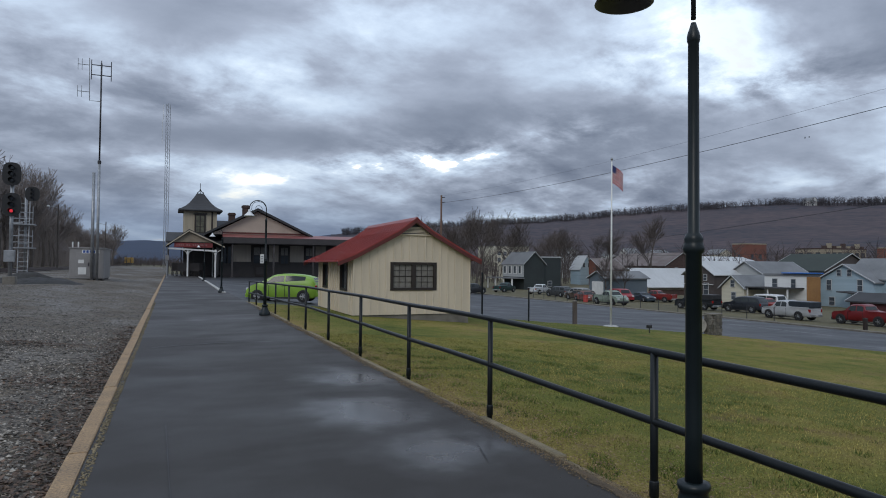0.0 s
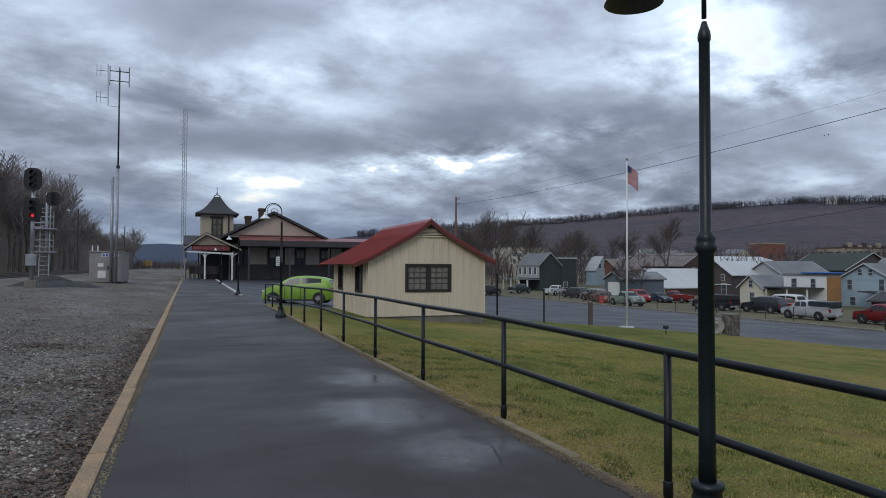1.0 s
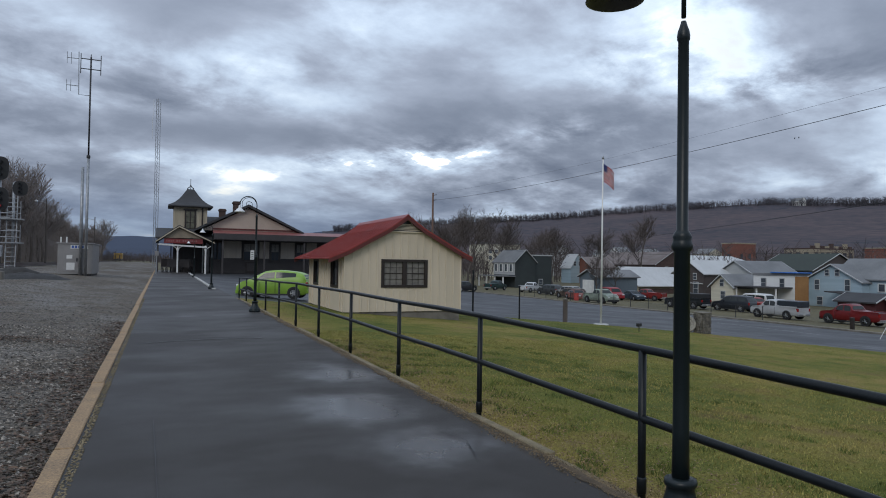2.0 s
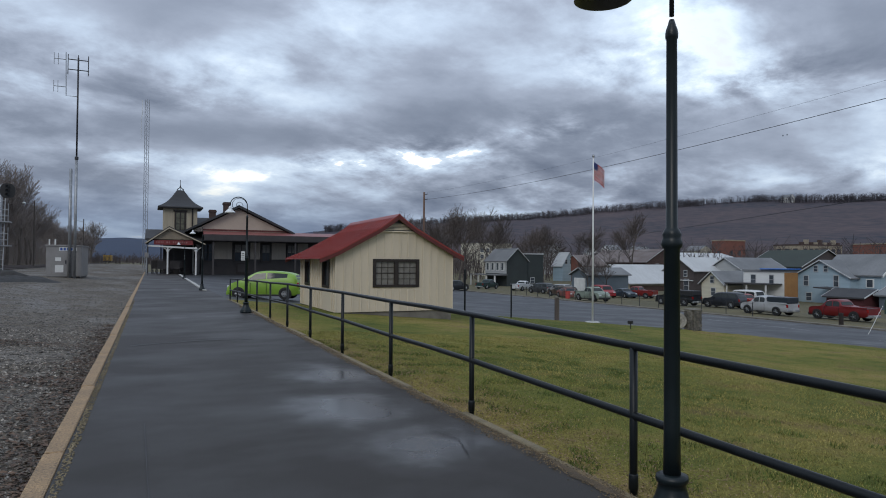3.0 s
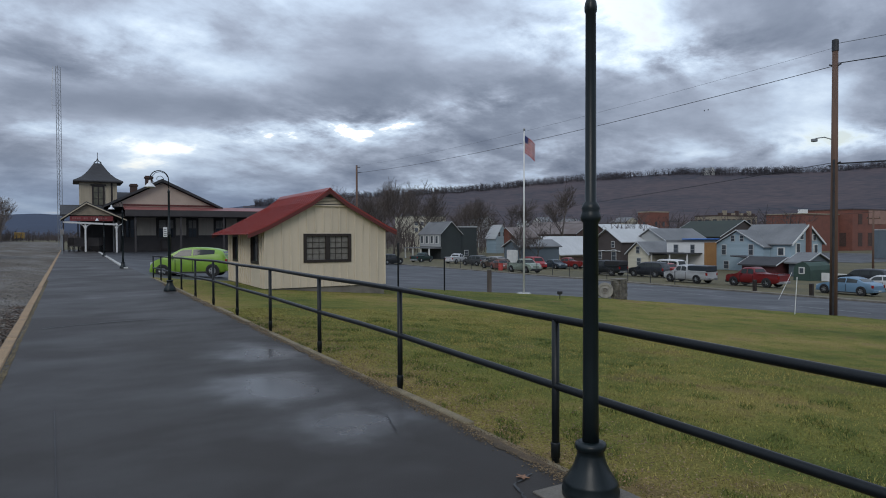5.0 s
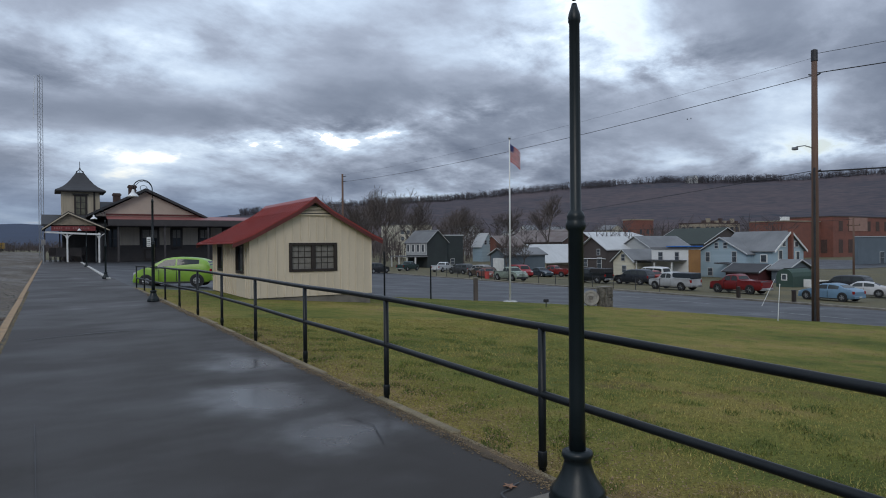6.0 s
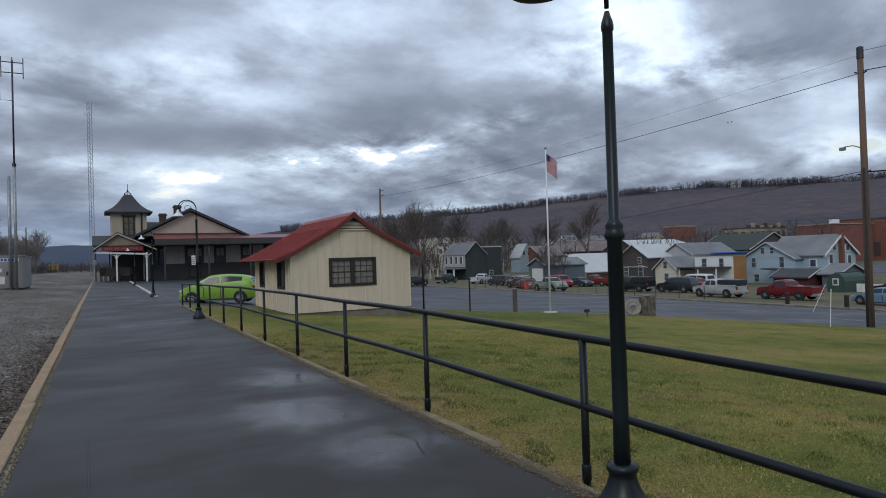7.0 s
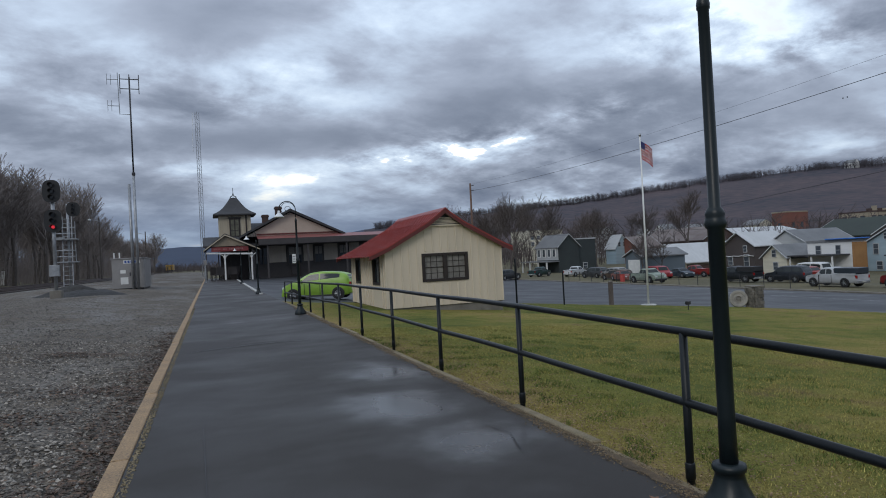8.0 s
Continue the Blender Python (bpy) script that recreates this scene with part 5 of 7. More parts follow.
wh = house("white_house", "white two-storey house with bare plywood side and blue tarpaulin", "house", 77.0, 79.4, 59.5, 66.0, 0.65, 0.95, "flat", SIDING_WHITE, ROOF_GREY, [("x", 61.4, 2.3, 0.6, 1.2), ("x", 64.3, 2.3, 0.7, 1.2)], SIDING_GREY)
part("bare_wall", boxed(77.0, 79.4, 59.3, 59.49, -3.6, 0.55), BARE_PLY, wh, "unpainted orange plywood wall")
part("tarpaulin", boxed(76.6, 79.8, 59.1, 63.0, 0.97, 1.11, 0.04), TARP_BLUE, wh, "crumpled blue tarpaulin on the roof")
part("porch_roof", prism(bmesh.new(), [(59.8, -0.9), (66.5, -0.9), (66.5, -1.05), (59.8, -1.05)], 73.8, 77.0, "x"), ROOF_DARK, wh)
for y_ in (60.0, 63.0, 66.3):
    part("porch_post", boxed(74.0, 74.15, y_ - 0.08, y_ + 0.08, -3.4, -1.05), WHITE_PAINT, wh)
house("cream_house", "small cream gabled house with grey roof", "house", 73.8, 80, 66.6, 70.6, -1.1, 0.5, "x", SIDING_CREAM, ROOF_GREY, [("x", 68.6, 2.3, 0.6, 0.9), ("x", 68.4, 0.5, 0.7, 1.0)])
house("weathered_house", "weathered white house with mossy grey roof", "house", 84, 94, 72, 79, 0.6, 2.6, "x", SIDING_GREY, ROOF_GREY, [("x", 74, 2.5, 0.7, 1.0)])
bw = house("brown_house", "dark brown and white house with white roof", "house", 78.5, 86, 76.6, 83.0, 0.6, 2.6, "x", SIDING_BROWN, ROOF_WHITE, [("x", 78.2, 0.6, 0.9, 1.9), ("x", 81.5, 1.0, 0.9, 1.2), ("x", 78.4, 3.0, 0.6, 0.9)])
part("light_string", tubed([(78.3, 76.6 + 0.8 * k, -1.0 + 0.06 * (k % 2)) for k in range(9)], 0.06, 5), WHITE_PAINT, bw, "string of white bulbs")
hall = house("white_roof_hall", "long beige hall with wide white metal roof", "hall", 80.0, 101.3, 93.4, 103.8, -1.77, 1.35, "x", BEIGE, ROOF_WHITE, hang=0.6)
part("brick_base", boxed(80.0, 101.3, 93.28, 93.4, -3.7, -2.5), BRICK_DARK, hall)
gar = house("grey_garage", "small blue-grey garage with white roller door", "garage", 60.7, 68.4, 80.2, 84.5, -0.1, 0.85, "x", SIDING_SLATE, ROOF_GREY)
gd = part("garage_door", boxed(60.62, 60.7, 80.9, 83.7, -3.0, -0.6), WHITE_PAINT, gar, "white panelled roller door")
for k in range(4):
    part("door_panel", boxed(60.59, 60.62, 81.0, 83.6, -2.95 + k * 0.58, -2.42 + k * 0.58), WHITE_PAINT, gd)
dh = house("green_house", "grey-fronted dark green house with porch", "house", 67.7, 72.6, 116.9, 126.2, 2.2, 4.6, "y", SIDING_DARK, ROOF_GREY, [], SIDING_GREY)
part("front_wall", boxed(67.55, 67.7, 117.0, 126.1, -0.6, 2.1), SIDING_GREY, dh, "pale grey boarded front")
for y_ in (118.3, 120.4, 122.6, 124.8):
    w = part("window", boxed(67.45, 67.55, y_ - 0.6, y_ + 0.6, 0.0, 1.8), WHITE_PAINT, dh)
    part("pane", boxed(67.4, 67.45, y_ - 0.4, y_ + 0.4, 0.15, 1.65), TOWN_GLASS, w)
part("porch_roof", prism(bmesh.new(), [(116.6, -0.75), (128.0, -0.75), (128.0, -0.95), (116.6, -0.95)], 64.6, 67.7, "x"), ROOF_GREY, dh)
for y_ in (116.9, 120.5, 124.2, 127.7):
    part("porch_post", boxed(64.7, 64.95, y_ - 0.13, y_ + 0.13, -3.4, -0.95), WHITE_PAINT, dh)
house("dark_annex", "flat-topped dark green annex with small white window", "house", 72.7, 77.0, 117.5, 124, 3.5, 3.75, "flat", SIDING_DARK, SIDING_GREY, [("y", 74.3, 0.7, 0.9, 1.1)])
house("gambrel_house", "distant pale blue house with steep roof", "house", 109, 113.4, 156.2, 161, 1.2, 4.8, "y", SIDING_BLUE, SIDING_GREY, [("y", 110.3, 5.0, 0.7, 1.2), ("y", 112, 5.0, 0.7, 1.2)])
house("brick_hall", "brick gabled hall with streaked grey metal roof", "hall", 127, 139.2, 141.5, 168, 2.2, 5.8, "y", BRICK_DARK, ROOF_RUST, [("y", 131, 4.0, 0.9, 1.2), ("y", 135, 4.0, 0.9, 1.2)])
house("rust_roof_house", "low house with rusty red roof", "house", 112, 120, 150, 160, 1.0, 4.0, "x", BRICK_RED, ROOF_RUST)
house("white_warehouse", "long low warehouse with white metal roof", "warehouse", 141, 175, 148.6, 170, 2.6, 5.3, "x", SIDING_GREY, ROOF_WHITE, hang=0.5)
house("pale_shop", "low pale building behind the houses", "shop", 150, 168, 128, 140, 2.2, 2.5, "flat", SIDING_WHITE, ROOF_GREY, [("x", 131, 2.5, 2, 1.5), ("x", 136, 2.5, 2, 1.5)])
house("brick_block", "tall plain red brick block with pale coping", "building", 187, 197, 168, 174, 10.2, 10.6, "flat", BRICK_RED, BEIGE, [("y", 190, 8.5, 1.0, 1.6), ("y", 194, 8.5, 1.0, 1.6), ("x", 171, 8.5, 1.0, 1.6)], BRICK_DARK)
gr = house("green_roof_house", "large house with dark green shingle roof", "house", 108, 122, 80, 92, 1.3, 4.4, "y", SIDING_BROWN, ROOF_GREEN)
bp = house("parapet_building", "long beige building with dark notched parapet", "building", 189, 209, 140, 150, 8.0, 8.4, "flat", BEIGE, BRICK_DARK, [("y", 191 + 2.7 * k, 9.0, 1.5, 1.4) for k in range(7)] + [("x", 142 + 3 * k, 9.0, 1.4, 1.4) for k in range(3)], BRICK_DARK)
for k in range(9):
    part("parapet_block", boxed(189.2 + 2.2 * k, 190.3 + 2.2 * k, 139.9, 141, 8.4, 9.1 + 0.8 * (k % 3 == 1)), BEIGE if k % 2 else BRICK_DARK, bp)
fa = house("brick_factory", "large old red brick factory with bricked-up openings", "factory", 216.5, 300, 112, 128, 9.5, 9.9, "flat", BRICK_RED, BRICK_DARK, [("y", 221 + 6.0 * k, 1.4, 2.4, 4.2) for k in range(13)] + [("y", 221 + 6.0 * k, 8.5, 2.2, 3.2) for k in range(13)] + [("x", 115 + 5 * k, 1.4, 2.0, 4.2) for k in range(3)], BRICK_DARK, pane=BRICK_DARK)
part("repaired_wall", boxed(226, 238, 111.9, 111.99, 5.0, 9.6), BRICK_PALE, fa, "paler repaired brick")
part("side_range", boxed(196, 216.4, 116, 128, -3.8, 8.0), BRICK_RED, fa)
part("coping", boxed(195.8, 216.4, 115.8, 128, 8.0, 8.3), BEIGE, fa)
part("roof_vent", boxed(200, 202.2, 118, 120, 8.3, 9.6, 0.1), WHITE_PAINT, fa)
house("dark_store", "dark metal-clad store with white door", "building", 150.7, 176, 72.7, 73.6, 2.5, 2.7, "flat", SIDING_SLATE, SIDING_GREY, [("y", 161, 0.0, 1.8, 2.6)])
strip("factory_lot", ROADWAY, lambda x, y: True, 122, 186, 62, 118, 8, 0.0, "damp asphalt lot before the factory", "parking lot")
house("low_brick_store", "low red brick store beside the factory", "building", 160, 186, 118, 128, -0.2, 0.1, "flat", BRICK_RED, BRICK_DARK)

mill = house("mill_building", "distant cream mill building behind bare trees", "building", 117, 133, 226, 240, 9.6, 10.2, "flat", SIDING_CREAM, ROOF_GREY, [("y", 119.5 + 2.6 * k, 9.5, 1.3, 1.4) for k in range(5)] + [("y", 119.5 + 2.6 * k, 7.0, 1.3, 1.4) for k in range(5)])
# small houses along the foot of the hill
for az, d, wide, shade, label in ((38.9, 330, 7, SIDING_WHITE, "tiny white house at the foot of the hill"), (41.3, 360, 9, SIDING_GREY, "tiny grey house at the foot of the hill"), (37.2, 395, 6, SIDING_WHITE, "tiny white cottage on the lower slope"), (46.0, 345, 10, SIDING_CREAM, "tiny cream house at the foot of the hill"), (48.8, 370, 7, SIDING_WHITE, "tiny white house beside the brick block"), (33.5, 310, 8, SIDING_GREY, "tiny grey house behind bare woods")):
    hx, hy = d * math.sin(radians(az)), d * math.cos(radians(az))
    house("hill_house", label, "house", hx, hx + wide, hy, hy + wide, 8.5, 11.0, "x" if wide % 2 else "y", shade, ROOF_GREY, [("y", hx + wide * 0.3, 10.0, 1.0, 1.3), ("y", hx + wide * 0.7, 10.0, 1.0, 1.3), ("x", hy + wide * 0.5, 10.0, 1.0, 1.3)])
rx_, ry_ = 1270 * math.sin(radians(52.4)), 1270 * math.cos(radians(52.4))
house("ridge_house", "far white house on the wooded ridge", "house", rx_, rx_ + 12, ry_ - 9, ry_ + 9, 120, 125, "y", SIDING_WHITE, ROOF_GREY, [("x", ry_ - 4, 119.5, 2, 2.5), ("x", ry_ + 4, 119.5, 2, 2.5)], base=108)

# far road edge: pale gravel verge, kerb stones and a wire fence
verge = strip("verge", material("gravelly verge", (0.22, 0.19, 0.12), (0.11, 0.10, 0.06), 0.6, 0.9, 0.6, 20), lambda x, y: True, 40.3, 43.2, -40, 130, 0.7, -0.015, "gravelly grass verge beyond the road", "verge")
root = thing("road_kerb", "grey concrete kerb along the far side of road", "kerb", kind="structure")
for k in range(26):
    y = 14 + k * 3.0
    part("kerb_stone", boxed(40.2, 40.4, y, y + 2.97, land(40) - 0.25, land(40.3) + 0.09, 0.02), CONCRETE, root)
fence = thing("wire_fence", "rusty post and wire fence along the yard", "fence")
for k in range(15):
    y = 36.5 + k * 2.6
    part("post", tubed([(43.6, y, land(43.6) - 0.2), (43.6, y, land(43.6) + 1.1)], 0.035, 6), DARK_STEEL, fence)
for h in (0.5, 1.0):
    part("wire", tubed([(43.6, 36.5, land(43.6) + h), (43.6, 72.9, land(43.6) + h)], 0.012, 4), DARK_STEEL, fence)
LINE_WHITE = material("worn white road paint", (0.5, 0.5, 0.5), (0.2, 0.2, 0.2), 3, 0.7, 0.2, 30, grime=0.5)
for (xa_, ya_, xb_, yb_) in ((37.6, 33.5, 37.2, 38.0), (33.0, 24.0, 33.4, 31.5), (30.5, 15.0, 30.9, 19.0), (34.0, 6.0, 34.2, 12.0)):
    vs = [(xa_, ya_, land(xa_) + 0.0), (xa_ + 0.14, ya_, land(xa_ + 0.14) + 0.0), (xb_ + 0.14, yb_, land(xb_ + 0.14) + 0.0), (xb_, yb_, land(xb_) + 0.0)]
    sheet("road_line", LINE_WHITE, [(a, b, c - 0.012) for a, b, c in vs], [(0, 1, 2, 3)], "worn white painted road line", category="marking")

# yard clutter across the road
def drum(x, y, c, label):
    root = thing("barrel", label, "barrel", pose(x, y, land(x, y)))
    m = paint("barrel paint", c, 0.6)
    part("shell", lathe(bmesh.new(), [(0.29, 0), (0.29, 0.28), (0.305, 0.3), (0.29, 0.32), (0.29, 0.58), (0.305, 0.6), (0.29, 0.62), (0.29, 0.9), (0.27, 0.9)], 18), m, root)
    part("rim", lathe(bmesh.new(), [(0.3, 0.88), (0.31, 0.9), (0.3, 0.92)], 18), DARK_STEEL, root)


drum(45.6, 64.2, (0.45, 0.06, 0.05), "red plastic traffic barrel in the yard")


# ---- poles, flag and wires ----
def utility_pole(x, y, top, r, label, arms):
    root = thing("utility_pole", label, "utility pole")
    b = tubed([(x, y, land(x, y) - 0.5), (x, y, (top + land(x, y)) / 2), (x, y, top)], r, 14, r * 0.72)
    part("pole", b, POLE_WOOD, root, smooth=True)
    for z, w in arms:
        arm = part("crossarm", boxed(x - 0.06, x + 0.06, y - w, y + w, z - 0.05, z + 0.06, 0.008), POLE_WOOD, root)
        for s_ in (-0.9, 0.9):
            part("insulator", lathe(bmesh.new(), [(0.02, 0.06), (0.05, 0.08), (0.03, 0.12), (0.05, 0.15), (0.02, 0.19)], 8, (x, y + w * s_, z)), DARK_STEEL, arm)
    return root


big = utility_pole(27.1, 14.7, 9.4, 0.15, "tall weathered brown wooden utility pole on the lawn edge", [])
part("pole_cap", lathe(bmesh.new(), [(0.13, 0), (0.125, 0.45), (0.02, 0.5)], 12, (27.1, 14.7, 9.0)), DARK_STEEL, big)
for z, s_ in ((8.45, -1), (8.5, 1), (4.5, -1), (4.4, 1)):
    part("bracket", tubed([(27.1, 14.7, z - 0.1), (27.1, 14.7 + 0.24 * s_, z)], 0.03, 6), DARK_STEEL, big)
part("conduit", tubed([(26.92, 14.62, -1.7), (26.92, 14.62, 4.6)], 0.045, 8), DARK_STEEL, big)
arm = part("lamp_arm", tubed([(27.1, 14.7, 5.4), (26.9, 15.0, 5.55), (26.7, 15.25, 5.52)], 0.022, 6), GREY_STEEL, big)
part("lamp_head", boxed(26.58, 26.76, 15.18, 15.38, 5.38, 5.51, 0.03), GREY_STEEL, arm)
far_pole = utility_pole(29.7, 71.0, 10.0, 0.15, "distant dark wooden utility pole behind the shed", [])
for z in (9.1, 9.7):
    part("bracket", tubed([(29.7, 71.0, z), (30.0, 70.6, z + 0.05)], 0.04, 6), DARK_STEEL, far_pole)
utility_pole(88, 52.5 - 9.5, 4.6, 0.14, "distant wooden utility pole near the factory lot", [(3.6, 0.8)])
utility_pole(101, 43.5, 3.0, 0.13, "short wooden utility pole beside the field", [])


def wire(p, q, sag, label, r=0.012):
    p, q = Vector(p), Vector(q)
    pts = [p.lerp(q, k / 24) - Vector((0, 0, sag * 4 * (k / 24) * (1 - k / 24))) for k in range(25)]
    tagged(part("overhead_wire", tubed(pts, r, 5), CABLE), label, "cable")


wire((27.1, 14.65, 8.42), (29.7, 71.0, 9.1), 0.55, "black overhead cable between two utility poles", 0.014)
wire((27.1, 14.65, 9.15), (29.7, 71.0, 9.9), 0.5, "thin overhead wire between two utility poles", 0.005)
wire((27.1, 14.7, 8.5), (34, -40, 8.2), 0.6, "black overhead cable running along the road", 0.02)
wire((27.1, 14.7, 9.3), (34, -40, 9.2), 0.6, "thin overhead wire running along the road", 0.01)
wire((27.1, 14.7, 4.5), (66, 118, 4.5), 0.5, "overhead service cable crossing the road", 0.014)
wire((27.1, 14.7, 4.45), (33, -40, 4.2), 0.4, "telephone cable running along the road", 0.03)
wire((66, 118, 4.5), (88, 43, 4.4), 0.8, "thin overhead wire over the yards", 0.02)


def flag_pole(x, y):
    root = thing("flag_pole", "white metal flagpole with a striped flag", "flagpole", pose(x, y, land(x, y)))
    part("pole", tubed([(0, 0, 0), (0.03, 0.0, 7.65)], 0.05, 10, 0.028), WHITE_PAINT, root, smooth=True)
    part("finial", lathe(bmesh.new(), [(0.0, 7.63), (0.05, 7.67), (0.06, 7.72), (0.04, 7.78), (0.0, 7.8)], 10, (0.03, 0, 0)), GREY_STEEL, root)
    part("footing", lathe(bmesh.new(), [(0.34, -0.1), (0.34, 0.03), (0.3, 0.05), (0.06, 0.06)], 18), KERB_PALE, root)
    # cloth hangs in folds from the halyard
    cloth = None
    dirn = Vector((0.83, -0.55, 0))
    for k in range(13):
        b = bmesh.new()
        cols = []
        for i in range(9):
            u = i / 8
            fold = 0.07 * math.sin(u * 7.5) * (0.3 + u)
            x_, y_ = 0.04 + dirn.x * u * 0.5 + 0.55 * fold, dirn.y * u * 0.5 + 0.83 * fold
            drop = 0.42 * u ** 1.2
            z1 = 7.45 - 0.062 * k - drop
            cols.append((b.verts.new((x_, y_, z1)), b.verts.new((x_ + 0.02 * math.sin(k), y_, z1 - 0.062))))
        for p, q in zip(cols, cols[1:]):
            b.faces.new((p[0], q[0], q[1], p[1]))
        r = bmesh.ops.extrude_face_region(b, geom=b.faces[:])
        for e in r["geom"]:
            if isinstance(e, bmesh.types.BMVert):
                e.co += Vector((0.004, 0.006, 0))
        part("stripe", b, FLAG_RED if k % 2 == 0 else FLAG_WHITE, root)
    b = bmesh.new()
    cols = []
    for i in range(4):
        u = i / 8
        fold = 0.07 * math.sin(u * 7.5) * (0.3 + u)
        x_, y_, drop = 0.04 + dirn.x * u * 0.5 + 0.55 * fold, dirn.y * u * 0.5 + 0.83 * fold, 0.42 * u ** 1.2
        cols.append((b.verts.new((x_, y_, 7.45 - drop)), b.verts.new((x_, y_, 7.45 - 0.31 - drop))))
    for p, q in zip(cols, cols[1:]):
        b.faces.new((p[0], q[0], q[1], p[1]))
    r = bmesh.ops.extrude_face_region(b, geom=b.faces[:])
    for e in r["geom"]:
        if isinstance(e, bmesh.types.BMVert):
            e.co += Vector((0.004, 0.006, 0))
    for v in b.verts:
        v.co += Vector((-0.012, -0.018, 0))
    part("canton", b, FLAG_BLUE, root)


FLAG_RED = paint("red flag cloth", (0.42, 0.03, 0.04), 0.8)
FLAG_WHITE = paint("white flag cloth", (0.52, 0.5, 0.5), 0.8)
FLAG_BLUE = paint("blue flag cloth", (0.03, 0.04, 0.14), 0.8)
flag_pole(18.65, 24.3)


def slim_post(name, label, category, x, y, h, r, mat, sides=10):
    root = thing(name, label, category, pose(x, y, land(x, y)))
    part("shaft", tubed([(0, 0, -0.3), (0, 0, h)], r, sides), mat, root)
    part("cap", lathe(bmesh.new(), [(r * 1.25, h - 0.03), (r * 1.25, h), (r * 0.4, h + 0.03)], sides), mat, root)
    return root


slim_post("light_post", "slim black steel post at the lawn edge", "post", 13.6, 27.4, 2.1, 0.042, BLACK_PAINT)
slim_post("light_post", "short slim black steel post at the lawn edge", "post", 14.9, 25.3, 1.5, 0.034, BLACK_PAINT)
GREY_WOOD = material("silvered old timber", (0.13, 0.105, 0.09), (0.06, 0.048, 0.042), 5, 0.85, 0.4, 30, stretch=(1, 1, 0.15))
wp = thing("wooden_post", "squat weathered wooden post at the lawn edge", "post", pose(17.4, 25.35, land(17.4)))
part("shaft", boxed(-0.085, 0.085, -0.085, 0.085, -0.3, 1.02, 0.025), GREY_WOOD, wp)
part("cap", boxed(-0.095, 0.095, -0.095, 0.095, 1.02, 1.08, 0.025), CONCRETE, wp)
for x, y, tx, ty, h in ((24.75, 14.9, 0.18, 0.02, 1.45), (35.2, 22.2, 0.75, -0.35, 1.5)):
    sm = thing("marker_stake", "thin white leaning marker stake by the road", "stake", pose(x, y, land(x, y)))
    part("rod", tubed([(0, 0, -0.1), (tx, ty, h)], 0.015, 6), WHITE_PAINT, sm)
    part("tip", tubed([(tx * 0.97, ty * 0.97, h * 0.97), (tx, ty, h + 0.01)], 0.019, 6), WHITE_PAINT, sm)
for x, y in ((43.0, 28.9), (42.5, 24.5)):
    bl = thing("bollard", "short dark wooden bollard beside the road", "bollard", pose(x, y, land(x, y)))
    part("shaft", boxed(-0.11, 0.11, -0.11, 0.11, -0.2, 0.75, 0.03), BROWN_TRIM, bl)
    part("cap", boxed(-0.12, 0.12, -0.12, 0.12, 0.75, 0.79, 0.015), BROWN_TRIM, bl)

# stone gate pier with a millstone leaning on it
STONE_WALL = material("rough grey fieldstone", (0.17, 0.155, 0.13), (0.07, 0.065, 0.055), 5, 0.9, 0.6, 30, random_tone=0.35)
pier = thing("stone_pier", "squat fieldstone pier on the lawn edge", "stone pier", pose(22.5, 22.02, land(22.5)))
rng = random.Random(8)
part("core", boxed(-0.22, 0.22, -0.22, 0.22, -0.2, 0.86), STONE_WALL, pier)
for row in range(6):
    for k in range(5):
        for face in range(2):
            wd = 0.096 * rng.uniform(0.85, 1.1)
            c = (-0.42 + 0.21 * k + (0.06 if row % 2 else 0)) * 0.46
            b = boxed(-wd / 2, wd / 2, -0.06, 0.06, -0.07, 0.07, 0.02)
            for v in b.verts:
                v.co += Vector([rng.uniform(-1, 1) * 0.012 for _ in range(3)])
                v.co = Vector((c + v.co.x, -0.23 + v.co.y, 0.06 + row * 0.148 + v.co.z)) if face == 0 else Vector((-0.23 + v.co.y, c + v.co.x, 0.06 + row * 0.148 + v.co.z))
            part("stone", b, STONE_WALL, pier)
part("capstone", boxed(-0.29, 0.29, -0.29, 0.29, 0.9, 0.96, 0.03), CONCRETE, pier)
CONCRETE_PALE = material("pale lichened stone", (0.30, 0.28, 0.24), (0.16, 0.15, 0.13), 5, 0.9, 0.4, 30)
ms = thing("millstone", "pale round millstone leaning on the stone pier", "millstone", pose(21.93, 22.35, land(22.0) + 0.36, 78, 0, -42))
part("wheel", lathe(bmesh.new(), [(0.11, -0.09), (0.36, -0.09), (0.38, -0.06), (0.38, 0.06), (0.36, 0.09), (0.27, 0.09), (0.25, 0.06), (0.16, 0.06), (0.14, 0.09), (0.11, 0.09), (0.11, -0.09)], 28), CONCRETE_PALE, ms)
part("hub", lathe(bmesh.new(), [(0.10, -0.085), (0.10, 0.05), (0.03, 0.07)], 16), CONCRETE, ms)
fl = thing("flood_light", "small black ground floodlight aimed at the flagpole", "floodlight", pose(18.2, 21.2, land(18.2), 0, 0, 20))
part("stem", tubed([(0, 0, -0.1), (0, 0, 0.22)], 0.02, 8), BLACK_TRIM, fl)
part("housing", boxed(-0.11, 0.11, -0.07, 0.07, 0.2, 0.34, 0.025), BLACK_TRIM, fl)
part("lens", boxed(-0.09, 0.09, 0.07, 0.08, 0.22, 0.32), GLASS, fl)

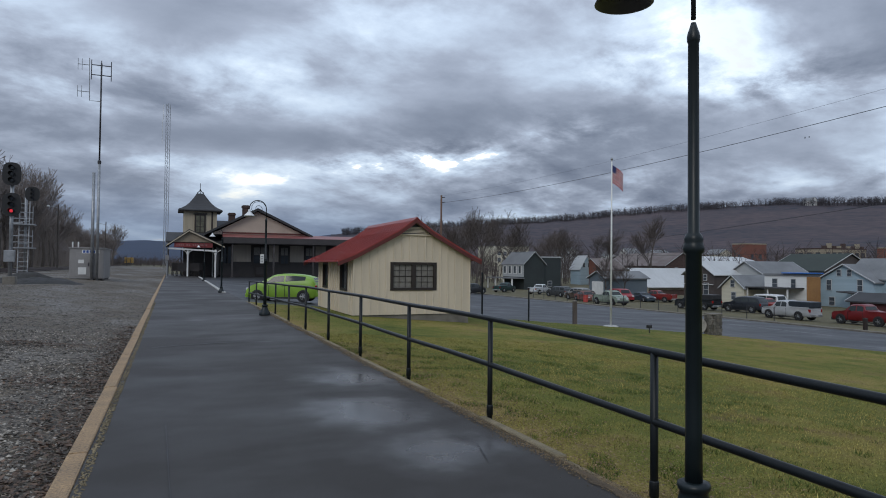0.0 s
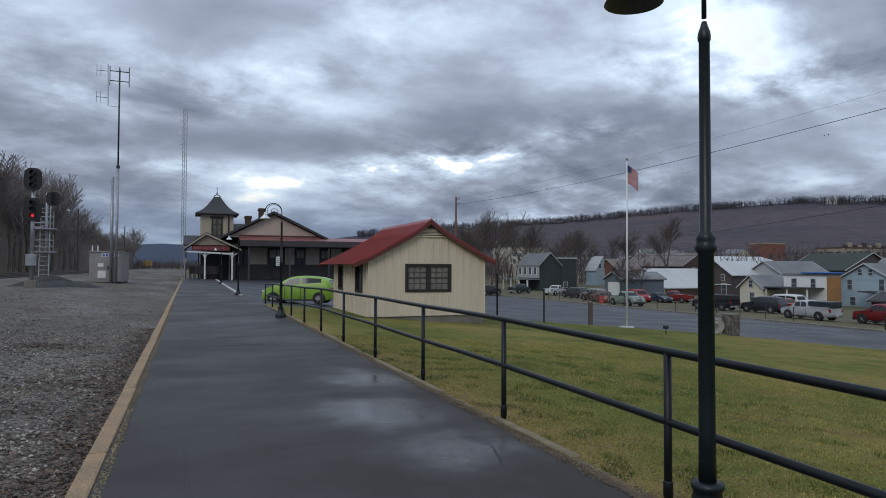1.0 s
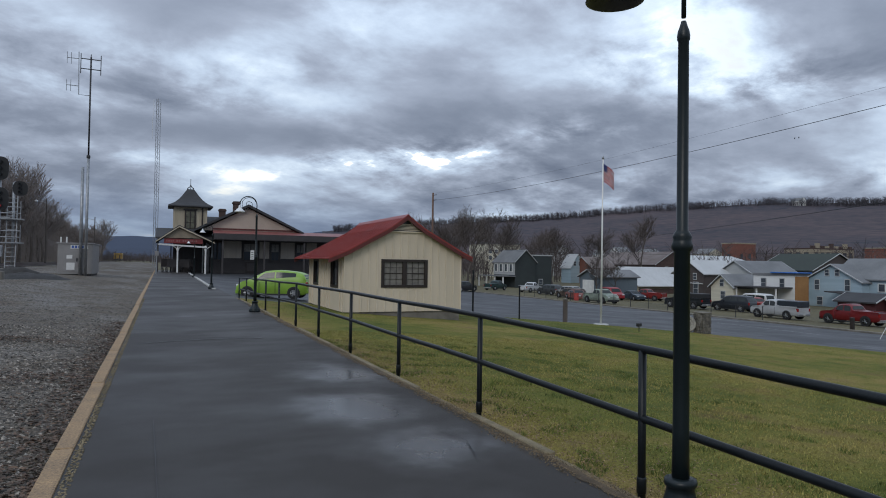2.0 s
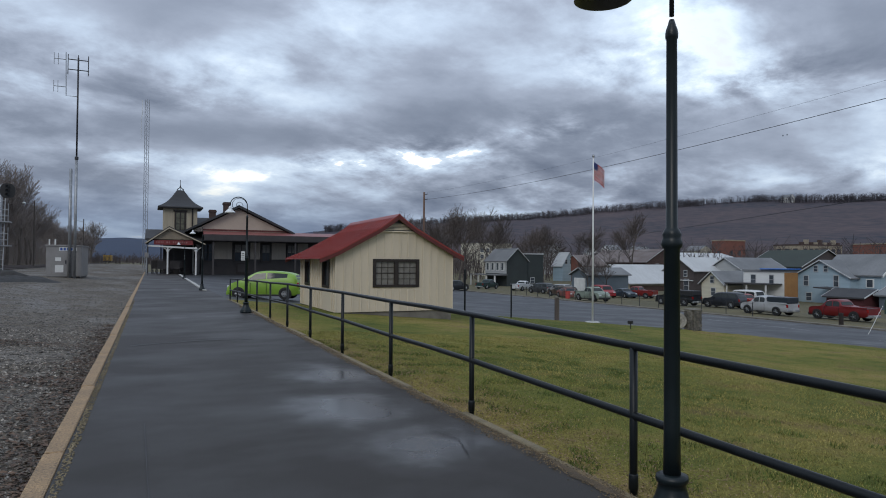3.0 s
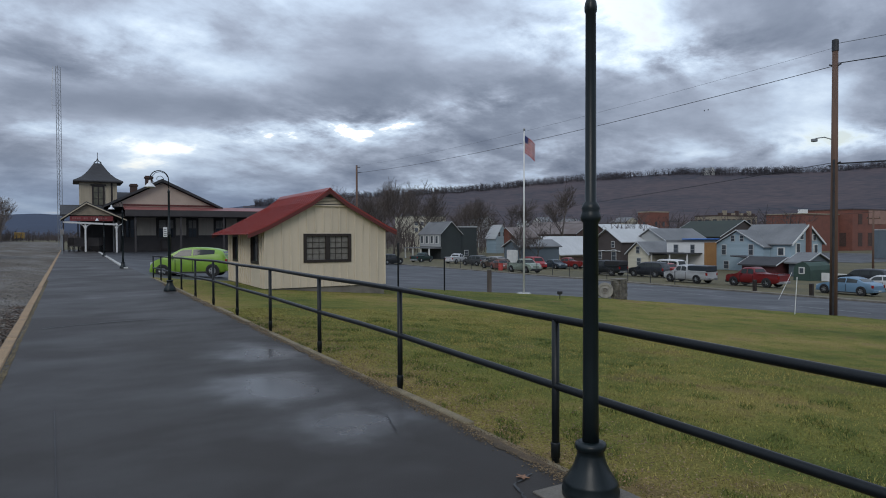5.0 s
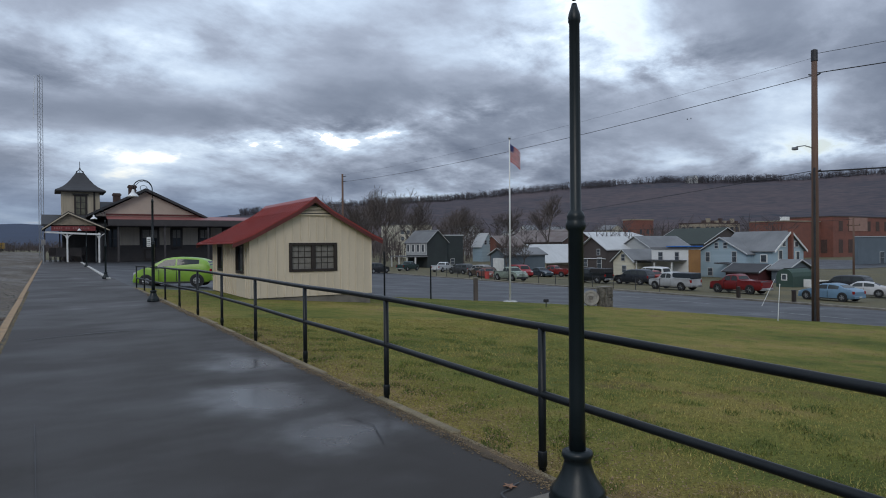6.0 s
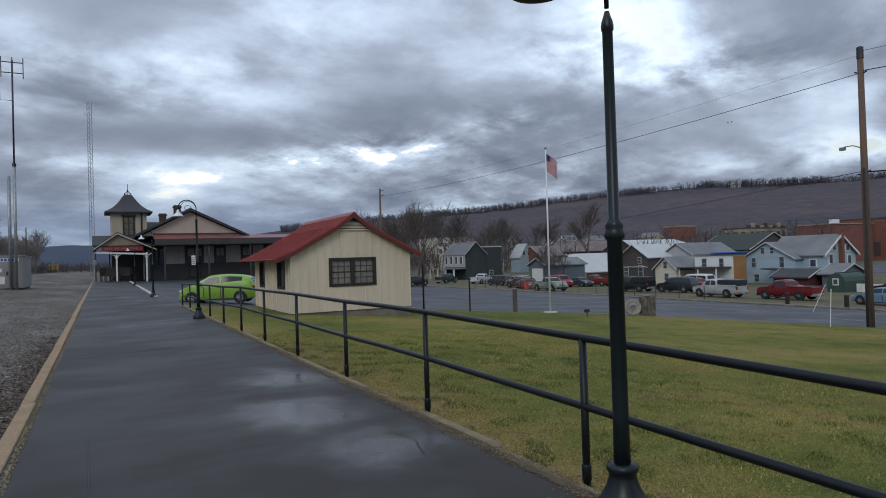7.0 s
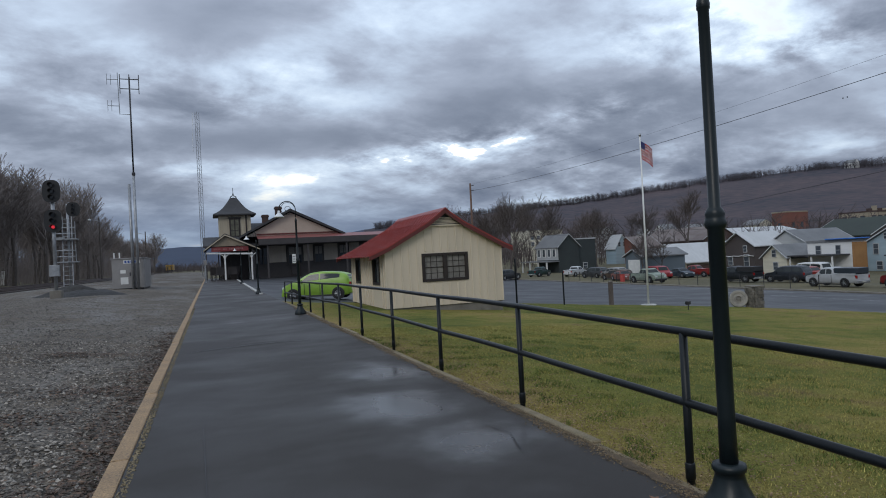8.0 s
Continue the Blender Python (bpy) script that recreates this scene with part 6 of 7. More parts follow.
# a small white notice on the second lamp
nt = thing("lamp_notice", "small white notice plate strapped to the lamp", "sign", pose(2.67, 20.26, 0))
part("plate", boxed(-0.17, -0.06, -0.075, -0.065, 1.58, 1.86, 0.004), WHITE_PAINT, nt)
for k in range(4):
    part("text_bar", boxed(-0.155, -0.08, -0.079, -0.0755, 1.62 + 0.055 * k, 1.635 + 0.055 * k), BLACK_TRIM, nt)
part("strap", tubed([(-0.07, -0.06, 1.72), (0.0, -0.05, 1.72)], 0.012, 6), BLACK_TRIM, nt)


# ---- beside the tracks ----
def mesh_of(name, verts, faces, mat, parent=None, label="", kind="", category="", smooth=False):
    me = bpy.data.meshes.new(name)
    me.from_pydata(verts, [], faces)
    me.materials.append(mat)
    if smooth:
        me.shade_smooth()
    ob = new(name, me)
    ob.parent = parent
    return tagged(ob, label, category, "", kind)


SIGNAL_BLACK = material("flat black signal paint", (0.012, 0.012, 0.013), (0.008, 0.008, 0.009), 6, 0.5, 0.05)
RED_LAMP = glow("lit red signal lamp", (1.0, 0.06, 0.09), 0.6)
BUNGALOW = material("weathered aluminium cabinet", (0.27, 0.26, 0.25), (0.19, 0.18, 0.175), 0.7, 0.5, 0.08, 10)
BLUE_INK = paint("blue lettering paint", (0.04, 0.10, 0.35), 0.5)
RAIL_STEEL = material("rusty rail steel", (0.12, 0.08, 0.065), (0.05, 0.035, 0.03), 3, 0.5, 0.2, 30, metal=0.5)
TIE_WOOD = material("creosoted tie", (0.05, 0.04, 0.035), (0.025, 0.02, 0.018), 4, 0.9, 0.4, 30, random_tone=0.3)


def signal_head(parent, x, y, z, w, h, lit=None):
    """An oblong backing plate with three hooded lamps."""
    pts = []
    for k in range(24):
        a = 2 * math.pi * k / 24
        pts.append((x + w / 2 * math.copysign(abs(math.cos(a)) ** 0.7, math.cos(a)), z + (h - w) / 2 * (1 if math.sin(a) > 0 else -1) * (abs(math.sin(a)) > 1e-6) + w / 2 * math.sin(a)))
    head = part("signal_head", prism(bmesh.new(), pts, y - 0.04, y), SIGNAL_BLACK, parent, "black oblong signal head")
    for k in range(3):
        zz = z + (1 - k) * h * 0.27
        b = bmesh.new()
        n = 12
        ring = [(x + 0.125 * math.cos(2 * math.pi * j / n), zz + 0.125 * math.sin(2 * math.pi * j / n)) for j in range(n)]
        A = [b.verts.new((u, y - 0.04, v)) for u, v in ring]
        B = [b.verts.new((u, y - (0.34 if v > zz - 0.05 else 0.1), v)) for u, v in ring]
        for j in range(n):
            b.faces.new((A[j], A[(j + 1) % n], B[(j + 1) % n], B[j]))
        part("hood", b, SIGNAL_BLACK, head)
        part("lens", prism(bmesh.new(), [(x + 0.085 * math.cos(2 * math.pi * j / 14), zz + 0.085 * math.sin(2 * math.pi * j / 14)) for j in range(14)], y - 0.055, y - 0.041), RED_LAMP if lit == k else GLASS, head)
    part("back_box", boxed(x - w * 0.28, x + w * 0.28, y, y + 0.25, z - h * 0.42, z + h * 0.42, 0.03), SIGNAL_BLACK, head)


def signal_mast():
    root = thing("railway_signal", "railway signal mast with two black heads, one lit red", "railway signal")
    x, y, g0 = -7.62, 39.3, 0.36
    part("mast", tubed([(x, y, g0), (x, y, 6.6)], 0.09, 12), GREY_STEEL, root, smooth=True)
    part("base", boxed(x - 0.28, x + 0.28, y - 0.28, y + 0.28, g0 - 0.2, g0 + 0.45, 0.04), CONCRETE, root)
    part("relay_box", boxed(x - 0.24, x + 0.24, y - 0.34, y - 0.1, 1.55, 2.15, 0.02), GREY_STEEL, root)
    signal_head(root, x + 0.0, y - 0.15, 6.08, 0.84, 1.2)
    signal_head(root, x + 0.02, y - 0.15, 4.5, 0.84, 1.2, 2)
    part("junction_box", boxed(x - 0.1, x + 0.5, y - 0.05, y + 0.05, 3.5, 3.62), GREY_STEEL, root)


signal_mast()


def ladder_mast():
    root = thing("railway_signal", "grey steel signal mast with ladder and work platforms", "railway signal")
    x, y, g0 = -12.2, 68.0, 0.42
    part("mast", tubed([(x + 0.1, y, g0), (x + 0.1, y, 8.2)], 0.11, 12), GREY_STEEL, root, smooth=True)
    for s_ in (-1, 1):
        part("stringer", tubed([(x + 0.1 + s_ * 0.38, y - 0.9, g0), (x + 0.1 + s_ * 0.38, y - 0.35, 7.0)], 0.05, 6), GREY_STEEL, root)
    for k in range(16):
        z = g0 + 0.35 + 0.4 * k
        part("rung", tubed([(x - 0.28, y - 0.9 + 0.55 * (z / 7), z), (x + 0.48, y - 0.9 + 0.55 * (z / 7), z)], 0.03, 5), GREY_STEEL, root)
    for z in (2.75, 4.85):
        pl = part("work_platform", boxed(x - 0.9, x + 0.9, y - 1.0, y + 0.4, z, z + 0.1), GREY_STEEL, root)
        for h in (0.55, 1.1):
            part("guard_rail", tubed([(x - 0.85, y - 0.95, z + h), (x + 0.85, y - 0.95, z + h)], 0.04, 5), GREY_STEEL, pl)
        for dx in (-0.82, -0.2, 0.82):
            part("guard_post", tubed([(x + dx, y - 0.95, z), (x + dx, y - 0.95, z + 1.65)], 0.04, 5), GREY_STEEL, pl)
    signal_head(root, x + 0.75, y - 1.0, 7.6, 1.15, 1.3)
    part("head_arm", tubed([(x + 0.1, y, 7.3), (x + 0.75, y - 0.9, 7.3)], 0.05, 6), GREY_STEEL, root)


ladder_mast()


def bungalow():
    root = thing("relay_cabinet", "grey metal railway relay cabinet on gravel", "relay cabinet")
    x0, x1, y0, y1, z0, z1 = -6.5, -4.35, 51.4, 56.5, 0.3, 2.55
    part("body", boxed(x0, x1, y0, y1, z0 + 0.12, z1, 0.03), BUNGALOW, root)
    part("plinth", boxed(x0 + 0.1, x1 - 0.1, y0 + 0.1, y1 - 0.1, z0 - 0.2, z0 + 0.12), DARK_STEEL, root)
    part("roof_lip", boxed(x0 - 0.06, x1 + 0.06, y0 - 0.06, y1 + 0.06, z1 - 0.03, z1 + 0.06, 0.02), BUNGALOW, root)
    d = part("door", boxed(x0 + 0.35, x0 + 1.3, y0 - 0.03, y0, z0 + 0.3, z1 - 0.3, 0.01), BUNGALOW, root)
    part("door_handle", boxed(x0 + 1.15, x0 + 1.22, y0 - 0.07, y0 - 0.03, 1.3, 1.55), DARK_STEEL, d)
    for z in (0.72, 1.5):
        part("notice", boxed(x0 + 0.55, x0 + (1.05 if z < 1 else 0.9), y0 - 0.045, y0 - 0.031, z, z + (0.5 if z < 1 else 0.25)), WHITE_PAINT, root)
    nm = part("name_plate", boxed(x0 + 0.78, x0 + 1.85, y0 - 0.035, y0 - 0.001, 2.2, 2.44), WHITE_PAINT, root)
    for k in range(5):
        part("letter_bar", boxed(x0 + 0.84 + 0.2 * k, x0 + 0.98 + 0.2 * k, y0 - 0.045, y0 - 0.036, 2.23, 2.41), BLUE_INK, nm)
    for dx in (0.15, 0.5):
        part("roof_antenna", tubed([(x0 + dx, y0 + 0.3, z1), (x0 + dx, y0 + 0.3, z1 + 0.45)], 0.05, 6), WHITE_PAINT, root)


bungalow()


def antenna_mast():
    root = thing("antenna_mast", "tall thin steel mast with yagi antennas beside cabinet", "antenna mast")
    x, y = -4.75, 51.0
    part("mast", tubed([(x, y, 0.3), (x, y, 8.6)], 0.09, 10), GREY_STEEL, root, smooth=True)
    part("upper_mast", tubed([(x, y, 8.6), (x, y, 15.6)], 0.055, 8), DARK_STEEL, root, smooth=True)
    part("collar", lathe(bmesh.new(), [(0.1, 8.5), (0.12, 8.55), (0.12, 8.7), (0.06, 8.75)], 10, (x, y, 0)), DARK_STEEL, root)
    part("short_mast", tubed([(x - 0.35, y + 0.3, 0.3), (x - 0.35, y + 0.3, 7.9)], 0.1, 10), GREY_STEEL, root, smooth=True)
    for z in (15.45, 14.75):
        boom = part("boom", tubed([(x - 0.62, y, z), (x + 0.62, y, z)], 0.035, 5), DARK_STEEL, root)
        for dx in (-0.62, 0, 0.62):
            part("element", tubed([(x + dx, y, z - 0.35), (x + dx, y, z + 0.35)], 0.03, 5), DARK_STEEL, boom)
    part("side_arm", tubed([(x, y, 12.9), (x - 0.7, y, 12.9), (x - 0.75, y, 15.9)], 0.03, 5), GREY_STEEL, root)
    for z in (15.4, 13.5):
        boom = part("boom", tubed([(x - 0.75, y, z), (x - 1.45, y, z)], 0.025, 5), GREY_STEEL, root)
        for dx in (-1.2, -1.45):
            part("element", tubed([(x + dx, y, z - 0.4), (x + dx, y, z + 0.4)], 0.018, 5), GREY_STEEL, boom)


antenna_mast()


def lattice_tower():
    root = thing("lattice_tower", "very tall slim grey lattice radio tower", "radio tower", pose(-0.95, 131, -0.2))
    legs = [(0.42 * math.cos(a), 0.42 * math.sin(a)) for a in (0.5, 0.5 + 2.094, 0.5 + 4.189)]
    for u, v in legs:
        part("leg", tubed([(u, v, 0), (u, v, 31.6)], 0.045, 5), GREY_STEEL, root)
    b = bmesh.new()
    for k in range(36):
        z = 0.88 * k
        for j in range(3):
            p, q = legs[j], legs[(j + 1) % 3]
            tube(b, [(*p, z), (*q, z + 0.88)], 0.02, 3, cap=False)
    tagged(part("bracing", b, GREY_STEEL, root), kind="stuff")
    for z0, z1, dx in ((24, 28.5, -0.95), (28.5, 31.5, -0.8)):
        part("whip_antenna", tubed([(dx, 0, z0), (dx, 0, z1)], 0.035, 5), WHITE_PAINT, root)
        part("stand_off", tubed([(dx, 0, z0 + 0.8), (-0.3, 0, z0 + 0.8)], 0.025, 4), GREY_STEEL, root)


lattice_tower()
sp = thing("edge_post", "grey metal post with a box on the platform edge", "post", pose(-0.35, 73.5, 0))
part("shaft", tubed([(0, 0, -0.1), (0, 0, 2.3)], 0.07, 8), GREY_STEEL, sp)
part("box", boxed(-0.18, 0.18, -0.15, 0.15, 1.9, 2.4, 0.03), BUNGALOW, sp)
wb = thing("white_cabinet", "white trackside equipment cabinet on the grass", "cabinet", pose(-31, 118, 0.55))
part("body", boxed(-1.2, 1.2, -0.6, 0.6, 0, 2.2, 0.05), WHITE_PAINT, wb)
part("door", boxed(-0.9, 0.1, -0.63, -0.6, 0.2, 2.0), WHITE_PAINT, wb)

# the main track
track = thing("railway_track", "rusty railway track on ballast beside the woods", "railway track", kind="structure")
for xr in (-16.75, -15.3, -21.2, -19.75):
    b = bmesh.new()
    prism(b, [(xr - 0.07, 0.50), (xr + 0.07, 0.50), (xr + 0.02, 0.54), (xr + 0.04, 0.62), (xr + 0.035, 0.66), (xr - 0.035, 0.66), (xr - 0.04, 0.62), (xr - 0.02, 0.54)], 20, 330)
    part("rail", b, RAIL_STEEL, track)
tie = part("tie", boxed(-1.3, 1.3, -0.12, 0.12, -0.12, 0.04, 0.015), TIE_WOOD, track)
tie.matrix_basis = pose(-16.0, 40, 0.47)
for k in range(1, 140):
    share("tie", tie.data, track, pose(-16.0 + 0.02 * math.sin(k * 2.1), 40 + 0.6 * k, 0.47, 0, 0, 0.8 * math.sin(k * 1.7)))
for k in range(0, 140):
    share("tie", tie.data, track, pose(-20.5 + 0.02 * math.sin(k * 2.3), 40 + 0.6 * k, 0.47, 0, 0, 0.8 * math.sin(k * 1.3)))

# heap of dark cinders beside the signal
vs, fs = [], []
for i in range(25):
    for j in range(17):
        u, v = i / 12 - 1, j / 8 - 1
        h = max(0, 1 - u * u - v * v)
        x, y = -6.4 + 2.1 * u, 41.2 + 1.6 * v
        vs.append((x, y, land(x, y) - 0.04 + 0.34 * h * (1 + 0.5 * noise.noise((u * 4, v * 4, 1)))))
for i in range(24):
    for j in range(16):
        fs.append((i * 17 + j, (i + 1) * 17 + j, (i + 1) * 17 + j + 1, i * 17 + j + 1))
mesh_of("spoil_mound", vs, fs, material("dark cinders", (0.05, 0.048, 0.047), (0.02, 0.02, 0.02), 3, 0.9, 0.9, 30), None, "low heap of dark cinders on the gravel", "", "heap", True)
wg = thing("rail_wagon", "distant yellow maintenance wagon on the track", "wagon", pose(-16.0, 300, 0.6))
part("body", boxed(-1.5, 1.5, -5, 5, 0.9, 3.2, 0.1), paint("yellow wagon paint", (0.36, 0.22, 0.05), 0.6), wg)
part("frame", boxed(-1.3, 1.3, -5.3, 5.3, 0.5, 0.9), DARK_STEEL, wg)
for sx in (-0.72, 0.72):
    for sy in (-3.4, 3.4):
        part("wheel", tubed([(sx - 0.06, sy, 0.48), (sx + 0.06, sy, 0.48)], 0.45, 14), DARK_STEEL, wg)
for x, y, h in ((-18, 128, 11), (-12.5, 150, 9.5)):
    yl = thing("yard_light", "dark pole with a lit yard lamp beside tracks", "street lamp", pose(x, y, 0.5))
    part("pole", tubed([(0, 0, -0.3), (0, 0, h)], 0.13, 8, 0.09), BARK, yl)
    a_ = part("arm", tubed([(0, 0, h - 0.6), (-1.4, -0.4, h - 0.3)], 0.04, 5), GREY_STEEL, yl)
    part("lamp", lathe(bmesh.new(), [(0.1, 0.12), (0.3, 0.0), (0.28, -0.12), (0.0, -0.2)], 10, (-1.5, -0.45, h - 0.3)), WHITE_PAINT, a_)


# ---- bare winter trees ----
def branch_tree(seed, height, spread, levels=5):
    """Limbs of a leafless tree as (from, to, radius, radius): a trunk that forks again and again."""
    rng = random.Random(seed)
    trunk, limbs = [], []

    def grow(p, d, length, r, level):
        steps = 3 if level < 3 else 2
        for k in range(steps):
            d = (d + Vector((rng.uniform(-1, 1), rng.uniform(-1, 1), rng.uniform(-0.3, 0.7))) * 0.17).normalized()
            q = p + d * (length / steps)
            r1 = r * 0.84
            (trunk if level == 0 else limbs).append((p, q, r, r1))
            if level < levels and (k > 0 or level > 1):
                for _ in range(2 if level < 3 else 1):
                    a = rng.uniform(0, 2 * math.pi)
                    out = Vector((math.cos(a), math.sin(a), rng.uniform(0.1, 0.9))) * spread
                    grow(q, (d * 0.75 + out).normalized(), length * rng.uniform(0.5, 0.72), r1 * 0.55, level + 1)
            p, r = q, r1
        if level < levels:
            grow(p, d, length * 0.62, r * 0.8, level + 1)
    grow(Vector((0, 0, -0.3)), Vector((0, 0, 1)), height * 0.36, height * 0.016, 0)
    return trunk, limbs


def limb_mesh(limbs, sides, thin=0.012):
    vs, fs = [], []
    for p, q, r0, r1 in limbs:
        d = (q - p).normalized()
        s_ = d.orthogonal().normalized()
        o = d.cross(s_)
        k = len(vs)
        for c, r in ((p, max(r0, thin)), (q, max(r1, thin))):
            for j in range(sides):
                a = 2 * math.pi * j / sides
                vs.append(c + s_ * (r * math.cos(a)) + o * (r * math.sin(a)))
        for j in range(sides):
            fs.append((k + j, k + (j + 1) % sides, k + sides + (j + 1) % sides, k + sides + j))
    return vs, fs


WOOD_TWIG = material("grey-brown woodland twigs", (0.22, 0.19, 0.175), (0.13, 0.11, 0.10), 0.3, 0.9, 0.0)


def bare_tree(seed, height, label, group, spread=0.55, thin=0.014, levels=5, twig=None):
    root = thing("bare_tree", label, "tree", None, group)
    trunk, limbs = branch_tree(seed, height, spread, levels)
    mesh_of("trunk", *limb_mesh(trunk, 8, thin), BARK, root, smooth=True)
    mesh_of("crown", *limb_mesh(limbs, 3, thin), twig or WOOD_TWIG, root)
    return root


kinds = [bare_tree(11 + k, 17 + 1.5 * (k % 3), "tall bare grey-brown tree in the trackside woods", "trackside woods", 0.72 + 0.12 * (k % 2), 0.026, 5) for k in range(5)]
rng = random.Random(21)
for k, t_ in enumerate(kinds):
    t_.matrix_basis = pose(-27 - 2 * k, 78 + 9 * k, 0.5, 0, 0, 70 * k)
for k in range(85):
    y = 62 + 275 * (k / 85) ** 1.15 + rng.uniform(-2, 2)
    x = -27 - rng.random() ** 1.3 * 34 - (4 if y > 230 else 0)
    c = copy_thing(rng.choice(kinds), pose(x, y, 0.5, rng.uniform(-3, 3), rng.uniform(-3, 3), rng.uniform(0, 360)))
    c.scale = [rng.uniform(0.75, 1.12)] * 3
for x, y, k in ((-25.5, 104, 1.15), (-24.5, 118, 1.2), (-26, 131, 1.2), (-25, 146, 1.15), (-27, 92, 1.1), (-26, 165, 1.15), (-27, 182, 1.1), (-24, 125, 0.95)):
    c = copy_thing(rng.choice(kinds), pose(x, y, 0.5, 0, 0, rng.uniform(0, 360)))
    c.scale = [k] * 3
for k in range(16):   # the woods narrow in on the line farther off
    y = 235 + 12 * k
    c = copy_thing(rng.choice(kinds), pose(-y * math.tan(radians(rng.uniform(4.2, 6.6))), y, 0.3, 0, 0, rng.uniform(0, 360)))
    c.scale = [rng.uniform(0.55, 0.9)] * 3
town_kinds = [bare_tree(51 + k, 18.5 + 1.5 * k, "large bare tree rising behind the town houses", "town trees", 0.75, 0.022, 5, TWIG) for k in range(3)]
spots = [(60, 128), (66, 134), (76, 138), (84, 132), (92, 140), (56, 142), (70, 150), (98, 150), (48, 128), (104, 138), (52, 118), (88, 155), (62, 160), (112, 130), (80, 165)]
for k, (x, y) in enumerate(spots):
    m_ = pose(x, y, -3.2, 0, 0, 47 * k)
    if k < 3:
        town_kinds[k].matrix_basis = m_
    else:
        c = copy_thing(town_kinds[k % 3], m_)
        c.scale = [rng.uniform(0.7, 1.05)] * 3
small = bare_tree(77, 7.6, "small spreading bare tree in front of the hall", "yard trees", 1.15, 0.016, 4, TWIG)
small.matrix_basis = pose(61.5, 77.5, -3.1, 0, 0, 30)
copy_thing(small, pose(58.5, 77, -3.0, 0, 0, 140))
copy_thing(small, pose(33.5, 76.5, -2.2, 0, 0, 80)).scale = [1.35] * 3


def brush(name, label, count, place, seed, h0, h1, r, mat, twigs=5, reach=0.22):
    """A mass of thin stems and twigs, too many to count."""
    rng = random.Random(seed)
    limbs = []
    for _ in range(count):
        x, y, z = place(rng)
        h = rng.uniform(h0, h1)
        p = Vector((x, y, z))
        q = p + Vector((rng.uniform(-1, 1) * h * 0.12, rng.uniform(-1, 1) * h * 0.12, h))
        limbs.append((p, q, r, r * 0.4))
        for k in range(twigs):
            f = rng.uniform(0.3, 1.0)
            a = rng.uniform(0, 6.28)
            m_ = p.lerp(q, f)
            limbs.append((m_, m_ + Vector((math.cos(a) * h * reach, math.sin(a) * h * reach, h * rng.uniform(0.08, 0.3))), r * 0.5, r * 0.25))
    vs, fs = limb_mesh(limbs, 3, r * 0.25)
    return mesh_of(name, vs, fs, mat, None, label, "stuff", "woods")


brush("undergrowth", "dense leafless undergrowth below the trackside woods", 4600, lambda g: (-26 - g.random() ** 1.2 * 40, 55 + g.random() * 300, 0.4), 5, 2.0, 8.5, 0.045, WOOD_TWIG, 6)


def hill_point(g, lo, hi):
    az = g.uniform(14, 78)
    el = float(np.interp(az, HILL_AZ, HILL_EL))
    k = g.uniform(lo, hi)
    d = 420 + 880 * k
    top = 1300 * math.tan(radians(el)) + 1.5
    return math.sin(radians(az)) * d, math.cos(radians(az)) * d, -5 + (top + 5) * k ** 1.25 - 2


def ridge_point(g):
    while True:
        x, y, z = hill_point(g, 0.955, 1.0)
        if noise.noise((x * 0.018, y * 0.018, 4)) + g.uniform(-0.45, 0.45) > -0.28:
            return x, y, z


# twig colour carries the same bluish haze tint as the hillside
HILL_TWIG = material("hillside twigs, haze tinted", (0.068, 0.060, 0.068), (0.045, 0.042, 0.050), 0.008, 0.95, 0.0, 0.05, island=0.25)
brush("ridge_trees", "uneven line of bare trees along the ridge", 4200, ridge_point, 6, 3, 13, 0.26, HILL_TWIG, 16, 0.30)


VALLEY_TWIG = material("valley twigs", (0.088, 0.070, 0.066), (0.055, 0.045, 0.044), 0.02, 0.95, 0.0, 0.3, island=0.2)


def foot_point(g):
    az = radians(g.uniform(16, 60))
    d = g.uniform(190, 400)
    return math.sin(az) * d, math.cos(az) * d, -4


def end_point(g):
    az = radians(g.uniform(-9, 8))
    d = g.uniform(260, 620)
    return math.sin(az) * d, math.cos(az) * d, -0.5


brush("valley_scrub", "low brown leafless scrub at the valley's end", 1500, end_point, 9, 2, 5, 0.12, VALLEY_TWIG, 8)
brush("valley_woods", "band of bare woods at the foot of the hill", 2200, foot_point, 8, 5, 12, 0.13, VALLEY_TWIG, 9)


# ---- loose ground cover ----
def chips(name, label, mat, count, place, r0, r1, seed, flat=0.6):
    g = np.random.default_rng(seed)
    base = np.array([(1, 0, 0), (-1, 0, 0), (0, 1, 0), (0, -1, 0), (0, 0, 1), (0, 0, -1)], float)
    tri = np.array([(0, 2, 4), (2, 1, 4), (1, 3, 4), (3, 0, 4), (2, 0, 5), (1, 2, 5), (3, 1, 5), (0, 3, 5)])
    vs = np.empty((count, 6, 3))
    for i in range(count):
        x, y, z = place(g)
        r = g.uniform(r0, r1)
        v = base * (r * g.uniform(0.6, 1.3, (6, 1))) * np.array([1, g.uniform(0.6, 1), flat])
        a, b = g.uniform(0, 6.28), g.uniform(-0.7, 0.7)
        ca, sa, cb, sb = math.cos(a), math.sin(a), math.cos(b), math.sin(b)
        v = v @ np.array([(ca, -sa * cb, sa * sb), (sa, ca * cb, -ca * sb), (0, sb, cb)]).T
        vs[i] = v + (x, y, z + r * 0.15)
    fs = (tri[None] + 6 * np.arange(count)[:, None, None]).reshape(-1, 3)
    return mesh_of(name, vs.reshape(-1, 3).tolist(), fs.tolist(), mat, None, label, "stuff", "stones")


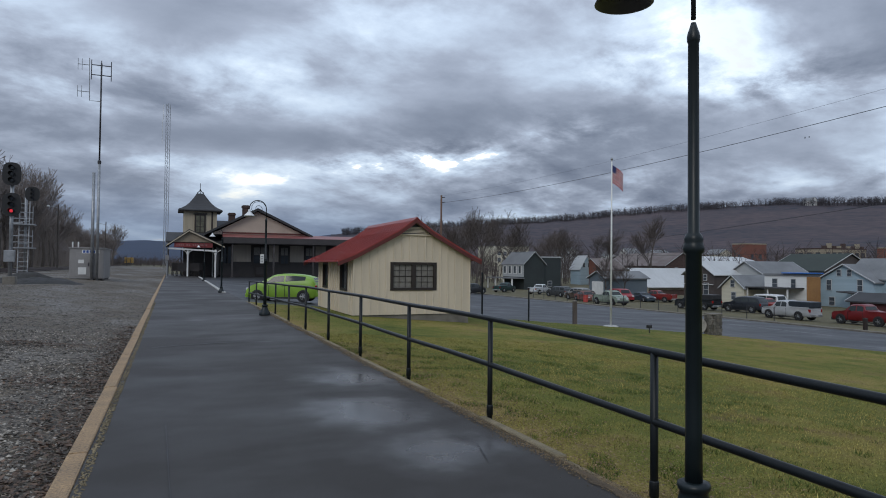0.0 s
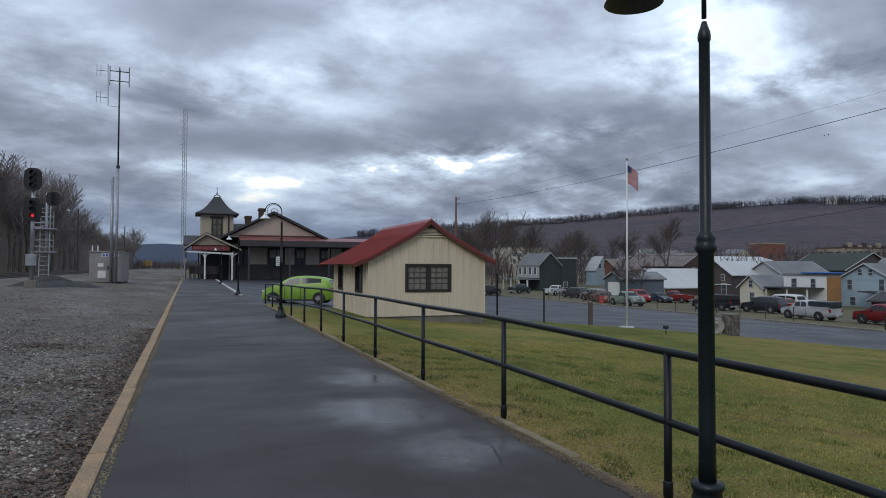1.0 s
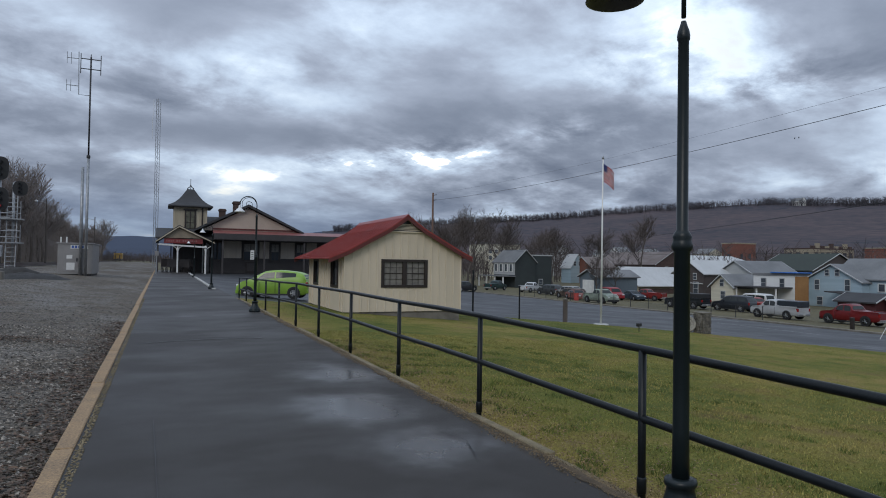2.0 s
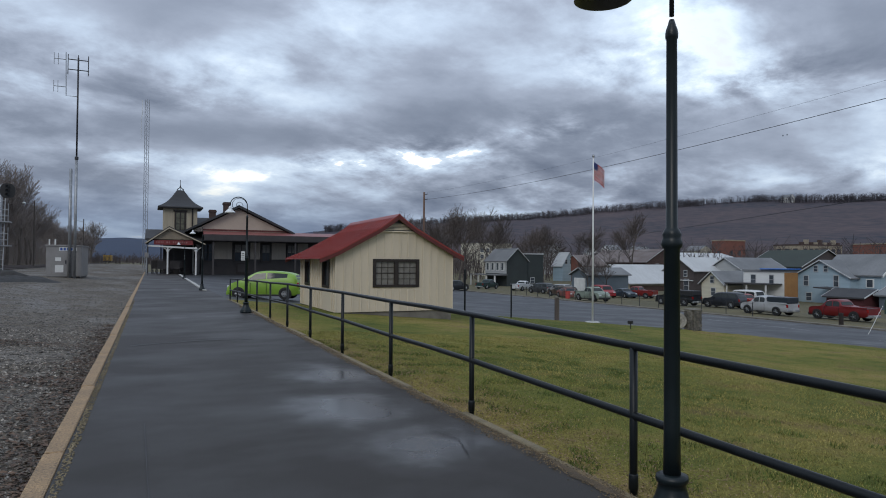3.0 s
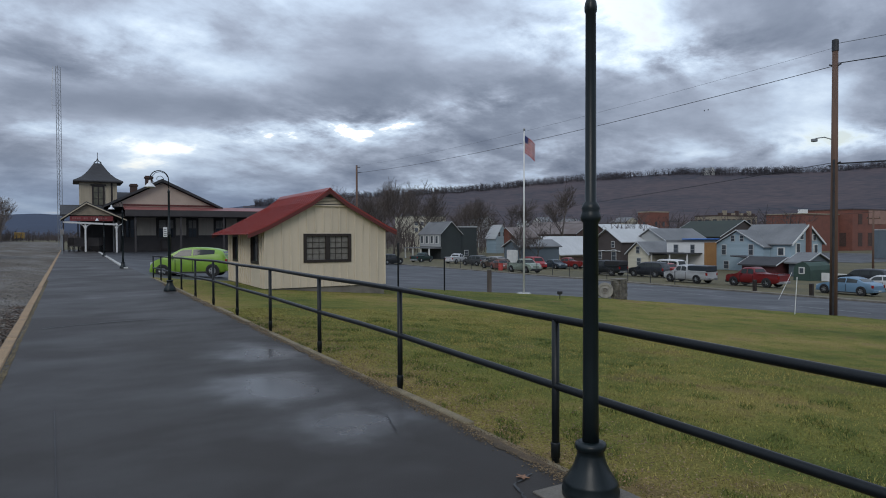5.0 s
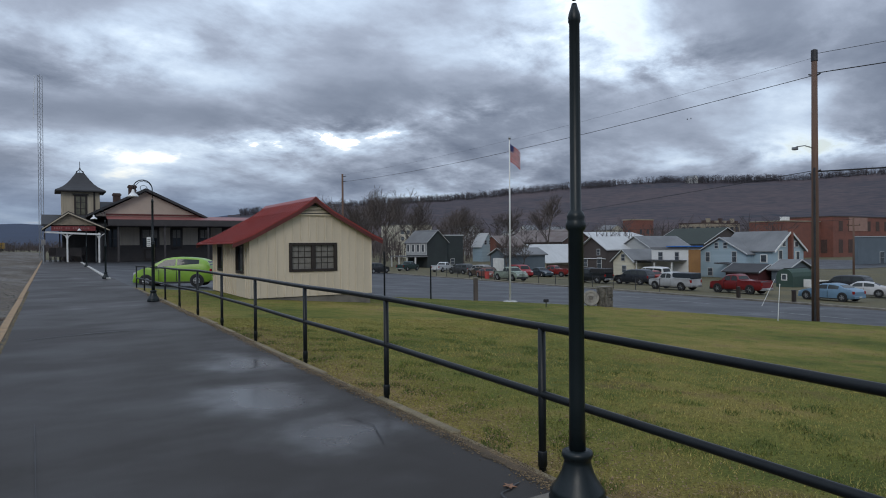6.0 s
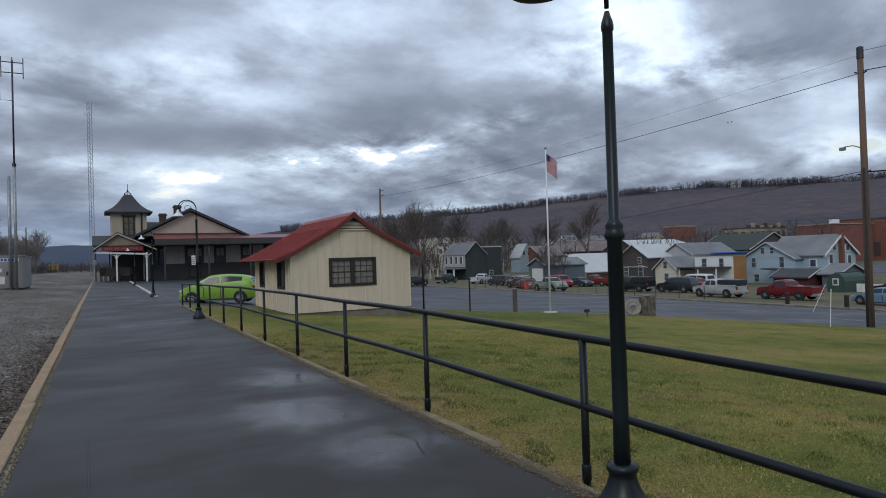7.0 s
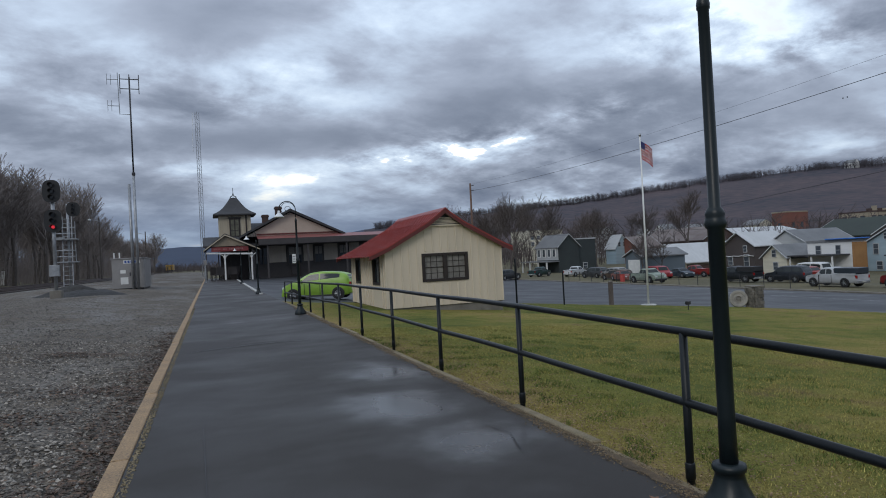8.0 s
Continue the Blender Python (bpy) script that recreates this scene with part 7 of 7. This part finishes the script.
def yard_z(x, y):
    return land(x, y) + 0.03 * (noise.noise((x * 0.9, y * 0.9, 3)) + 0.5 * noise.noise((x * 3.1, y * 3.1, 7)))


def near_yard(g):
    y = 3.0 + 13 * g.random() ** 1.5
    x = -0.76 - g.random() * (1.0 + 0.42 * y)
    return x, y, yard_z(x, y)


def mid_yard(g):
    y = 12 + 34 * g.random() ** 1.3
    x = -0.76 - g.random() * (0.5 + 0.3 * y)
    return x, y, yard_z(x, y)


chips("gravel_stones", "loose grey crushed stones beside the platform kerb", STONE_CHIP, 26000, near_yard, 0.010, 0.029, 31)
def ballast_heap(cx, cy, rx, ry, tall):
    rings, spokes = 9, 40
    vs, fs = [(cx, cy, land(cx, cy) + tall)], []
    for i in range(1, rings + 1):
        for j in range(spokes):
            a, q = 2 * math.pi * j / spokes, i / rings
            w = 1 + 0.22 * noise.noise((math.cos(a) * 1.5, math.sin(a) * 1.5, 4))
            x, y = cx + rx * q * w * math.cos(a), cy + ry * q * w * math.sin(a)
            lift = tall * (0.5 + 0.5 * math.cos(math.pi * q)) * (1 + 0.35 * noise.noise((x * 1.3, y * 1.3, 2))) + 0.05 * noise.noise((x * 5, y * 5, 6))
            vs.append((x, y, land(x, y) + (lift if i < rings else -0.1)))
    for j in range(spokes):
        fs.append((0, 1 + j, 1 + (j + 1) % spokes))
        for i in range(rings - 1):
            p, q = 1 + i * spokes, 1 + (i + 1) * spokes
            fs.append((p + j, q + j, q + (j + 1) % spokes, p + (j + 1) % spokes))
    return mesh_of("ballast_heap", vs, fs, material("dark cinder ballast", (0.05, 0.048, 0.046), (0.022, 0.021, 0.02), 6, 0.9, 1.0, 14), None, "low heap of dark cinder ballast by the signal", "stuff", "gravel heap", True)


ballast_heap(-7.4, 42.3, 2.3, 1.0, 0.6)
chips("gravel_stones", "loose grey crushed stones farther along the yard", STONE_FAR, 9000, mid_yard, 0.014, 0.034, 32)


def edge_chip(g):
    return -0.575 + 0.06 * g.random(), 3 + 25 * g.random() ** 1.6, 0.002


chips("kerb_grit", "moss and grit in the joint beside the kerb", KERB_GREY, 2600, edge_chip, 0.006, 0.016, 33)


def right_chip(g):
    y = 1.5 + 22 * g.random() ** 1.5
    x = 2.90 + 0.07 * noise.noise((1, y * 1.7, 3)) + g.normal(0, 0.05)
    x = x if x < 2.99 else 2.99 + 2.2 * (x - 2.99)
    return x, y, (0.005 if x < 3.0 else land(x, y) + 0.012)


chips("edge_grit", "crumbled grit and dirt along the lawn edging", material("crumbled dirt", (0.22, 0.16, 0.09), (0.09, 0.066, 0.040), 8, 0.9, 0.3, island=0.6), 20000, right_chip, 0.003, 0.009, 34)


def leaves(name, label, mat, count, place, size, seed):
    g = np.random.default_rng(seed)
    vs, fs = [], []
    for i in range(count):
        x, y, z = place(g)
        a, r = g.uniform(0, 6.28), size * g.uniform(0.6, 1.3)
        u, v = np.array((math.cos(a), math.sin(a), g.uniform(-0.3, 0.3))), np.array((-math.sin(a), math.cos(a), g.uniform(-0.3, 0.3)))
        c = np.array((x, y, z + 0.012))
        k = len(vs)
        for p in (c - u * r, c - v * r * 0.5 + (0, 0, 0.006), c + u * r, c + v * r * 0.5 + (0, 0, 0.008)):
            vs.append(tuple(p))
        fs += [(k, k + 1, k + 2), (k, k + 2, k + 3)]
    return mesh_of(name, vs, fs, mat, None, label, "stuff", "leaves")


def drift(g):
    if g.random() < 0.55:
        y = 3.0 + 15 * g.random() ** 1.4
        x = -0.77 - abs(g.normal(0, 0.22))
    else:
        cx, cy = ((-1.9, 7.9), (-1.5, 9.6), (-2.8, 7.2), (-1.3, 5.2), (-2.2, 13.5), (-3.2, 9.8))[int(g.integers(0, 6))]
        x, y = g.normal(cx, 0.45), g.normal(cy, 0.28)
    x = min(x, -0.76)
    return x, y, yard_z(x, y) + 0.01


leaves("leaf_litter", "drifts of wet brown fallen leaves on the gravel", LEAF_BROWN, 4600, drift, 0.030, 41)


def lawn_leaf(g):
    y = 1 + 12 * g.random()
    x = 3.05 + abs(g.normal(0, 0.6))
    return x, y, land(x, y) + 0.03


leaves("dead_leaves", "scattered pale dead leaves in the grass", material("pale dead leaves", (0.34, 0.24, 0.13), (0.18, 0.12, 0.07), 9, 0.7, 0.0, island=0.4), 5200, lawn_leaf, 0.012, 42)
ml = thing("fallen_leaf", "single brown maple leaf lying on the asphalt", "leaf", pose(2.62, 3.32, 0.012, 6, 4, 30))
b = bmesh.new()
pts = [((0.05 if k % 2 == 0 else 0.022) * math.cos(math.pi * k / 5), (0.05 if k % 2 == 0 else 0.022) * math.sin(math.pi * k / 5)) for k in range(10)]
part("blade", prism(b, pts, -0.001, 0.002, "z"), material("maple leaf", (0.30, 0.15, 0.08), (0.18, 0.09, 0.05), 20, 0.7, 0.0), ml)
part("stalk", tubed([(0, 0, 0.001), (-0.06, 0.02, 0.004)], 0.002, 4), LEAF_BROWN, ml)


def blades(name, label, count, place, h0, h1, seed, mat):
    g = np.random.default_rng(seed)
    vs = np.empty((count, 3, 3))
    for i in range(count):
        x, y, z = place(g)
        h, a, w = g.uniform(h0, h1), g.uniform(0, 6.28), g.uniform(0.0018, 0.004) * (1 + 0.06 * math.hypot(x, y))
        dx, dy = math.cos(a) * w, math.sin(a) * w
        lx, ly = g.normal(0, 0.5) * h, g.normal(0, 0.5) * h
        vs[i] = ((x - dx, y - dy, z), (x + dx, y + dy, z), (x + lx, y + ly, z + h))
    fs = np.arange(count * 3).reshape(-1, 3)
    return mesh_of(name, vs.reshape(-1, 3).tolist(), fs.tolist(), mat, None, label, "stuff", "grass")


def lawn_z(x, y):
    return land(x, y) + 0.02 * (noise.noise((x * 0.9, y * 0.9, 3)) + 0.5 * noise.noise((x * 3.1, y * 3.1, 7)))


def near_lawn(g):
    while True:
        x, y = 3.08 + 8 * g.random() ** 1.3, 0.3 + 15 * g.random() ** 1.15
        if noise.noise((x * 1.6, y * 1.6, 9)) + g.uniform(-0.5, 0.9) > 0.45 * max(0.0, 1 - (x - 3.05) / 0.9):
            return x, y, lawn_z(x, y) - 0.004


def far_lawn(g):
    while True:
        x, y = 3.2 + 22 * g.random(), 2 + 24 * g.random()
        if x < lawn_edge(y) - 0.2 and not (5.9 < x < 10.7 and y > 22.3):
            return x, y, lawn_z(x, y) - 0.004


blades("lawn_grass", "short ragged grass blades on the near lawn", 140000, near_lawn, 0.012, 0.034, 51, BLADE)
def tufts(g):
    while True:
        x, y = 3.06 + 5 * g.random() ** 1.4, 1.2 + 12 * g.random() ** 1.2
        if noise.noise((x * 2.3, y * 2.3, 21)) > 0.22:
            return x, y, lawn_z(x, y) - 0.004


blades("grass_tufts", "longer dark green tufts in the near lawn", 16000, tufts, 0.025, 0.055, 53, TUFT)
blades("lawn_grass", "short grass over the rest of the lawn", 60000, far_lawn, 0.01, 0.024, 52, BLADE_GREEN)

# soil washed over the broken edge of the asphalt, in ragged tongues
SOIL = material("damp soil and straw", (0.15, 0.105, 0.06), (0.045, 0.034, 0.022), 9, 0.95, 0.8, 90, grime=0.5)
vs, fs = [], []
for k in range(520):
    y = 1.2 + k * 0.05
    n0 = noise.noise((0.3, y * 1.1, 8)) + 0.6 * noise.noise((0.3, y * 5.0, 2))
    left = 2.915 - max(0.0, 0.10 * n0 + 0.02)
    right = 2.921 + max(0.0, 0.06 * noise.noise((2.3, y * 3.0, 5)))
    vs += [(left, y, 0.0052), ((left + right) / 2, y, 0.011 + 0.004 * n0), (right, y, 0.0058)]
for k in range(519):
    for c in (0, 1):
        fs.append((3 * k + c, 3 * k + c + 1, 3 * k + c + 4, 3 * k + c + 3))
sheet("edge_soil", SOIL, vs, fs, "ragged line of damp soil along the asphalt edge", kind="structure", category="soil")

# cracks and seams in the platform asphalt
TAR = material("dark wet seam", (0.008, 0.008, 0.009), (0.005, 0.005, 0.006), 9, 0.4, 0.1)


def seam(pts, w, label):
    g = random.Random(len(pts) * 7 + int(pts[0][1] * 10))
    path = []
    for p, q in zip(pts, pts[1:]):
        for k in range(8):
            t_ = k / 8
            path.append((p[0] + (q[0] - p[0]) * t_ + g.uniform(-1, 1) * w * 0.8, p[1] + (q[1] - p[1]) * t_ + g.uniform(-1, 1) * w * 0.8))
    vs, fs = [], []
    for k, (x, y) in enumerate(path):
        n_ = path[min(k + 1, len(path) - 1)]
        m_ = path[max(k - 1, 0)]
        d = Vector((n_[0] - m_[0], n_[1] - m_[1], 0)).normalized()
        ww = w * g.uniform(0.4, 1.0)
        vs += [(x - d.y * ww, y + d.x * ww, 0.0085), (x + d.y * ww, y - d.x * ww, 0.0085)]
    for k in range(len(path) - 1):
        fs.append((2 * k, 2 * k + 1, 2 * k + 3, 2 * k + 2))
    sheet("asphalt_crack", TAR, vs, fs, label, category="crack", smooth=False)


seam([(-0.3, 13.0), (0.3, 13.25), (1.2, 13.4), (2.0, 13.3)], 0.034, "open crack across the platform asphalt")
seam([(2.35, 2.5), (2.42, 3.0), (2.5, 3.25), (2.75, 3.36)], 0.012, "jagged crack in the asphalt beside the lamp")
seam([(2.0, 2.9), (2.2, 3.02), (2.42, 3.0)], 0.01, "fine crack running to the lamp footing")
seam([(2.35, 4.6), (2.5, 5.1), (2.42, 5.5)], 0.006, "fine crack in the platform asphalt")
seam([(0.05, 3.2), (0.02, 5.0), (-0.02, 7.0)], 0.004, "straight hairline seam in the platform asphalt")
seam([(0.6, 33.0), (2.6, 33.4)], 0.06, "dark patch seam across the platform")
